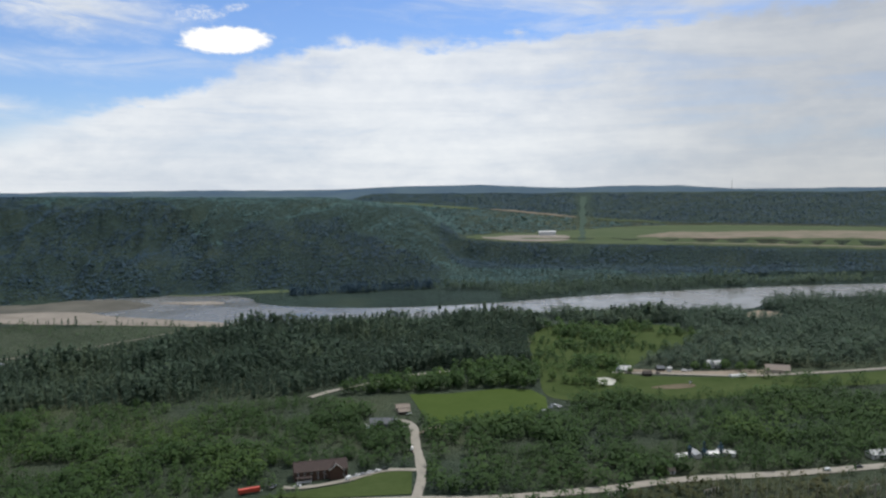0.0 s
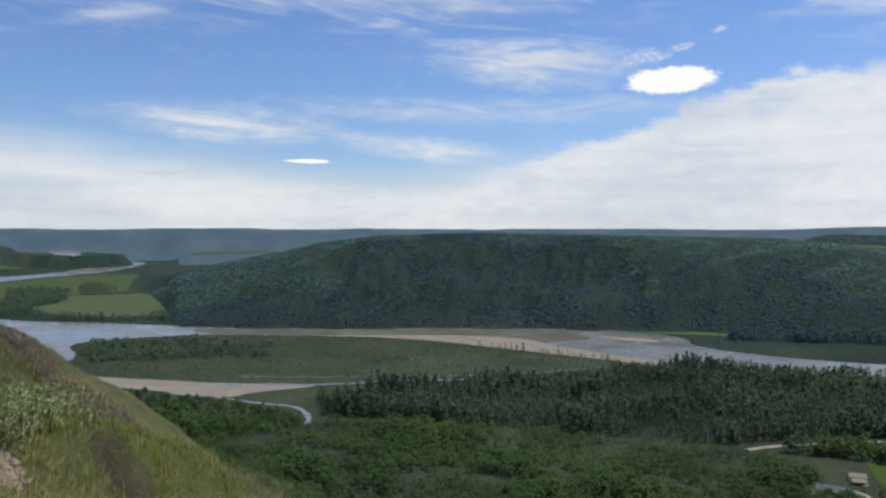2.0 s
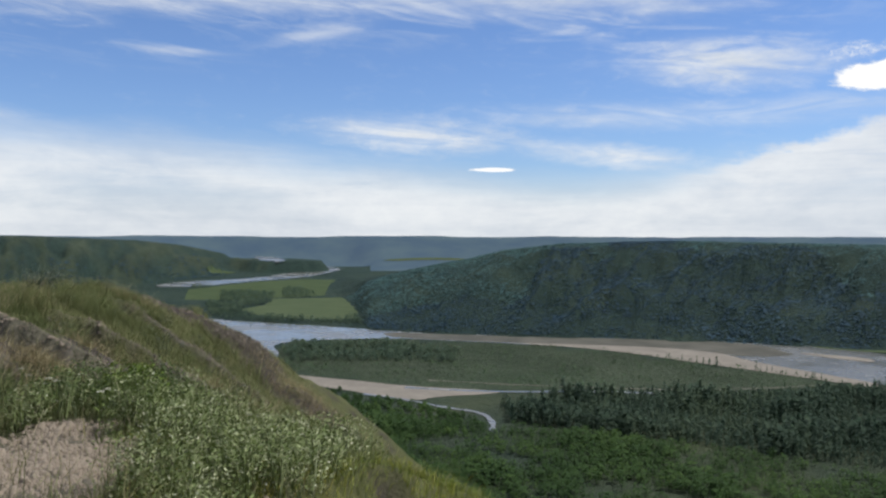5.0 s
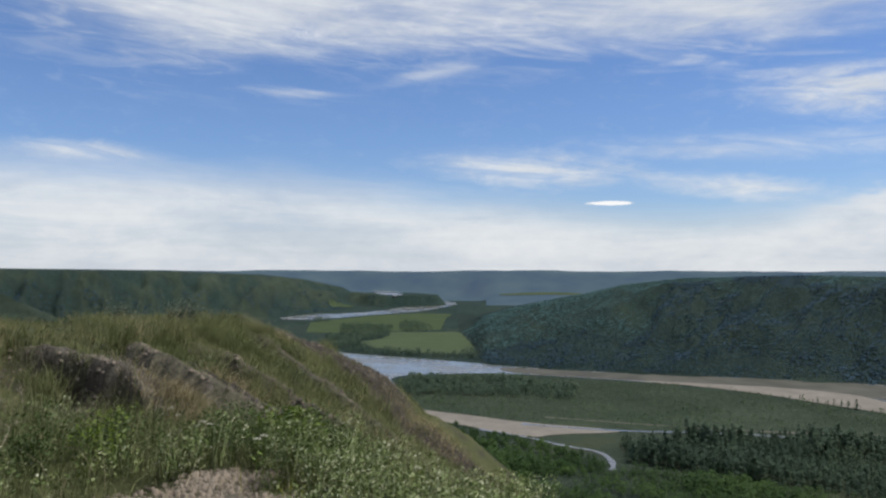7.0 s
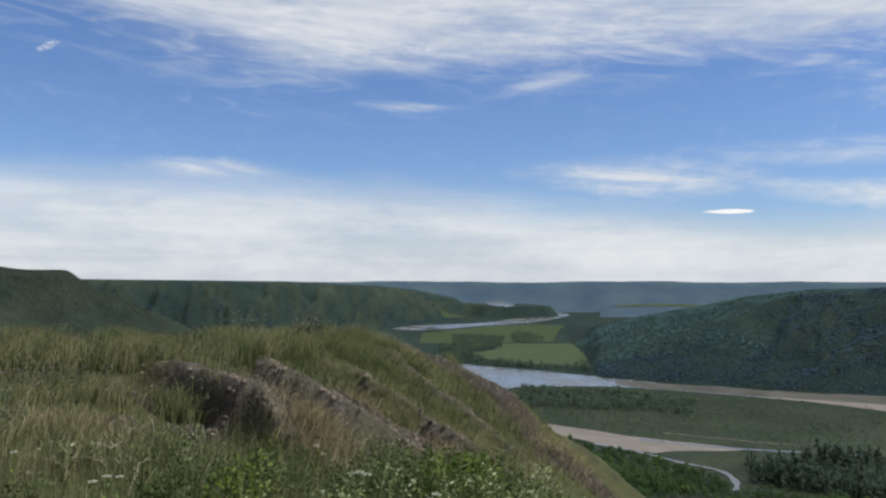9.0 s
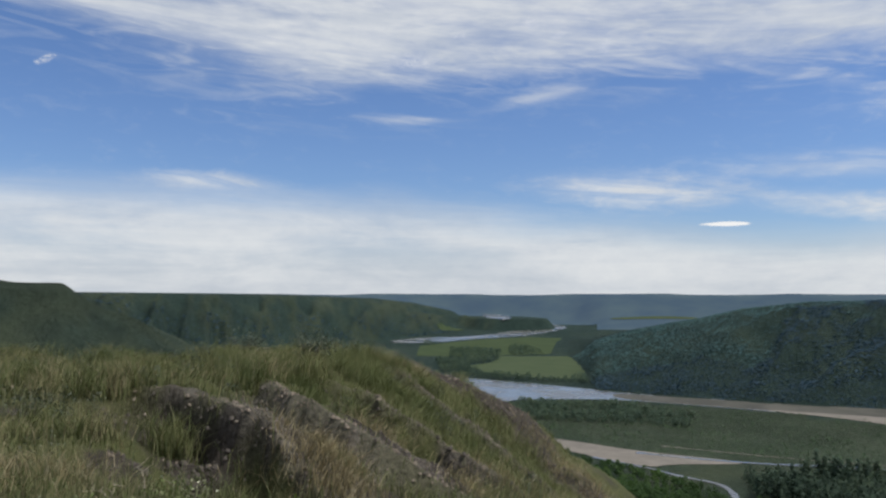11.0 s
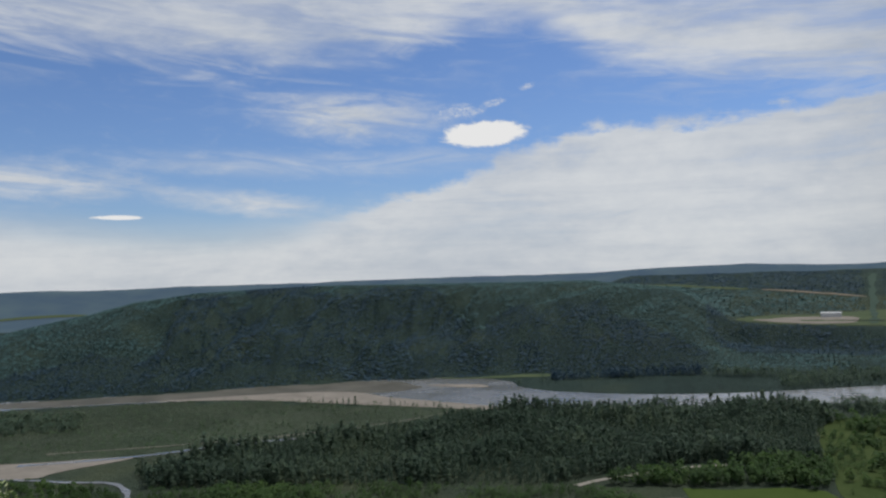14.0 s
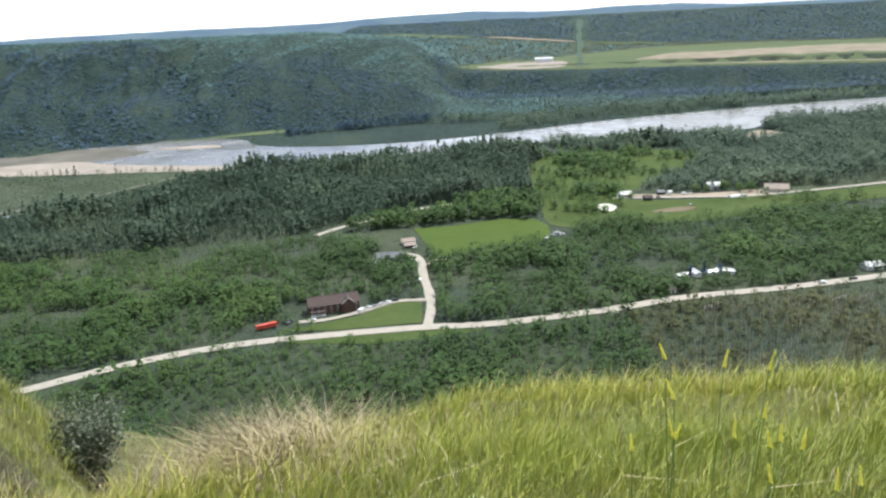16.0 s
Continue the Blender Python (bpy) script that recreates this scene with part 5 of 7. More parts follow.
def house(name, x, y, turn_deg, length, depth, eave, ridge, wall, roof, label, n_windows=4, storeys=1, door=True, category="house", group=""):
    h = thing(name, x, y, turn_deg, label, category, group)
    part("wall", house_walls(length, depth, eave, ridge), wall, h)
    rf = part("roof", gable(length, depth, eave, ridge), roof, h)
    part("ridge_cap", block(length + 1.0, 0.5, 0.12, 0, 0, ridge + 0.26, 0.03), roof, rf)
    if n_windows:
        windows(h, length, depth, [1.1 + 2.8 * s for s in range(storeys)], n_windows)
    if door:
        d = part("door", block(1.0, 0.1, 2.05, length * 0.08, -depth / 2 - 0.06, 0.1, 0.02), M_DARK, h)
        part("handle", block(0.06, 0.08, 0.14, length * 0.08 + 0.38, -depth / 2 - 0.14, 1.05), M_METAL, d)
    part("foundation", block(length + 0.2, depth + 0.2, 0.9, 0, 0, -0.75), M_DIRT, h)
    return h


# the lodge
lodge = house("lodge", -87, 497.5, 17, 33, 13, 6.0, 10.2, M_LOG, M_BROWN_ROOF, "long two-storey brown log lodge with brown roof", 8, 2)
part("wing", house_walls(9, 8, 6.3, 9.6, 9.0, -4.6, True), M_LOG, lodge)
wing_roof = part("wing_roof", gable(9, 8, 6.3, 9.6, 0.7, 0.25, 9.0, -4.6, True), M_BROWN_ROOF, lodge)
for sgn in (-1, 1):
    bm = bmesh.new()
    bmesh.ops.create_cube(bm, size=1, matrix=Matrix.Translation((9 + sgn * 2.2, -9.85, 8.1)) @ Matrix.Rotation(sgn * 0.69, 4, "Y") @ Matrix.Diagonal((5.6, 0.12, 0.45, 1)))
    part("gable_trim", bm, M_WHITE, wing_roof, "pale trim along the gable")
deck = part("porch", block(9, 3.6, 0.5, -11, -8.2, 0, 0.04), M_WHITE, lodge, "white front porch")
for i in range(5):
    part("porch_post", block(0.25, 0.25, 2.6, -15 + i * 2, -9.7, 0.5, 0.02), M_WHITE, deck)
part("porch_roof", block(9.6, 4.0, 0.2, -11, -8.3, 3.1, 0.03), M_BROWN_ROOF, deck)
part("chimney", block(1.0, 1.0, 2.0, -6, 1.5, 8.9, 0.05), M_DIRT, lodge)

house("bungalow", -60, 606, 8, 15, 9, 3.0, 6.2, M_GREY_ROOF, M_GREY_ROOF, "low house with a blue-grey shingle roof", 4)
house("garage", -49, 608, 98, 8, 6, 3.0, 6.0, M_WHITE, M_GREY_ROOF, "white gabled garage with a grey roof", 0)
house("cottage", -46, 652, 14, 11, 7, 2.8, 4.8, M_TAN, M_TAN_ROOF, "tan cottage with a tan roof", 3)
house("barn", -44, 640, 14, 9, 6, 2.6, 4.2, M_DARK, M_TAN_ROOF, "low weathered barn with a tan roof", 0)
house("farmhouse", 163, 790, -8, 14, 9, 3.2, 6.0, M_WHITE, M_PALE_ROOF, "white farmhouse at the edge of the pasture", 4)
house("dark_shed", 182, 772, 4, 8, 6, 3.0, 4.8, M_DARK, M_DARK, "small dark timber shed in the pasture", 0, category="shed")
house("workshop", 200, 794, 0, 7, 6, 3.0, 4.8, M_DARK, M_GREY_ROOF, "dark workshop among the farm trees", 0, category="shed")
house("pale_house", 257, 808, -6, 13, 9, 4.2, 7.4, M_WHITE, M_PALE_ROOF, "pale two-storey farmhouse among trees", 4, 1)
house("big_barn", 312, 786, -14, 22, 13, 3.6, 7.6, M_TAN, M_TAN_ROOF, "large barn with a pinkish tan roof", 0, category="barn")
house("roadside_house", 281, 534, 8, 12, 8, 3.0, 5.2, M_WHITE, M_PALE_ROOF, "white house beside the road", 3)
for i, (x, y, a, ln) in enumerate(((150, 531, 20, 9), (161, 536, 95, 11), (172, 536, 12, 10), (182, 538, -25, 12))):
    house("mobile_home", x, y, a, ln, 4.2, 2.6, 3.5, M_WHITE, M_PALE_ROOF, "white mobile home among dark spruces", 2, group="mobile homes in the trees", category="mobile home")
house("pump_house", 136, 503, 10, 4, 3.5, 2.4, 3.6, M_WHITE, M_TAN_ROOF, "small pale hut beside the road", 1, category="shed")
hall = house("site_hall", 236, 2200, -6, 46, 20, 11, 14, M_WHITE, M_PALE_ROOF, "long white hall on the cleared bench", 0, 1, False, category="hall")
sheet_z = lambda x, y: float(land(np.array([float(x)]), np.array([float(y)]))[0])


def tank(x, y, radius, height, label):
    t = thing("storage_tank", x, y, 0, label, "tank")
    bm = bmesh.new()
    bmesh.ops.create_cone(bm, cap_ends=True, segments=20, radius1=radius, radius2=radius, depth=height, matrix=Matrix.Translation((0, 0, height / 2)))
    part("shell", bm, M_WHITE, t)
    bm = bmesh.new()
    bmesh.ops.create_cone(bm, cap_ends=True, segments=20, radius1=radius * 1.03, radius2=0.3, depth=0.9, matrix=Matrix.Translation((0, 0, height + 0.45)))
    part("lid", bm, M_PALE_ROOF, t)
    bm = block(0.5, 0.06, height, radius + 0.05, 0, 0)
    part("ladder", bm, M_METAL, t)


tank(208, 790, 2.6, 4.2, "white round storage tank in the farmyard")


def hoop_house(x, y, turn_deg, length, label):
    h = thing("hoop_house", x, y, turn_deg, label, "greenhouse")
    bm = bmesh.new()
    n, r = 10, 2.6
    rings = [[bm.verts.new((s * length / 2, math.cos(math.pi * i / n) * r, math.sin(math.pi * i / n) * r)) for i in range(n + 1)] for s in (-1, 1)]
    for i in range(n):
        bm.faces.new((rings[0][i], rings[0][i + 1], rings[1][i + 1], rings[1][i]))
    for ring in rings:
        bm.faces.new(ring)
    bmesh.ops.recalc_face_normals(bm, faces=bm.faces)
    part("cover", bm, M_WHITE, h, "white plastic cover")
    for k in range(5):
        px = -length / 2 + length * k / 4
        bm = bmesh.new()
        for i in range(n):
            a0, a1 = math.pi * i / n, math.pi * (i + 1) / n
            p0, p1 = Vector((px, math.cos(a0) * 2.66, math.sin(a0) * 2.66)), Vector((px, math.cos(a1) * 2.66, math.sin(a1) * 2.66))
            mid, d = (p0 + p1) / 2, p1 - p0
            bmesh.ops.create_cube(bm, size=1, matrix=Matrix.Translation(mid) @ d.to_track_quat("Z", "Y").to_matrix().to_4x4() @ Matrix.Diagonal((0.08, 0.08, d.length * 1.05, 1)))
        part("hoop", bm, M_METAL, h)
    part("door", block(0.1, 1.0, 2.0, length / 2 + 0.05, 0, 0), M_METAL, h)


hoop_house(268, 768, 14, 17, "long white hoop house beside the yard road")


def vehicle(x, y, turn_deg, paint, label, kind="car"):
    """A parked car, pickup or van: body, cabin glass, wheels, lamps."""
    v = thing(kind, x, y, turn_deg, label, kind, "parked vehicles", z=sheet_z(x, y) + 0.55)
    long, wide = (4.6, 1.8) if kind == "car" else (5.6, 2.0)
    bm = bmesh.new()
    tall = 0.62 if kind == "car" else 0.75
    solid(bm, long, wide, tall, 0, 0, 0.35, 0.12)
    body = part("body", bm, paint, v)
    bm = bmesh.new()
    if kind == "van":
        solid(bm, long * 0.8, wide * 0.94, 1.0, -0.3, 0, 0.35 + tall - 0.02, 0.18)
        cab = part("cabin", bm, paint, v)
        part("windscreen", block(0.1, wide * 0.8, 0.6, long * 0.4 - 0.3, 0, 1.3), M_PANE, cab)
    else:
        cl, cx = (2.4, -0.2) if kind == "car" else (2.0, 0.35)
        solid(bm, cl, wide * 0.86, 0.55, cx, 0, 0.35 + tall - 0.03, 0.02)
        for vert in bm.verts:
            if vert.co.z > 0.35 + tall + 0.2:
                vert.co.x = cx + (vert.co.x - cx) * 0.72
                vert.co.y *= 0.86
        cab = part("cabin", bm, M_PANE, v)
        part("roof", block(cl * 0.72, wide * 0.74, 0.07, cx, 0, 0.35 + tall + 0.51, 0.02), paint, cab)
        if kind == "pickup":
            part("load_bed", block(2.0, wide * 0.8, 0.06, -1.7, 0, 0.35 + tall + 0.005), M_CARDARK, body)
    for sx_ in (-1, 1):
        for sy_ in (-1, 1):
            bm = bmesh.new()
            bmesh.ops.create_cone(bm, cap_ends=True, segments=14, radius1=0.34, radius2=0.34, depth=0.24, matrix=Matrix.Translation((sx_ * long * 0.31, sy_ * wide * 0.46, 0.34)) @ Matrix.Rotation(math.pi / 2, 4, "X"))
            wheel = part("wheel", bm, M_TYRE, v)
            bm = bmesh.new()
            bmesh.ops.create_cone(bm, cap_ends=True, segments=10, radius1=0.2, radius2=0.2, depth=0.27, matrix=Matrix.Translation((sx_ * long * 0.31, sy_ * wide * 0.46, 0.34)) @ Matrix.Rotation(math.pi / 2, 4, "X"))
            part("rim", bm, M_METAL, wheel)
    for sy_ in (-1, 1):
        part("headlight", block(0.06, 0.35, 0.18, long / 2, sy_ * wide * 0.36, 0.62), M_METAL, v)
        part("tail_light", block(0.06, 0.2, 0.25, -long / 2, sy_ * wide * 0.4, 0.62), M_RED, v)


for x, y, a, paint, label, kind in (
        (-68.0, 490.5, 60, M_CARWHITE, "white van parked beside the lodge", "van"),
        (-64.0, 495.0, 40, M_CARWHITE, "white pickup parked beside the lodge", "pickup"),
        (-60.0, 498.0, 30, M_SILVER, "silver car parked beside the lodge", "car"),
        (-55.5, 501.5, 35, M_CARWHITE, "white car parked beside the lodge", "car"),
        (-52.0, 504.0, 20, M_CARWHITE, "white pickup parked on the gravel track", "pickup"),
        (-47.0, 507.5, 15, M_CARDARK, "dark car parked on the gravel track", "car"),
        (-97.5, 477.5, 12, M_CARWHITE, "white car in front of the lodge", "car"),
        (-112.0, 476.0, 70, M_SILVER, "silver pickup on the lawn beside the lodge", "pickup"),
        (-32.0, 548.0, 95, M_CARWHITE, "white van on the dirt driveway", "van"),
        (-67.0, 597.0, 10, M_CARWHITE, "white van beside the grey-roofed house", "van"),
        (-71.0, 603.0, 35, M_CARWHITE, "white pickup beside the grey-roofed house", "pickup"),
        (-57.0, 594.0, 5, M_CARWHITE, "white car in front of the grey-roofed house", "car"),
        (-46.0, 600.0, 5, M_CARWHITE, "white car on the grass beside the driveway", "car"),
        (-42.0, 600.5, 8, M_SILVER, "silver car on the grass beside the driveway", "car"),
        (-40.0, 636.0, 60, M_CARWHITE, "white pickup behind the cottage", "pickup"),
        (70.0, 645.0, 40, M_CARWHITE, "white van at the field's edge", "van"),
        (76.0, 655.0, 10, M_SILVER, "silver car at the field's edge", "car"),
        (80.0, 663.0, -20, M_CARWHITE, "white pickup at the field's edge", "pickup"),
        (84.0, 657.0, 30, M_CARWHITE, "white car at the field's edge", "car"),
        (222.0, 789.0, 4, M_CARWHITE, "white van in the farmyard", "van"),
        (228.0, 790.5, 4, M_CARWHITE, "white pickup in the farmyard", "pickup"),
        (194.0, 779.0, -4, M_CARDARK, "dark car in the farmyard", "car"),
        (215.0, 741.0, 60, M_SILVER, "silver car on bare earth in the pasture", "car"),
        (235.0, 506.0, 8, M_CARWHITE, "white van on the gravel road", "van"),
        (258.0, 512.0, 10, M_CARDARK, "dark pickup on the gravel road", "pickup")):
    vehicle(x, y, a, paint, label, kind)

# red cargo trailer beside the road
trailer = thing("cargo_trailer", -124.5, 467.5, 28, "long low red cargo trailer beside the road", "trailer")
part("box", block(13.0, 2.5, 2.3, 0, 0, 1.0, 0.06), M_RED, trailer)
part("roof", block(12.8, 2.3, 0.12, 0, 0, 3.31, 0.03), M_RED, trailer)
for sx_ in (-4.6, -3.3, 4.6):
    for sy_ in (-1, 1):
        bm = bmesh.new()
        bmesh.ops.create_cone(bm, cap_ends=True, segments=14, radius1=0.5, radius2=0.5, depth=0.3, matrix=Matrix.Translation((sx_, sy_ * 1.05, 0.5)) @ Matrix.Rotation(math.pi / 2, 4, "X"))
        part("wheel", bm, M_TYRE, trailer)
part("hitch", block(1.6, 0.2, 0.2, 7.2, 0, 0.8), M_METAL, trailer)


def rod(bm, p0, p1, r0, r1, sides=6):
    p0, p1 = Vector(p0), Vector(p1)
    d = p1 - p0
    m = Matrix.Translation((p0 + p1) / 2) @ d.to_track_quat("Z", "Y").to_matrix().to_4x4()
    bmesh.ops.create_cone(bm, cap_ends=True, segments=sides, radius1=r0, radius2=r1, depth=d.length, matrix=m)
    return bm


def power_pole(x, y, turn_deg, height, label):
    """An H-frame: two poles, a crossarm that hangs a little askew, braces and insulators."""
    p = thing("power_pole", x, y, turn_deg, label, "power pole", "power poles")
    for sgn in (-1, 1):
        part("pole", rod(bmesh.new(), (sgn * 2.3, 0, -0.5), (sgn * 2.3, 0, height + 0.5 * sgn), 0.30, 0.22, 8), M_POLE, p)
    arm = part("crossarm", rod(bmesh.new(), (-4.4, 0, height - 1.3), (4.6, 0, height + 0.3), 0.20, 0.20), M_DEAD, p, "tilted pale crossarm")
    for px in (-4.1, 0.1, 4.3):
        zz = height - 1.3 + (px + 4.4) / 9.0 * 1.6
        part("insulator", rod(bmesh.new(), (px, 0, zz - 1.6), (px, 0, zz), 0.12, 0.18), M_WHITE, arm)
    for sgn in (-1, 1):
        part("brace", rod(bmesh.new(), (-sgn * 2.3, 0, height - 6.5), (sgn * 2.3, 0, height - 2.2), 0.10, 0.10), M_POLE, p)


for x, y, a, h in ((138, 428, 12, 19), (88, 437, 12, 14), (215, 440, 12, 16), (232, 444, 12, 15)):
    power_pole(x, y, a, h, "weathered wooden H-frame power pole with crossarm")

# dead standing trunks on the lower slope
spots = scatter([(95, 350), (330, 340), (420, 440), (300, 490), (150, 470)], 7.0, [], [(ROAD, 10)], 0.35, 12)
n = len(spots[0])
hts = rng.uniform(5, 13, n)
bx, by, bz = spots[0], spots[1], land(spots[0], spots[1])
tri = np.array([[1, 0], [-0.5, 0.87], [-0.5, -0.87]])
lean = rng.normal(0, 0.06, (n, 2))
bot = np.stack([bx[:, None] + tri[:, 0] * 0.16, by[:, None] + tri[:, 1] * 0.16, np.repeat(bz[:, None], 3, 1)], -1)
topv = np.stack([(bx + lean[:, 0] * hts)[:, None] + tri[:, 0] * 0.06, (by + lean[:, 1] * hts)[:, None] + tri[:, 1] * 0.06, np.repeat((bz + hts)[:, None], 3, 1)], -1)
v = np.concatenate([bot, topv], 1).reshape(-1, 3)
o = np.arange(n)[:, None] * 6
f = np.concatenate([np.stack([o[:, 0] + i, o[:, 0] + (i + 1) % 3, o[:, 0] + 3 + (i + 1) % 3, o[:, 0] + 3 + i], -1) for i in range(3)])
tagged(new("dead_trunks", mesh_from("dead_trunks", v, f, M_DEAD)), "grey dead trunks standing above low brush", "dead trees", kind="stuff")


# ---- single trees ----
def tree(x, y, height, width, clumps, mat, label, shape="round"):
    t = thing("tree", x, y, 0, label, "tree", "trees in the fields")
    z0 = t.matrix_world.translation.z
    bm = rod(bmesh.new(), (0, 0, -0.3), (0, 0, height * 0.75), 0.03 * height, 0.008 * height, 7)
    for k in range(6):
        a, hz = k * 2.4, height * (0.25 + 0.08 * k)
        rod(bm, (0, 0, hz), (math.cos(a) * width * 0.36, math.sin(a) * width * 0.36, hz + height * 0.14), 0.009 * height, 0.003 * height, 5)
    part("trunk", bm, M_BARK, t)
    one = lambda q: np.array([float(q)])
    crown = new("crown", crowns(one(0), one(0), one(0), one(height), one(width), clumps, mat, "crown", shape, 0.45, False))
    crown.parent = t


for x, y, h, w, shape in ((50, 746, 11, 9, "round"), (60, 744, 10, 8, "round"), (88, 752, 11, 8, "round"), (108, 738, 8, 9, "round"), (116, 736, 9, 10, "round"), (125, 737, 8, 9, "round"),
                          (133, 729, 7, 8, "round"), (100, 742, 8, 8, "round"), (168, 784, 6, 6, "round"), (236, 800, 8, 9, "round"), (246, 796, 8, 8, "round"), (266, 800, 10, 10, "round"),
                          (278, 792, 9, 9, "round"), (288, 790, 11, 9, "round"), (155, 529, 10, 6, "column"), (166, 531, 12, 6, "column"), (177, 533, 11, 6, "column"), (128, 497, 7, 7, "round")):
    tree(x, y, h, w, 260, M_ASPEN if shape == "round" else M_HAZY_SPRUCE, "dark green leafy tree beside the pasture" if shape == "round" else "dark spruce beside white mobile homes", shape)

# a mast on the far skyline
mast = thing("radio_mast", 1136, 3415, 0, "thin radio mast on the skyline", "mast")
part("shaft", rod(bmesh.new(), (0, 0, -1), (0, 0, 46), 1.1, 0.5, 6), M_POLE, mast)
part("antenna", rod(bmesh.new(), (0, 0, 46), (0, 0, 52), 0.4, 0.2, 5), M_METAL, mast)


# ---- plants and stones close to the camera ----
M_GRASS = leafy("hill_grass", [(0.0, (0.099, 0.157, 0.015)), (0.35, (0.214, 0.267, 0.033)), (0.6, (0.360, 0.375, 0.058)), (0.8, (0.518, 0.454, 0.132)), (1.0, (0.651, 0.571, 0.256))], 0.55, 0.35, 0.3)
M_OLIVE = leafy("olive_grass", [(0.0, (0.083, 0.113, 0.041)), (0.35, (0.165, 0.199, 0.076)), (0.6, (0.276, 0.278, 0.133)), (0.8, (0.460, 0.394, 0.238)), (1.0, (0.675, 0.598, 0.412))], 0.6, 0.35, 0.2)
M_DRY = leafy("dead_grass", [(0.0, (0.24, 0.20, 0.10)), (0.5, (0.44, 0.37, 0.21)), (1.0, (0.66, 0.59, 0.43))], 0.6, 0.3, 0.2, 0.5)
M_WEED = leafy("weed_leaves", [(0.0, (0.050, 0.088, 0.022)), (0.55, (0.095, 0.145, 0.040)), (1.0, (0.26, 0.30, 0.15))], 0.55, 0.35, 0.25)
M_LIME = leafy("lime_leaves", [(0.0, (0.09, 0.15, 0.02)), (0.5, (0.16, 0.24, 0.035)), (1.0, (0.28, 0.34, 0.07))], 0.5, 0.35, 0.3)
M_FORB = leafy("silvery_leaves", [(0.0, (0.117, 0.172, 0.049)), (0.45, (0.221, 0.283, 0.097)), (0.72, (0.442, 0.483, 0.262)), (1.0, (0.828, 0.828, 0.635))], 0.5, 0.3, 0.3)
M_SHRUB = leafy("shrub_leaves", [(0.0, (0.055, 0.078, 0.048)), (0.5, (0.105, 0.132, 0.085)), (1.0, (0.23, 0.255, 0.19))], 0.5, 0.25, 0.3)
M_YELLOW = plain("yellow_blossom", (0.55, 0.50, 0.04), (0.75, 0.70, 0.10), 30.0, 0.6)
M_STEM = plain("green_stem", (0.09, 0.14, 0.025), (0.15, 0.20, 0.045), 20.0, 0.6)
M_STONE = plain("pale_shale", (0.17, 0.135, 0.10), (0.32, 0.27, 0.215), 8.0, 0.9)
M_CLOD = plain("dark_soil_clods", (0.045, 0.038, 0.032), (0.15, 0.13, 0.11), 6.0, 0.95)
M_BLOOM = plain("white_blossom", (0.46, 0.45, 0.35), (0.62, 0.61, 0.50), 30.0, 0.6)

DRY_TUFT = (-0.66, 3.95)


def blades(name, x, y, height, width, tone, lean_dir, lean, label, mat=M_GRASS, droop=0.35):
    """Grass: every blade is bent once and narrows to its tip."""
    n = len(x)
    z = land(x, y) - 0.03
    a = rng.random(n) * 2 * np.pi
    side = np.stack([np.cos(a), np.sin(a), 0 * a], -1) * (width / 2)[:, None]
    la = lean_dir + rng.normal(0, 1.3, n)
    d = np.stack([np.cos(la), np.sin(la), 0 * la], -1)
    ln = np.abs(rng.normal(lean, 0.18, n))[:, None]
    base = np.stack([x, y, z], -1)
    up = np.array([0, 0, 1.0])
    hh = height[:, None]
    mid = base + up * hh * 0.6 + d * hh * ln * 0.45
    tip = base + up * hh * (1 - 0.5 * droop * ln) + d * hh * ln * (1 + droop)
    v = np.stack([base - side, base + side, mid + side * 0.85, mid - side * 0.85, tip + side * 0.12, tip - side * 0.12], 1).reshape(-1, 3)
    o = np.arange(n)[:, None] * 6
    f = np.concatenate([o + [0, 1, 2, 3], o + [3, 2, 4, 5]], 1).reshape(-1, 4)
    made = mesh_from(name, v, f, mat, True, {"tone": np.repeat(np.clip(tone, 0, 1), 6)})
    soft = np.repeat(np.stack([np.cos(a + 1.57) * 0.35, np.sin(a + 1.57) * 0.35, 0.9 + 0 * a], -1), 6, 0)
    soft /= np.linalg.norm(soft, axis=1, keepdims=True)
    made.normals_split_custom_set_from_vertices(soft.tolist())
    return tagged(new(name, made), label, "grass", kind="stuff")


def sward(x0, x1, y0, y1, per_m2, clump=0.35, keep_soil=1.0):
    """Uneven places for blades: in tufts, and few on bare soil."""
    n = int((x1 - x0) * (y1 - y0) * per_m2)
    k = max(1, n // 14)
    tx, ty = rng.uniform(x0, x1, k), rng.uniform(y0, y1, k)
    pick = rng.integers(0, k, n)
    x = tx[pick] + rng.normal(0, clump * 0.28, n)
    y = ty[pick] + rng.normal(0, clump * 0.28, n)
    ok = rng.random(n) > keep_soil * 0.94 * bare_soil(x, y)
    patchy = value_noise(x * 0.9, y * 0.9, 301)
    ok &= rng.random(n) < 0.45 + 0.9 * patchy
    return x[ok], y[ok], (tx * 12.9898 + ty * 78.233)[pick][ok] % 1.0


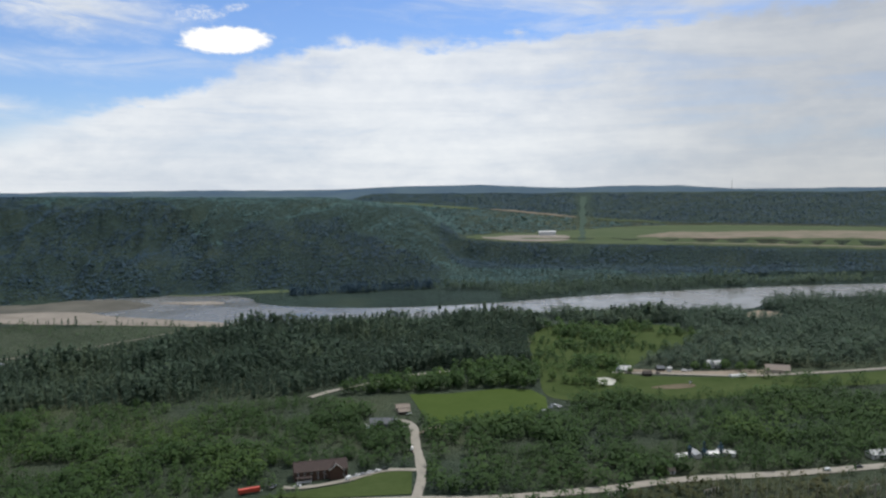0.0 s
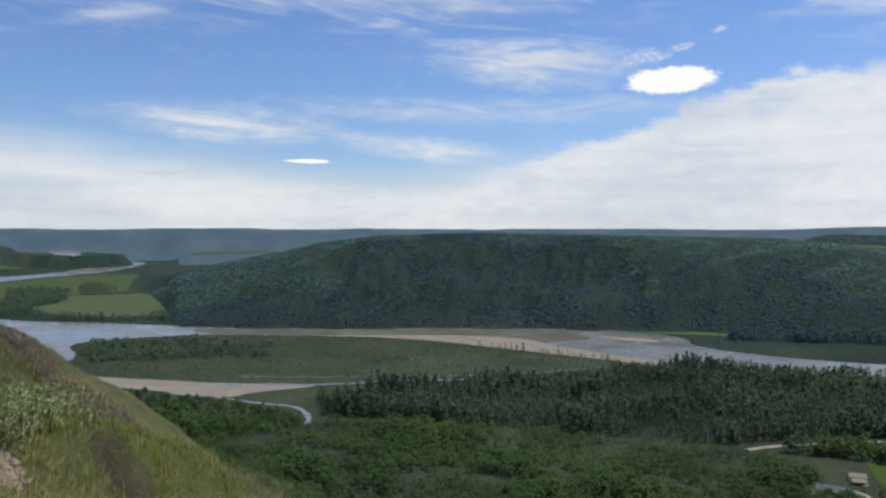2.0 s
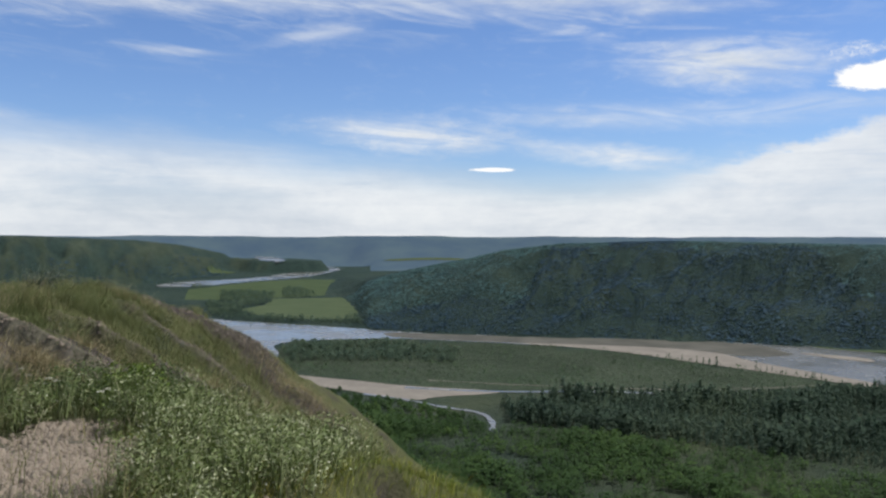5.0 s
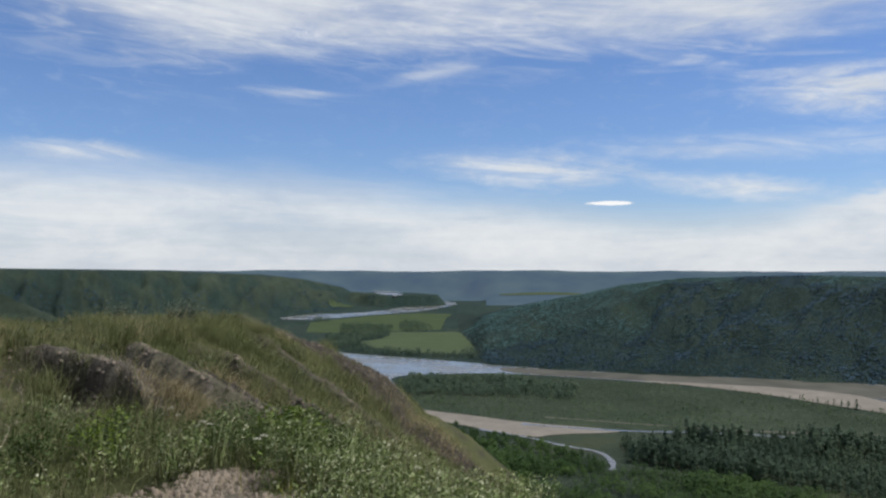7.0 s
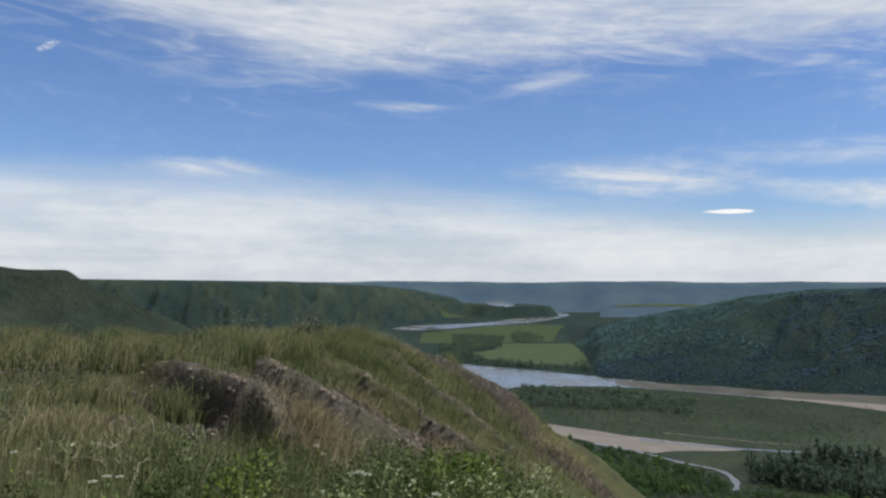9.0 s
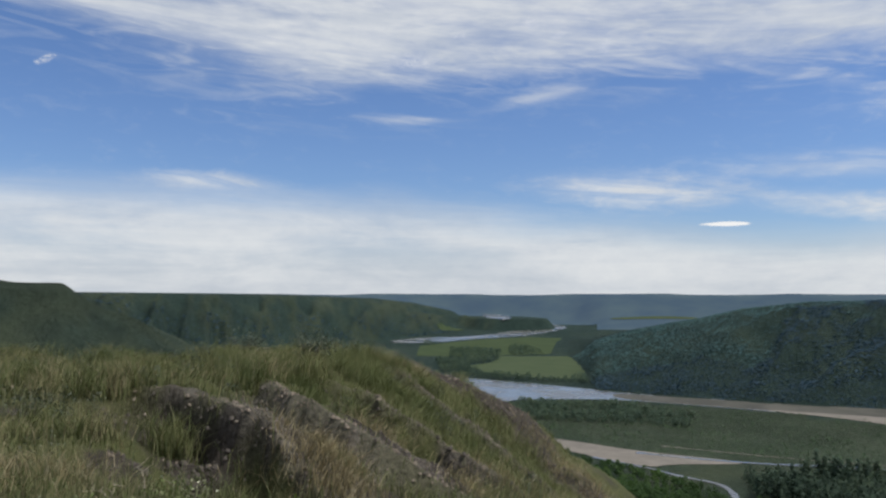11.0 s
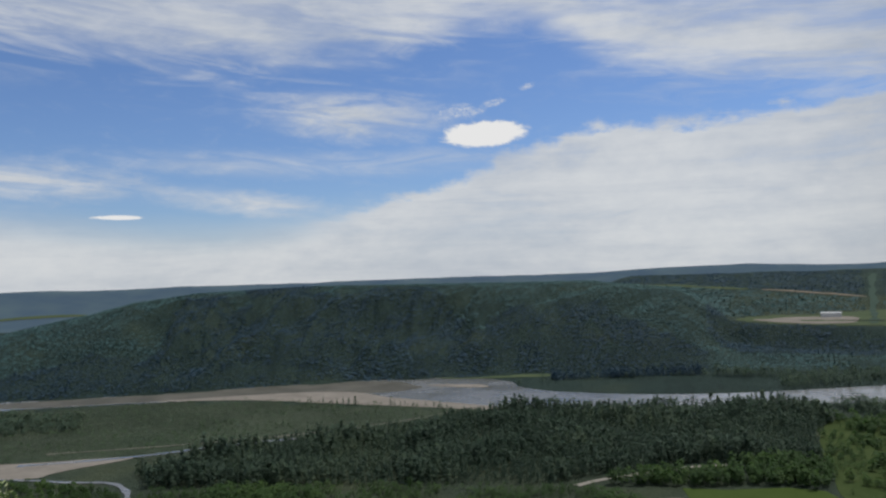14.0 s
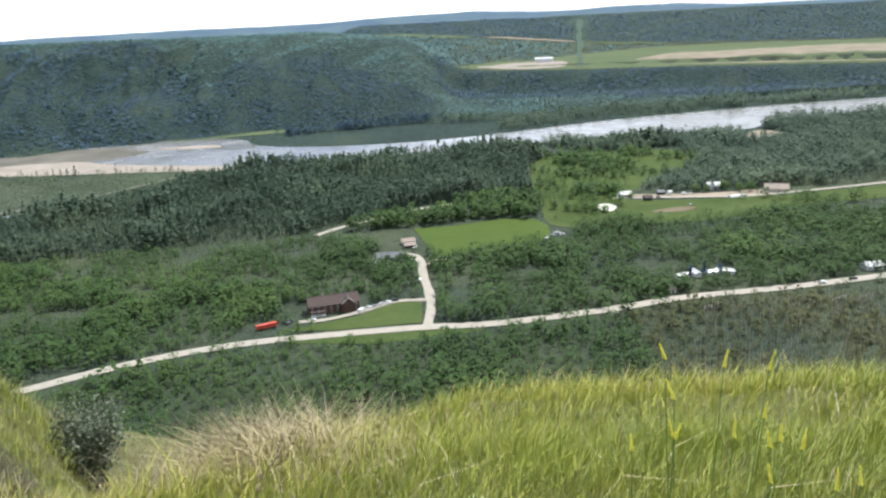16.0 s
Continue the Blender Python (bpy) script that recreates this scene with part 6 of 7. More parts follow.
def grass_tone(x, y, tuft):
    """Green in some patches, straw-coloured in others."""
    dry = 0.34 + 0.44 * fbm(x * 0.5, y * 0.5, 4, 311) + 0.2 * (tuft - 0.5) + rng.normal(0, 0.17, len(x))
    dry = dry + 0.5 * np.exp(-(((x - DRY_TUFT[0]) / 0.45) ** 2 + ((y - DRY_TUFT[1]) / 0.45) ** 2)) + 0.4 * np.exp(-(((x + 1.6) / 0.6) ** 2 + ((y - 3.5) / 0.5) ** 2))
    dry = dry + 0.45 * np.exp(-(((x + 11.8) / 0.9) ** 2 + ((y - 4.3) / 0.7) ** 2)) + 0.4 * np.exp(-(((x + 23.4) / 1.0) ** 2 + ((y - 18.2) / 1.6) ** 2))
    dry = dry - 0.06 * smooth(x, -9, -13)
    return dry + 0.14 * smooth(x, -3, -6) * smooth(y, 6, 9)


WIND = 0.3


def low_growth(x, y):
    """Short dry growth on the steep side of the bank."""
    return 1 - 0.38 * smooth(x, -0.9, -1.5) * smooth(x, -7, -5) * smooth(y, 2.2, 3.0) * smooth(y, 10, 8)


def grass_patch(name, x0, x1, y0, y1, per_m2, h0, h1, w, label, clump=0.35, mat=M_GRASS, shift=0.0):
    x, y, tuft = sward(x0 - 0.6, x1 + 0.6, y0 - 0.6, y1 + 0.6, per_m2, clump)
    # a patch thins out over its last metre and runs into the next
    wave = 0.5 * fbm(x * 0.9, y * 0.9, 3, 341)
    edge_in = np.minimum(np.minimum(x - x0, x1 - x), np.minimum(y - y0, y1 - y)) + wave
    ok = rng.random(len(x)) < smooth(edge_in, -0.7, 0.7)
    x, y, tuft = x[ok], y[ok], tuft[ok]
    h = rng.uniform(h0, h1, len(x)) * (0.55 + 0.8 * tuft) * (0.6 + 0.8 * value_noise(x * 0.6, y * 0.6, 305)) * low_growth(x, y)
    blades(name, x, y, h, np.full(len(x), w) * rng.uniform(0.6, 1.4, len(x)), grass_tone(x, y, tuft) + shift, WIND, 0.35, label, mat)


grass_patch("slope_grass", -1.6, 4.4, 1.0, 5.0, 3300, 0.07, 0.24, 0.0027, "fine green and straw-coloured grass on the slope", 0.3, M_GRASS, -0.06)
grass_patch("brow_grass", -1.6, 9.0, 5.0, 12.0, 900, 0.09, 0.26, 0.0052, "windblown grass towards the brow", 0.45)
grass_patch("far_brow_grass", -2.0, 15.0, 12.0, 24.0, 230, 0.14, 0.32, 0.010, "windblown grass on the edge of the bluff", 0.7)
grass_patch("bank_grass", -11.0, -1.6, -2.0, 5.0, 620, 0.10, 0.40, 0.005, "olive grass with dry stalks on the bank", 0.3, M_OLIVE)
grass_patch("low_bank_grass", -10.0, -1.6, 5.0, 13.0, 330, 0.08, 0.26, 0.007, "dry grass below the bank", 0.4, M_OLIVE, 0.05)
grass_patch("mound_grass", -28.0, -9.0, -4.0, 20.0, 260, 0.06, 0.30, 0.0085, "rough olive grass over the eroded mound", 0.5, M_OLIVE)
grass_patch("bank_side_grass", -4.6, -1.2, 2.6, 8.0, 1300, 0.10, 0.30, 0.0045, "short straw-coloured grass on the bank side", 0.3, M_GRASS, 0.08)
grass_patch("path_grass", -1.6, 5.0, -2.5, 0.9, 180, 0.06, 0.18, 0.006, "short trodden grass", 0.3)
# taller tufts here and there on the mound
n = 520
cx, cy = rng.uniform(-27, -9.5, n), rng.uniform(-1, 15.5, n)
ok = (bare_soil(cx, cy) < 0.5) & (value_noise(cx * 0.55, cy * 0.55, 351) > 0.40)
cx, cy = cx[ok], cy[ok]
each = rng.integers(90, 260, len(cx))
pick = np.repeat(np.arange(len(cx)), each)
wide = rng.uniform(0.14, 0.38, len(cx))[pick]
tall = (rng.uniform(0.26, 0.72, len(cx)) * (0.75 + 0.5 * value_noise(cx * 0.3, cy * 0.3, 353)))[pick]
tx, ty = cx[pick] + rng.normal(0, 1, len(pick)) * wide, cy[pick] + rng.normal(0, 1, len(pick)) * wide
tuft_tone = np.clip(rng.normal(0.42, 0.22, len(cx)) + 0.25 * fbm(cx * 0.4, cy * 0.4, 3, 355), 0, 0.85)[pick]
blades("mound_tufts", tx, ty, tall * rng.uniform(0.55, 1.1, len(tx)), np.full(len(tx), 0.013), tuft_tone + rng.normal(0, 0.1, len(tx)), WIND, 0.4, "tall green and straw-coloured tufts on the mound", M_OLIVE)
# a flank of fresher grass below the mound's top
n = 11000
tx, ty = rng.normal(-20.3, 1.7, n), rng.normal(9.6, 1.6, n)
ok = (bare_soil(tx, ty) < 0.4) & (value_noise(tx * 0.8, ty * 0.8, 357) > 0.3)
tx, ty = tx[ok], ty[ok]
blades("green_flank_grass", tx, ty, rng.uniform(0.2, 0.5, len(tx)), np.full(len(tx), 0.011), rng.normal(0.22, 0.12, len(tx)), WIND, 0.5, "fresh green grass on the mound's flank", M_OLIVE)

DEAD_PATCHES = ((-13.3, 4.9, 0.5), (-12.9, 5.3, 0.45), (-13.6, 5.5, 0.35), (-11.4, 6.6, 0.6), (-15.9, 7.2, 0.35), (-23.6, 17.4, 0.8), (-22.9, 18.4, 0.8), (-16.2, 10.6, 0.5), (-12.3, 2.4, 0.5), (-10.8, 1.6, 0.6), (-14.4, 8.6, 0.4))
tx = np.concatenate([rng.normal(cx, w, 620) for cx, cy, w in DEAD_PATCHES])
ty = np.concatenate([rng.normal(cy, w * 0.8, 620) for cx, cy, w in DEAD_PATCHES])
blades("dead_grass", tx, ty, rng.uniform(0.15, 0.46, len(tx)), np.full(len(tx), 0.009), rng.normal(0.4, 0.25, len(tx)), WIND, 0.6, "bleached dead grass in the hollows of the mound", M_DRY, 0.5)
# the dry windblown tuft on the slope, bent over to one side
n = 5200
tx = DRY_TUFT[0] + rng.normal(0, 0.30, n)
ty = DRY_TUFT[1] + rng.normal(0, 0.22, n)
blades("dry_tuft", tx, ty, rng.uniform(0.08, 0.36, n), np.full(n, 0.0030), rng.normal(0.4, 0.25, n), 2.9, 1.0, "straw-coloured tuft of dead windblown grass", M_DRY, 0.75)
# long pale stalks standing over the grass
n = 700
sx_ = np.concatenate([rng.uniform(-1.2, 4.5, n), rng.uniform(-12.5, -5, n // 2)])
sy_ = np.concatenate([rng.uniform(1.6, 12, n), rng.uniform(0, 3.5, n // 2)])
blades("dry_stalks", sx_, sy_, rng.uniform(0.25, 0.5, len(sx_)), np.full(len(sx_), 0.0034), rng.normal(0.88, 0.12, len(sx_)), WIND, 0.5, "long pale seed stalks over the grass", M_DRY)


def dead_twig(x, y, height, seed):
    """A bent dead stem with a few side twigs."""
    r = random.Random(seed)
    t = thing("dead_weed", x, y, 0, "pale dead branching weed stem in the grass", "dead weed", "dead weeds on the bank")
    bm, twigs = bmesh.new(), []
    p, a = Vector((0, 0, -0.04)), r.uniform(0, 6.28)
    way = Vector((math.cos(a) * 0.25, math.sin(a) * 0.25, 1))
    for k in range(6):
        q = p + way.normalized() * height / 5
        rod(bm, p, q, 0.006 - 0.0007 * k, 0.0053 - 0.0007 * k, 5)
        if k > 0:
            b_ = r.uniform(0, 6.28)
            side = q + Vector((math.cos(b_), math.sin(b_), r.uniform(0.2, 0.9))).normalized() * height * r.uniform(0.12, 0.3)
            twigs.append((q, side))
        p = q
        way = way + Vector((r.uniform(-0.35, 0.35), r.uniform(-0.35, 0.35), -0.22))
    stem = part("stem", bm, M_STRAW, t)
    for q, side in twigs:
        part("twig", rod(bmesh.new(), q, side, 0.003, 0.0015, 4), M_STRAW, stem)


M_STRAW = plain("bleached_stems", (0.30, 0.26, 0.19), (0.48, 0.42, 0.32), 12.0, 0.8)
wr = random.Random(17)
for k in range(26):
    cx, cy = ((-11.8, 2.5), (-9.4, 2.2), (-9.0, 1.2), (-7.6, 1.6))[k % 4]
    dead_twig(cx + wr.gauss(0, 0.45), cy + wr.gauss(0, 0.4), wr.uniform(0.22, 0.48), k)


def leaf_plants(name, x, y, height, spread, leaves, size, mat, label, category="plants"):
    """Leafy plants: stems with leaves that stand off on all sides."""
    n, k = len(x), leaves
    z = land(x, y)
    u = rng.random((n, k)) ** 0.7
    a = rng.random((n, k)) * 2 * np.pi
    rr = np.sqrt(rng.random((n, k))) * spread[:, None] * (0.35 + 0.65 * np.sin(np.pi * np.clip(u * 0.9 + 0.08, 0, 1)))
    c = np.stack([x[:, None] + np.cos(a) * rr, y[:, None] + np.sin(a) * rr, z[:, None] + u * height[:, None]], -1).reshape(-1, 3)
    m = len(c)
    d = np.stack([np.cos(a), np.sin(a), rng.normal(0.45, 0.5, (n, k))], -1).reshape(-1, 3)
    d /= np.linalg.norm(d, axis=1, keepdims=True)
    s = np.cross(d, rng.normal(0, 1, (m, 3)))
    s /= np.linalg.norm(s, axis=1, keepdims=True)
    ln = (size * rng.uniform(0.6, 1.35, m))[:, None]
    v = np.stack([c - d * ln * 0.5, c + s * ln * 0.22, c + d * ln * 0.5, c - s * ln * 0.22], 1).reshape(-1, 3)
    f = np.arange(m * 4).reshape(-1, 4)
    tone_p = np.repeat(np.clip(rng.normal(0.45, 0.25, n), 0, 1), k) + rng.normal(0, 0.28, m)
    tone_v = np.repeat(np.clip(tone_p, 0, 1), 4)
    # stems
    st = 5
    sa = rng.random((n, st)) * 2 * np.pi
    sb = np.stack([x[:, None] + 0 * sa, y[:, None] + 0 * sa, z[:, None] - 0.02 + 0 * sa], -1).reshape(-1, 3)
    se = np.stack([x[:, None] + np.cos(sa) * spread[:, None] * 0.6, y[:, None] + np.sin(sa) * spread[:, None] * 0.6, z[:, None] + height[:, None] * 0.85 + 0 * sa], -1).reshape(-1, 3)
    q = np.stack([np.cos(sa + 1.57), np.sin(sa + 1.57), 0 * sa], -1).reshape(-1, 3) * 0.004
    sv = np.stack([sb - q, sb + q, se + q * 0.4, se - q * 0.4], 1).reshape(-1, 3)
    sf = np.arange(len(sb) * 4).reshape(-1, 4) + len(v)
    me_ = mesh_from(name, np.concatenate([v, sv]), np.concatenate([f, sf]), mat, True, {"tone": np.concatenate([tone_v, np.full(len(sv), 0.4)])})
    soft = np.repeat((d * 0.5 + [0, 0, 0.8]) / np.linalg.norm(d * 0.5 + [0, 0, 0.8], axis=1, keepdims=True), 4, 0)
    me_.normals_split_custom_set_from_vertices(np.concatenate([soft, np.tile([0, 0, 1.0], (len(sv), 1))]).tolist())
    return tagged(new(name, me_), label, category, kind="stuff")


n = 1100
fx, fy = rng.uniform(-5.4, -2.0, n), rng.uniform(2.4, 5.8, n)
ok = (bare_soil(fx, fy) < 0.4) & (value_noise(fx * 1.1, fy * 1.1, 331) > 0.46) & (fy < 4.6 - 0.5 * (fx + 2.0)) & (fx < 0.05 - 0.8 * (fy - 0.14))
fx, fy = fx[ok], fy[ok]
leaf_plants("silvery_forbs", fx, fy, rng.uniform(0.22, 0.50, len(fx)), rng.uniform(0.10, 0.20, len(fx)), 90, 0.026, M_FORB, "dense silvery-leaved plants on the bank")
n = 240
fx, fy = rng.uniform(-9.0, -4.6, n), rng.uniform(-1.5, 2.6, n)
ok = (bare_soil(fx, fy) < 0.4) & (value_noise(fx * 0.8, fy * 0.8, 333) > 0.66)
fx, fy = fx[ok], fy[ok]
leaf_plants("bank_forbs", fx, fy, rng.uniform(0.18, 0.40, len(fx)), rng.uniform(0.12, 0.25, len(fx)), 70, 0.032, M_FORB, "silvery green leafy plants on the bank")
# a lush belt of weeds behind the gravel
n = 260
fx, fy = rng.normal(-5.95, 0.42, n), rng.uniform(0.3, 4.2, n)
ok = (bare_soil(fx, fy) < 0.4) & (value_noise(fx * 1.2, fy * 1.2, 335) > 0.32)
fx, fy = fx[ok], fy[ok]
leaf_plants("bank_weeds", fx, fy, rng.uniform(0.18, 0.46, len(fx)), rng.uniform(0.10, 0.22, len(fx)), 85, 0.034, M_WEED, "lush green weeds behind the gravel")
fx = np.array([-5.35, -5.45, -5.5, -5.3, -5.6, -5.8, -6.0, -5.9, -5.5, -5.4, -7.8])
fy = np.array([3.45, 3.55, 3.65, 3.6, 3.4, 1.95, 2.1, 2.2, 3.3, 3.5, 2.9])
leaf_plants("lime_weeds", fx, fy, np.full(11, 0.46), np.full(11, 0.15), 120, 0.035, M_LIME, "bright yellow-green leafy weeds")
n = 34
fx, fy = rng.uniform(0.1, 1.3, n), rng.uniform(2.0, 2.45, n)
leaf_plants("slope_forbs", fx, fy, rng.uniform(0.2, 0.34, len(fx)), rng.uniform(0.08, 0.16, len(fx)), 80, 0.03, M_FORB, "silvery leafy plants in the slope grass")
n = 300
fx, fy = rng.uniform(-26, -9.5, n), rng.uniform(-0.5, 13, n)
ok = (bare_soil(fx, fy) < 0.45) & (value_noise(fx * 0.5, fy * 0.5, 359) > 0.45)
fx, fy = fx[ok], fy[ok]
n = len(fx)
leaf_plants("mound_weeds", fx, fy, rng.uniform(0.2, 0.55, n), rng.uniform(0.15, 0.38, n), 90, 0.045, M_SHRUB, "dark green weeds on top of the mound")


def shrub(x, y, height, spread, leaves, size, label, mat=M_SHRUB):
    """A bush: branching stems and a crown of small leaves."""
    t = thing("shrub", x, y, 0, label, "shrub")
    bm = bmesh.new()
    r = random.Random(int(x * 31 + y * 7))
    tips = []
    for _ in range(11):
        a, sp = r.uniform(0, 6.28), r.uniform(0.2, 0.8) * spread
        p1 = Vector((math.cos(a) * sp * 0.4, math.sin(a) * sp * 0.4, height * r.uniform(0.35, 0.5)))
        p2 = Vector((math.cos(a) * sp, math.sin(a) * sp, height * r.uniform(0.7, 1.0)))
        rod(bm, (0, 0, -0.1), p1, 0.012 * height, 0.008 * height, 5)
        rod(bm, p1, p2, 0.008 * height, 0.003 * height, 5)
        tips += [p1, p2, (p1 + p2) / 2]
        for _ in range(3):
            q = p1.lerp(p2, r.uniform(0.2, 0.9)) + Vector((r.uniform(-1, 1), r.uniform(-1, 1), r.uniform(-0.3, 0.8))) * spread * 0.35
            rod(bm, p1.lerp(p2, 0.4), q, 0.006, 0.002, 4)
            tips.append(q)
    part("stem_cluster", bm, M_BARK, t)
    tips = np.array([list(p) for p in tips])
    c = tips[rng.integers(0, len(tips), leaves)] + rng.normal(0, spread * 0.16, (leaves, 3))
    c[:, 2] = np.clip(c[:, 2], 0.08 * height, None)
    d = rng.normal(0, 1, (leaves, 3)) + [0, 0, 0.4]
    d /= np.linalg.norm(d, axis=1, keepdims=True)
    s = np.cross(d, rng.normal(0, 1, (leaves, 3)))
    s /= np.linalg.norm(s, axis=1, keepdims=True)
    ln = (size * rng.uniform(0.6, 1.3, leaves))[:, None]
    v = np.stack([c - d * ln * 0.5, c + s * ln * 0.25, c + d * ln * 0.5, c - s * ln * 0.25], 1).reshape(-1, 3)
    me_ = mesh_from("foliage", v, np.arange(leaves * 4).reshape(-1, 4), mat, False, {"tone": np.repeat(np.clip(rng.normal(0.45, 0.3, leaves), 0, 1), 4)})
    crown = new("foliage", me_)
    crown.parent = t
    return t


shrub(-3.2, 6.9, 0.95, 0.42, 5200, 0.040, "grey-green silverberry bush on the slope")
shrub(-20.9, 7.8, 0.75, 0.7, 1600, 0.06, "low dark green bush on the mound")
shrub(-25.5, 7.4, 0.7, 0.7, 900, 0.07, "low green bush behind the mound's top")
shrub(-15.0, 12.0, 0.9, 0.6, 1200, 0.06, "green bush on the mound's flank", M_FORB)


def sweet_clover(x, y, top_z, lean_x, label):
    """A tall thin stem with a few upright spikes of small yellow flowers."""
    z0 = sheet_z(x, y)
    t = thing("yellow_sweet_clover", x, y, 0, label, "wildflower", "yellow wildflowers in the grass")
    h = max(0.3, top_z - z0 - 0.02)
    bm = bmesh.new()
    prev = Vector((0, 0, -0.03))
    for k in range(1, 5):
        p = Vector((lean_x * (k / 4) ** 2, 0.02 * math.sin(k), h * k / 4))
        rod(bm, prev, p, 0.0008, 0.0006, 5)
        prev = p
    stem = part("stem", bm, M_STEM, t)
    r = random.Random(int(x * 1000))
    for k in range(1 + (int(x * 100) % 2)):
        bm = bmesh.new()
        base = prev if k == 0 else prev * (0.62 + 0.12 * k) + Vector((r.uniform(-0.04, 0.04), r.uniform(-0.03, 0.03), 0))
        way = Vector((lean_x * 3.5 + r.uniform(-0.3, 0.3), r.uniform(-0.2, 0.2), 1)).normalized()
        long = (0.027 if k == 0 else 0.020) * r.uniform(0.85, 1.2)
        for i in range(26):
            f_ = i / 26
            a = i * 2.4
            off = Vector((math.cos(a), math.sin(a), 0)) * 0.0015 * (1.15 - 0.7 * f_)
            bmesh.ops.create_icosphere(bm, subdivisions=1, radius=0.0012 * r.uniform(0.7, 1.3) * (1.1 - 0.5 * f_), matrix=Matrix.Translation(base + way * long * f_ + off) @ Matrix.Diagonal((1, 1, 1.5, 1)))
        part("flower_spike", bm, M_YELLOW, stem, "spike of small yellow flowers")
    for k in range(5):
        bm = bmesh.new()
        c = Vector((lean_x * 0.2 * k / 5, 0, h * (0.15 + 0.13 * k)))
        for i in range(3):
            a = k * 2.1 + i * 0.9
            d = Vector((math.cos(a), math.sin(a), 0.5)) * 0.04
            s = Vector((-math.sin(a), math.cos(a), 0)) * 0.008
            bm.faces.new([bm.verts.new(p) for p in (c, c + d * 0.5 + s, c + d, c + d * 0.5 - s)])
        part("leaf", bm, M_STEM, t)


# they stand close to the viewpoint, half hidden by the grass
CLOVERS = [(1.00, 2.46, -0.47, -0.10), (1.04, 2.45, -0.50, 0.03), (1.09, 2.42, -0.50, 0.10), (0.98, 2.42, -0.58, -0.06), (0.84, 2.38, -0.72, -0.05), (0.88, 2.40, -0.70, 0.04), (0.93, 2.38, -0.68, -0.02),
           (0.99, 2.36, -0.68, 0.09), (1.10, 2.36, -0.62, 0.06), (1.15, 2.33, -0.68, 0.05), (1.20, 2.30, -0.68, -0.04), (1.27, 2.28, -0.68, -0.03), (1.08, 2.28, -0.78, 0.08), (1.24, 2.23, -0.78, 0.08), (1.31, 2.22, -0.76, 0.07)]
for x, y, z, lx in CLOVERS:
    sweet_clover(0.33 + 0.44 * (x - 0.33), 0.23 + 0.44 * (y - 0.23), 0.47 + 0.44 * (z - 0.47), 0.44 * lx, "tall thin wildflower with yellow spikes in grass")


def yarrow(x, y, height, label):
    t = thing("yarrow", x, y, 0, label, "wildflower", "white wildflowers on the bank")
    part("stem", rod(bmesh.new(), (0, 0, -0.03), (0.02, 0, height), 0.005, 0.003, 5), M_STEM, t)
    bm = bmesh.new()
    r = random.Random(int(x * 77))
    for i in range(22):
        a, q = i * 2.4, 0.032 * math.sqrt(i / 22)
        bmesh.ops.create_icosphere(bm, subdivisions=1, radius=0.005, matrix=Matrix.Translation((0.02 + math.cos(a) * q, math.sin(a) * q, height - q * 0.3)) @ Matrix.Diagonal((1, 1, 0.6, 1)))
    part("flower_head", bm, M_BLOOM, t, "flat white flower head")
    for k in range(4):
        a = k * 1.7
        bm = bmesh.new()
        c, d, s = Vector((0, 0, height * (0.2 + 0.15 * k))), Vector((math.cos(a), math.sin(a), 0.4)) * 0.07, Vector((-math.sin(a), math.cos(a), 0)) * 0.012
        bm.faces.new([bm.verts.new(p) for p in (c, c + d * 0.5 + s, c + d, c + d * 0.5 - s)])
        part("leaf", bm, M_STEM, t)


for x, y, h in ((-5.5, 2.75, 0.36), (-5.6, 2.85, 0.33), (-4.9, 2.95, 0.35), (-5.0, 3.05, 0.33), (-6.6, 1.35, 0.36), (-6.75, 1.45, 0.34), (-6.5, 1.25, 0.36), (-6.0, 2.9, 0.3), (-7.0, 3.0, 0.34), (-7.1, 3.1, 0.32), (-7.4, 0.8, 0.34), (-4.3, 4.0, 0.3)):
    yarrow(x, y, h, "white flat-headed wildflower in the grass")


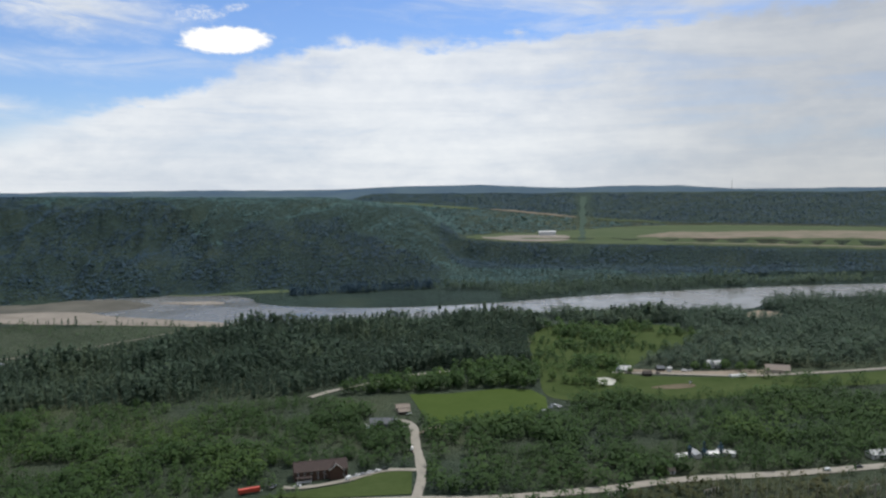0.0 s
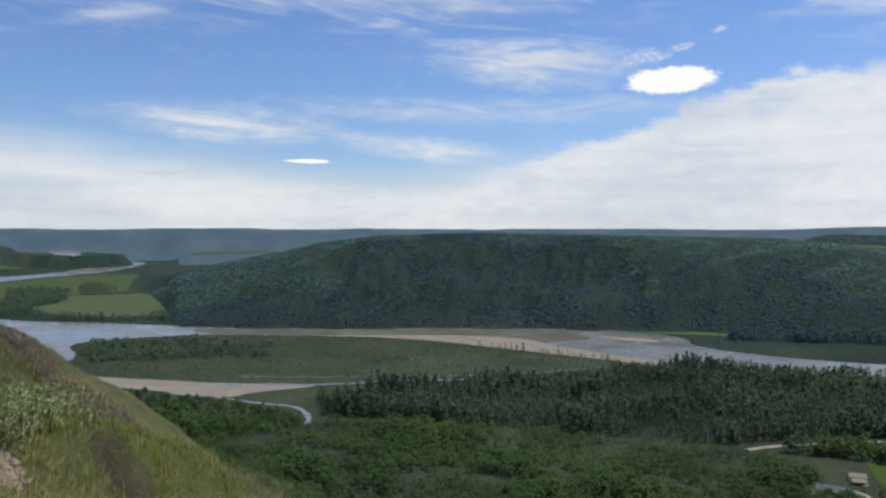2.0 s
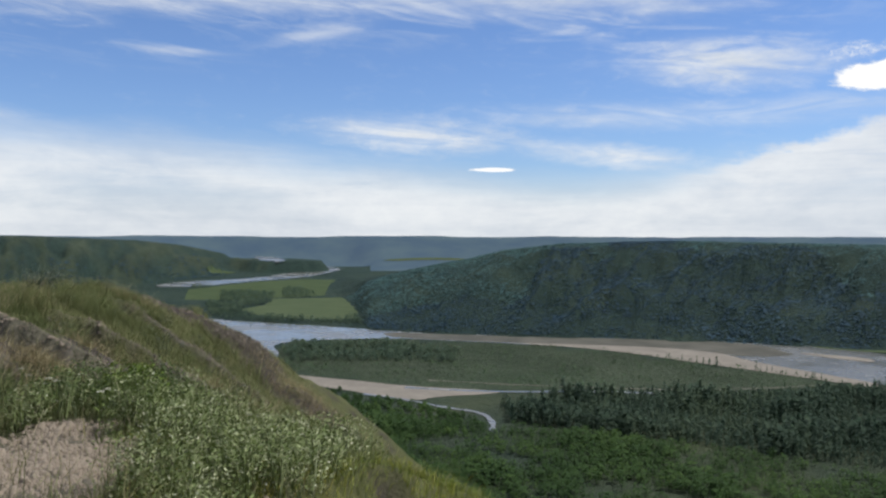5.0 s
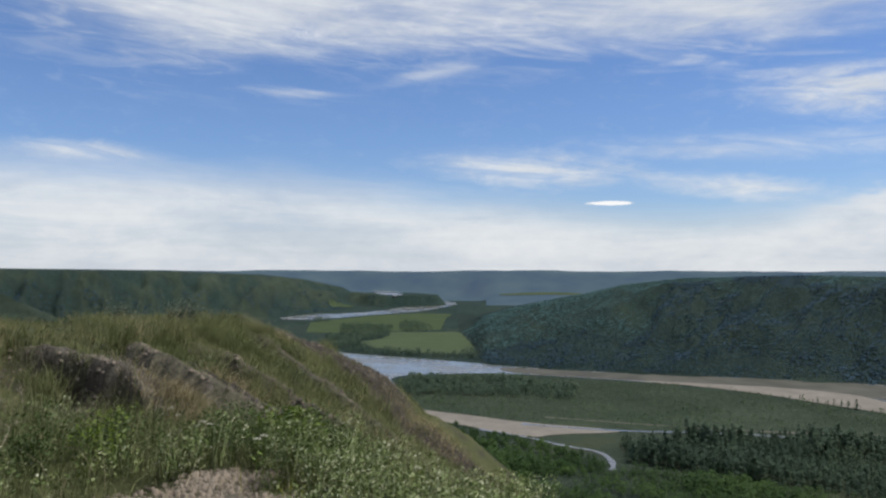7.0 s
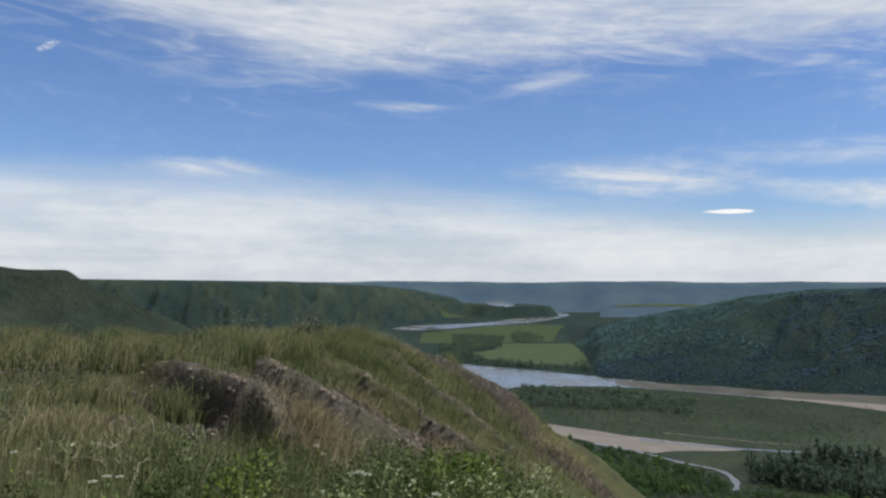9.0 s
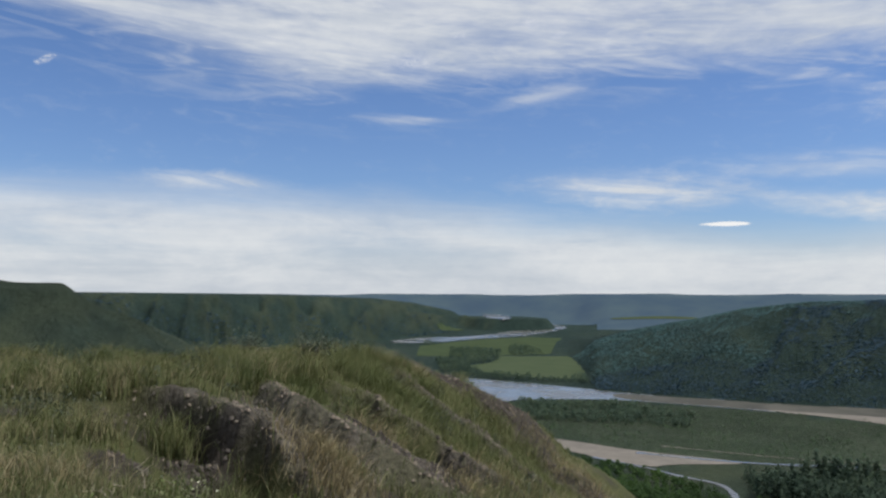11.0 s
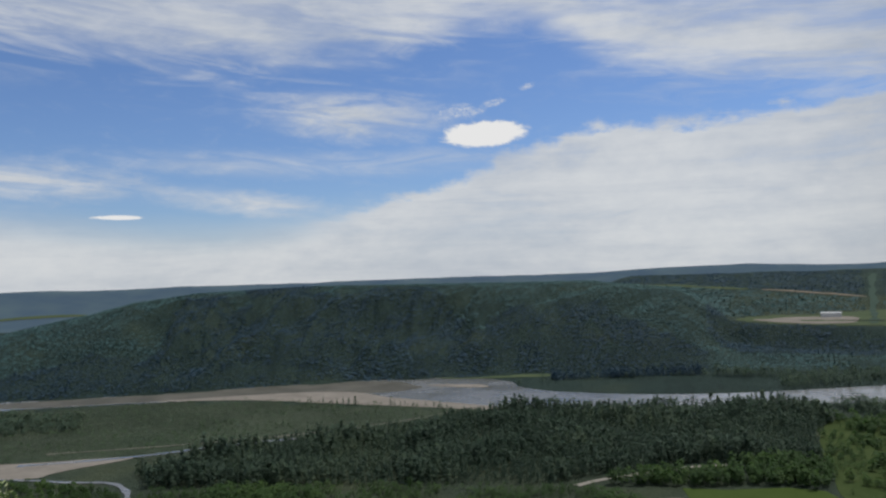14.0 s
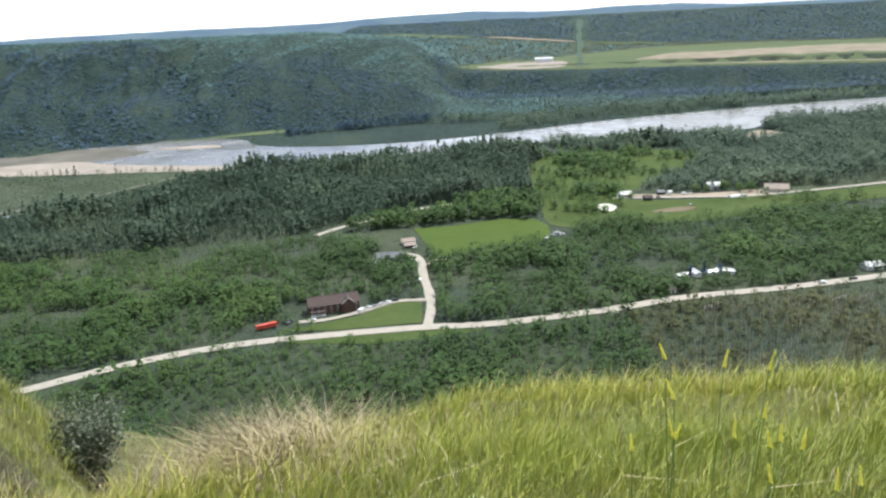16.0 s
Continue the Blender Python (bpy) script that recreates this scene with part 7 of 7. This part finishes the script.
def shards(name, x, y, size, mat, label):
    """Broken stone: low uneven blocks."""
    n = len(x)
    z = land(x, y)
    k = 4
    ang = rng.random(n)[:, None] * 6.28 + np.arange(k) / k * 6.28 + rng.normal(0, 0.28, (n, k))
    rr = size[:, None] * rng.uniform(0.65, 1.25, (n, k))
    ring = np.stack([x[:, None] + np.cos(ang) * rr, y[:, None] + np.sin(ang) * rr * 0.75, z[:, None] - 0.008 + 0 * rr], -1)
    shift = rng.normal(0, 0.2, (n, 1, 2)) * size[:, None, None]
    top = ring.copy()
    top[:, :, 0] = x[:, None] + (ring[:, :, 0] - x[:, None]) * rng.uniform(0.4, 0.8, (n, k)) + shift[:, :, 0]
    top[:, :, 1] = y[:, None] + (ring[:, :, 1] - y[:, None]) * rng.uniform(0.4, 0.8, (n, k)) + shift[:, :, 1]
    top[:, :, 2] = z[:, None] + size[:, None] * rng.uniform(0.3, 0.75, (n, k))
    v = np.concatenate([ring, top], 1).reshape(-1, 3)
    o = np.arange(n) * 8
    f = np.concatenate([np.stack([o + i, o + (i + 1) % k, o + k + (i + 1) % k, o + k + i], -1) for i in range(k)] + [np.stack([o + 4, o + 5, o + 6, o + 7], -1)])
    return tagged(new(name, mesh_from(name, v, f, mat)), label, "gravel", kind="stuff")


sx_, sy_ = np.zeros(0), np.zeros(0)
for px, py, wx, wy in GRAVEL:
    n = int(15000 * wx * wy)
    sx_, sy_ = np.concatenate([sx_, px + rng.normal(0, 0.6 * wx, n)]), np.concatenate([sy_, py + rng.normal(0, 0.6 * wy, n)])
ok = rng.random(len(sx_)) < pale_soil(sx_, sy_)
sx_ = np.concatenate([sx_[ok], DRY_TUFT[0] + 0.12 + rng.normal(0, 0.16, 500)])
sy_ = np.concatenate([sy_[ok], DRY_TUFT[1] - 0.28 + rng.normal(0, 0.12, 500)])
shards("shale_gravel", sx_, sy_, np.clip(rng.lognormal(-4.2, 0.5, len(sx_)), 0.006, 0.06), M_STONE, "pale broken shale on bare ground")
n = 95000
sx_, sy_ = rng.uniform(-27, -9, n), rng.uniform(0, 19, n)
ok = rng.random(n) < bare_soil(sx_, sy_) - 0.25
ok &= value_noise(sx_ * 1.6, sy_ * 1.6, 361) > 0.3
stony = rng.random(n) < 0.25 + 0.6 * pale_soil(sx_, sy_)
shards("soil_clods", sx_[ok & ~stony], sy_[ok & ~stony], np.clip(rng.lognormal(-3.5, 0.5, (ok & ~stony).sum()), 0.012, 0.10), M_CLOD, "dark clods of eroded soil")
shards("mound_shale", sx_[ok & stony], sy_[ok & stony], np.clip(rng.lognormal(-3.7, 0.45, (ok & stony).sum()), 0.010, 0.07), M_STONE, "pale shale fragments on the eroded mound")
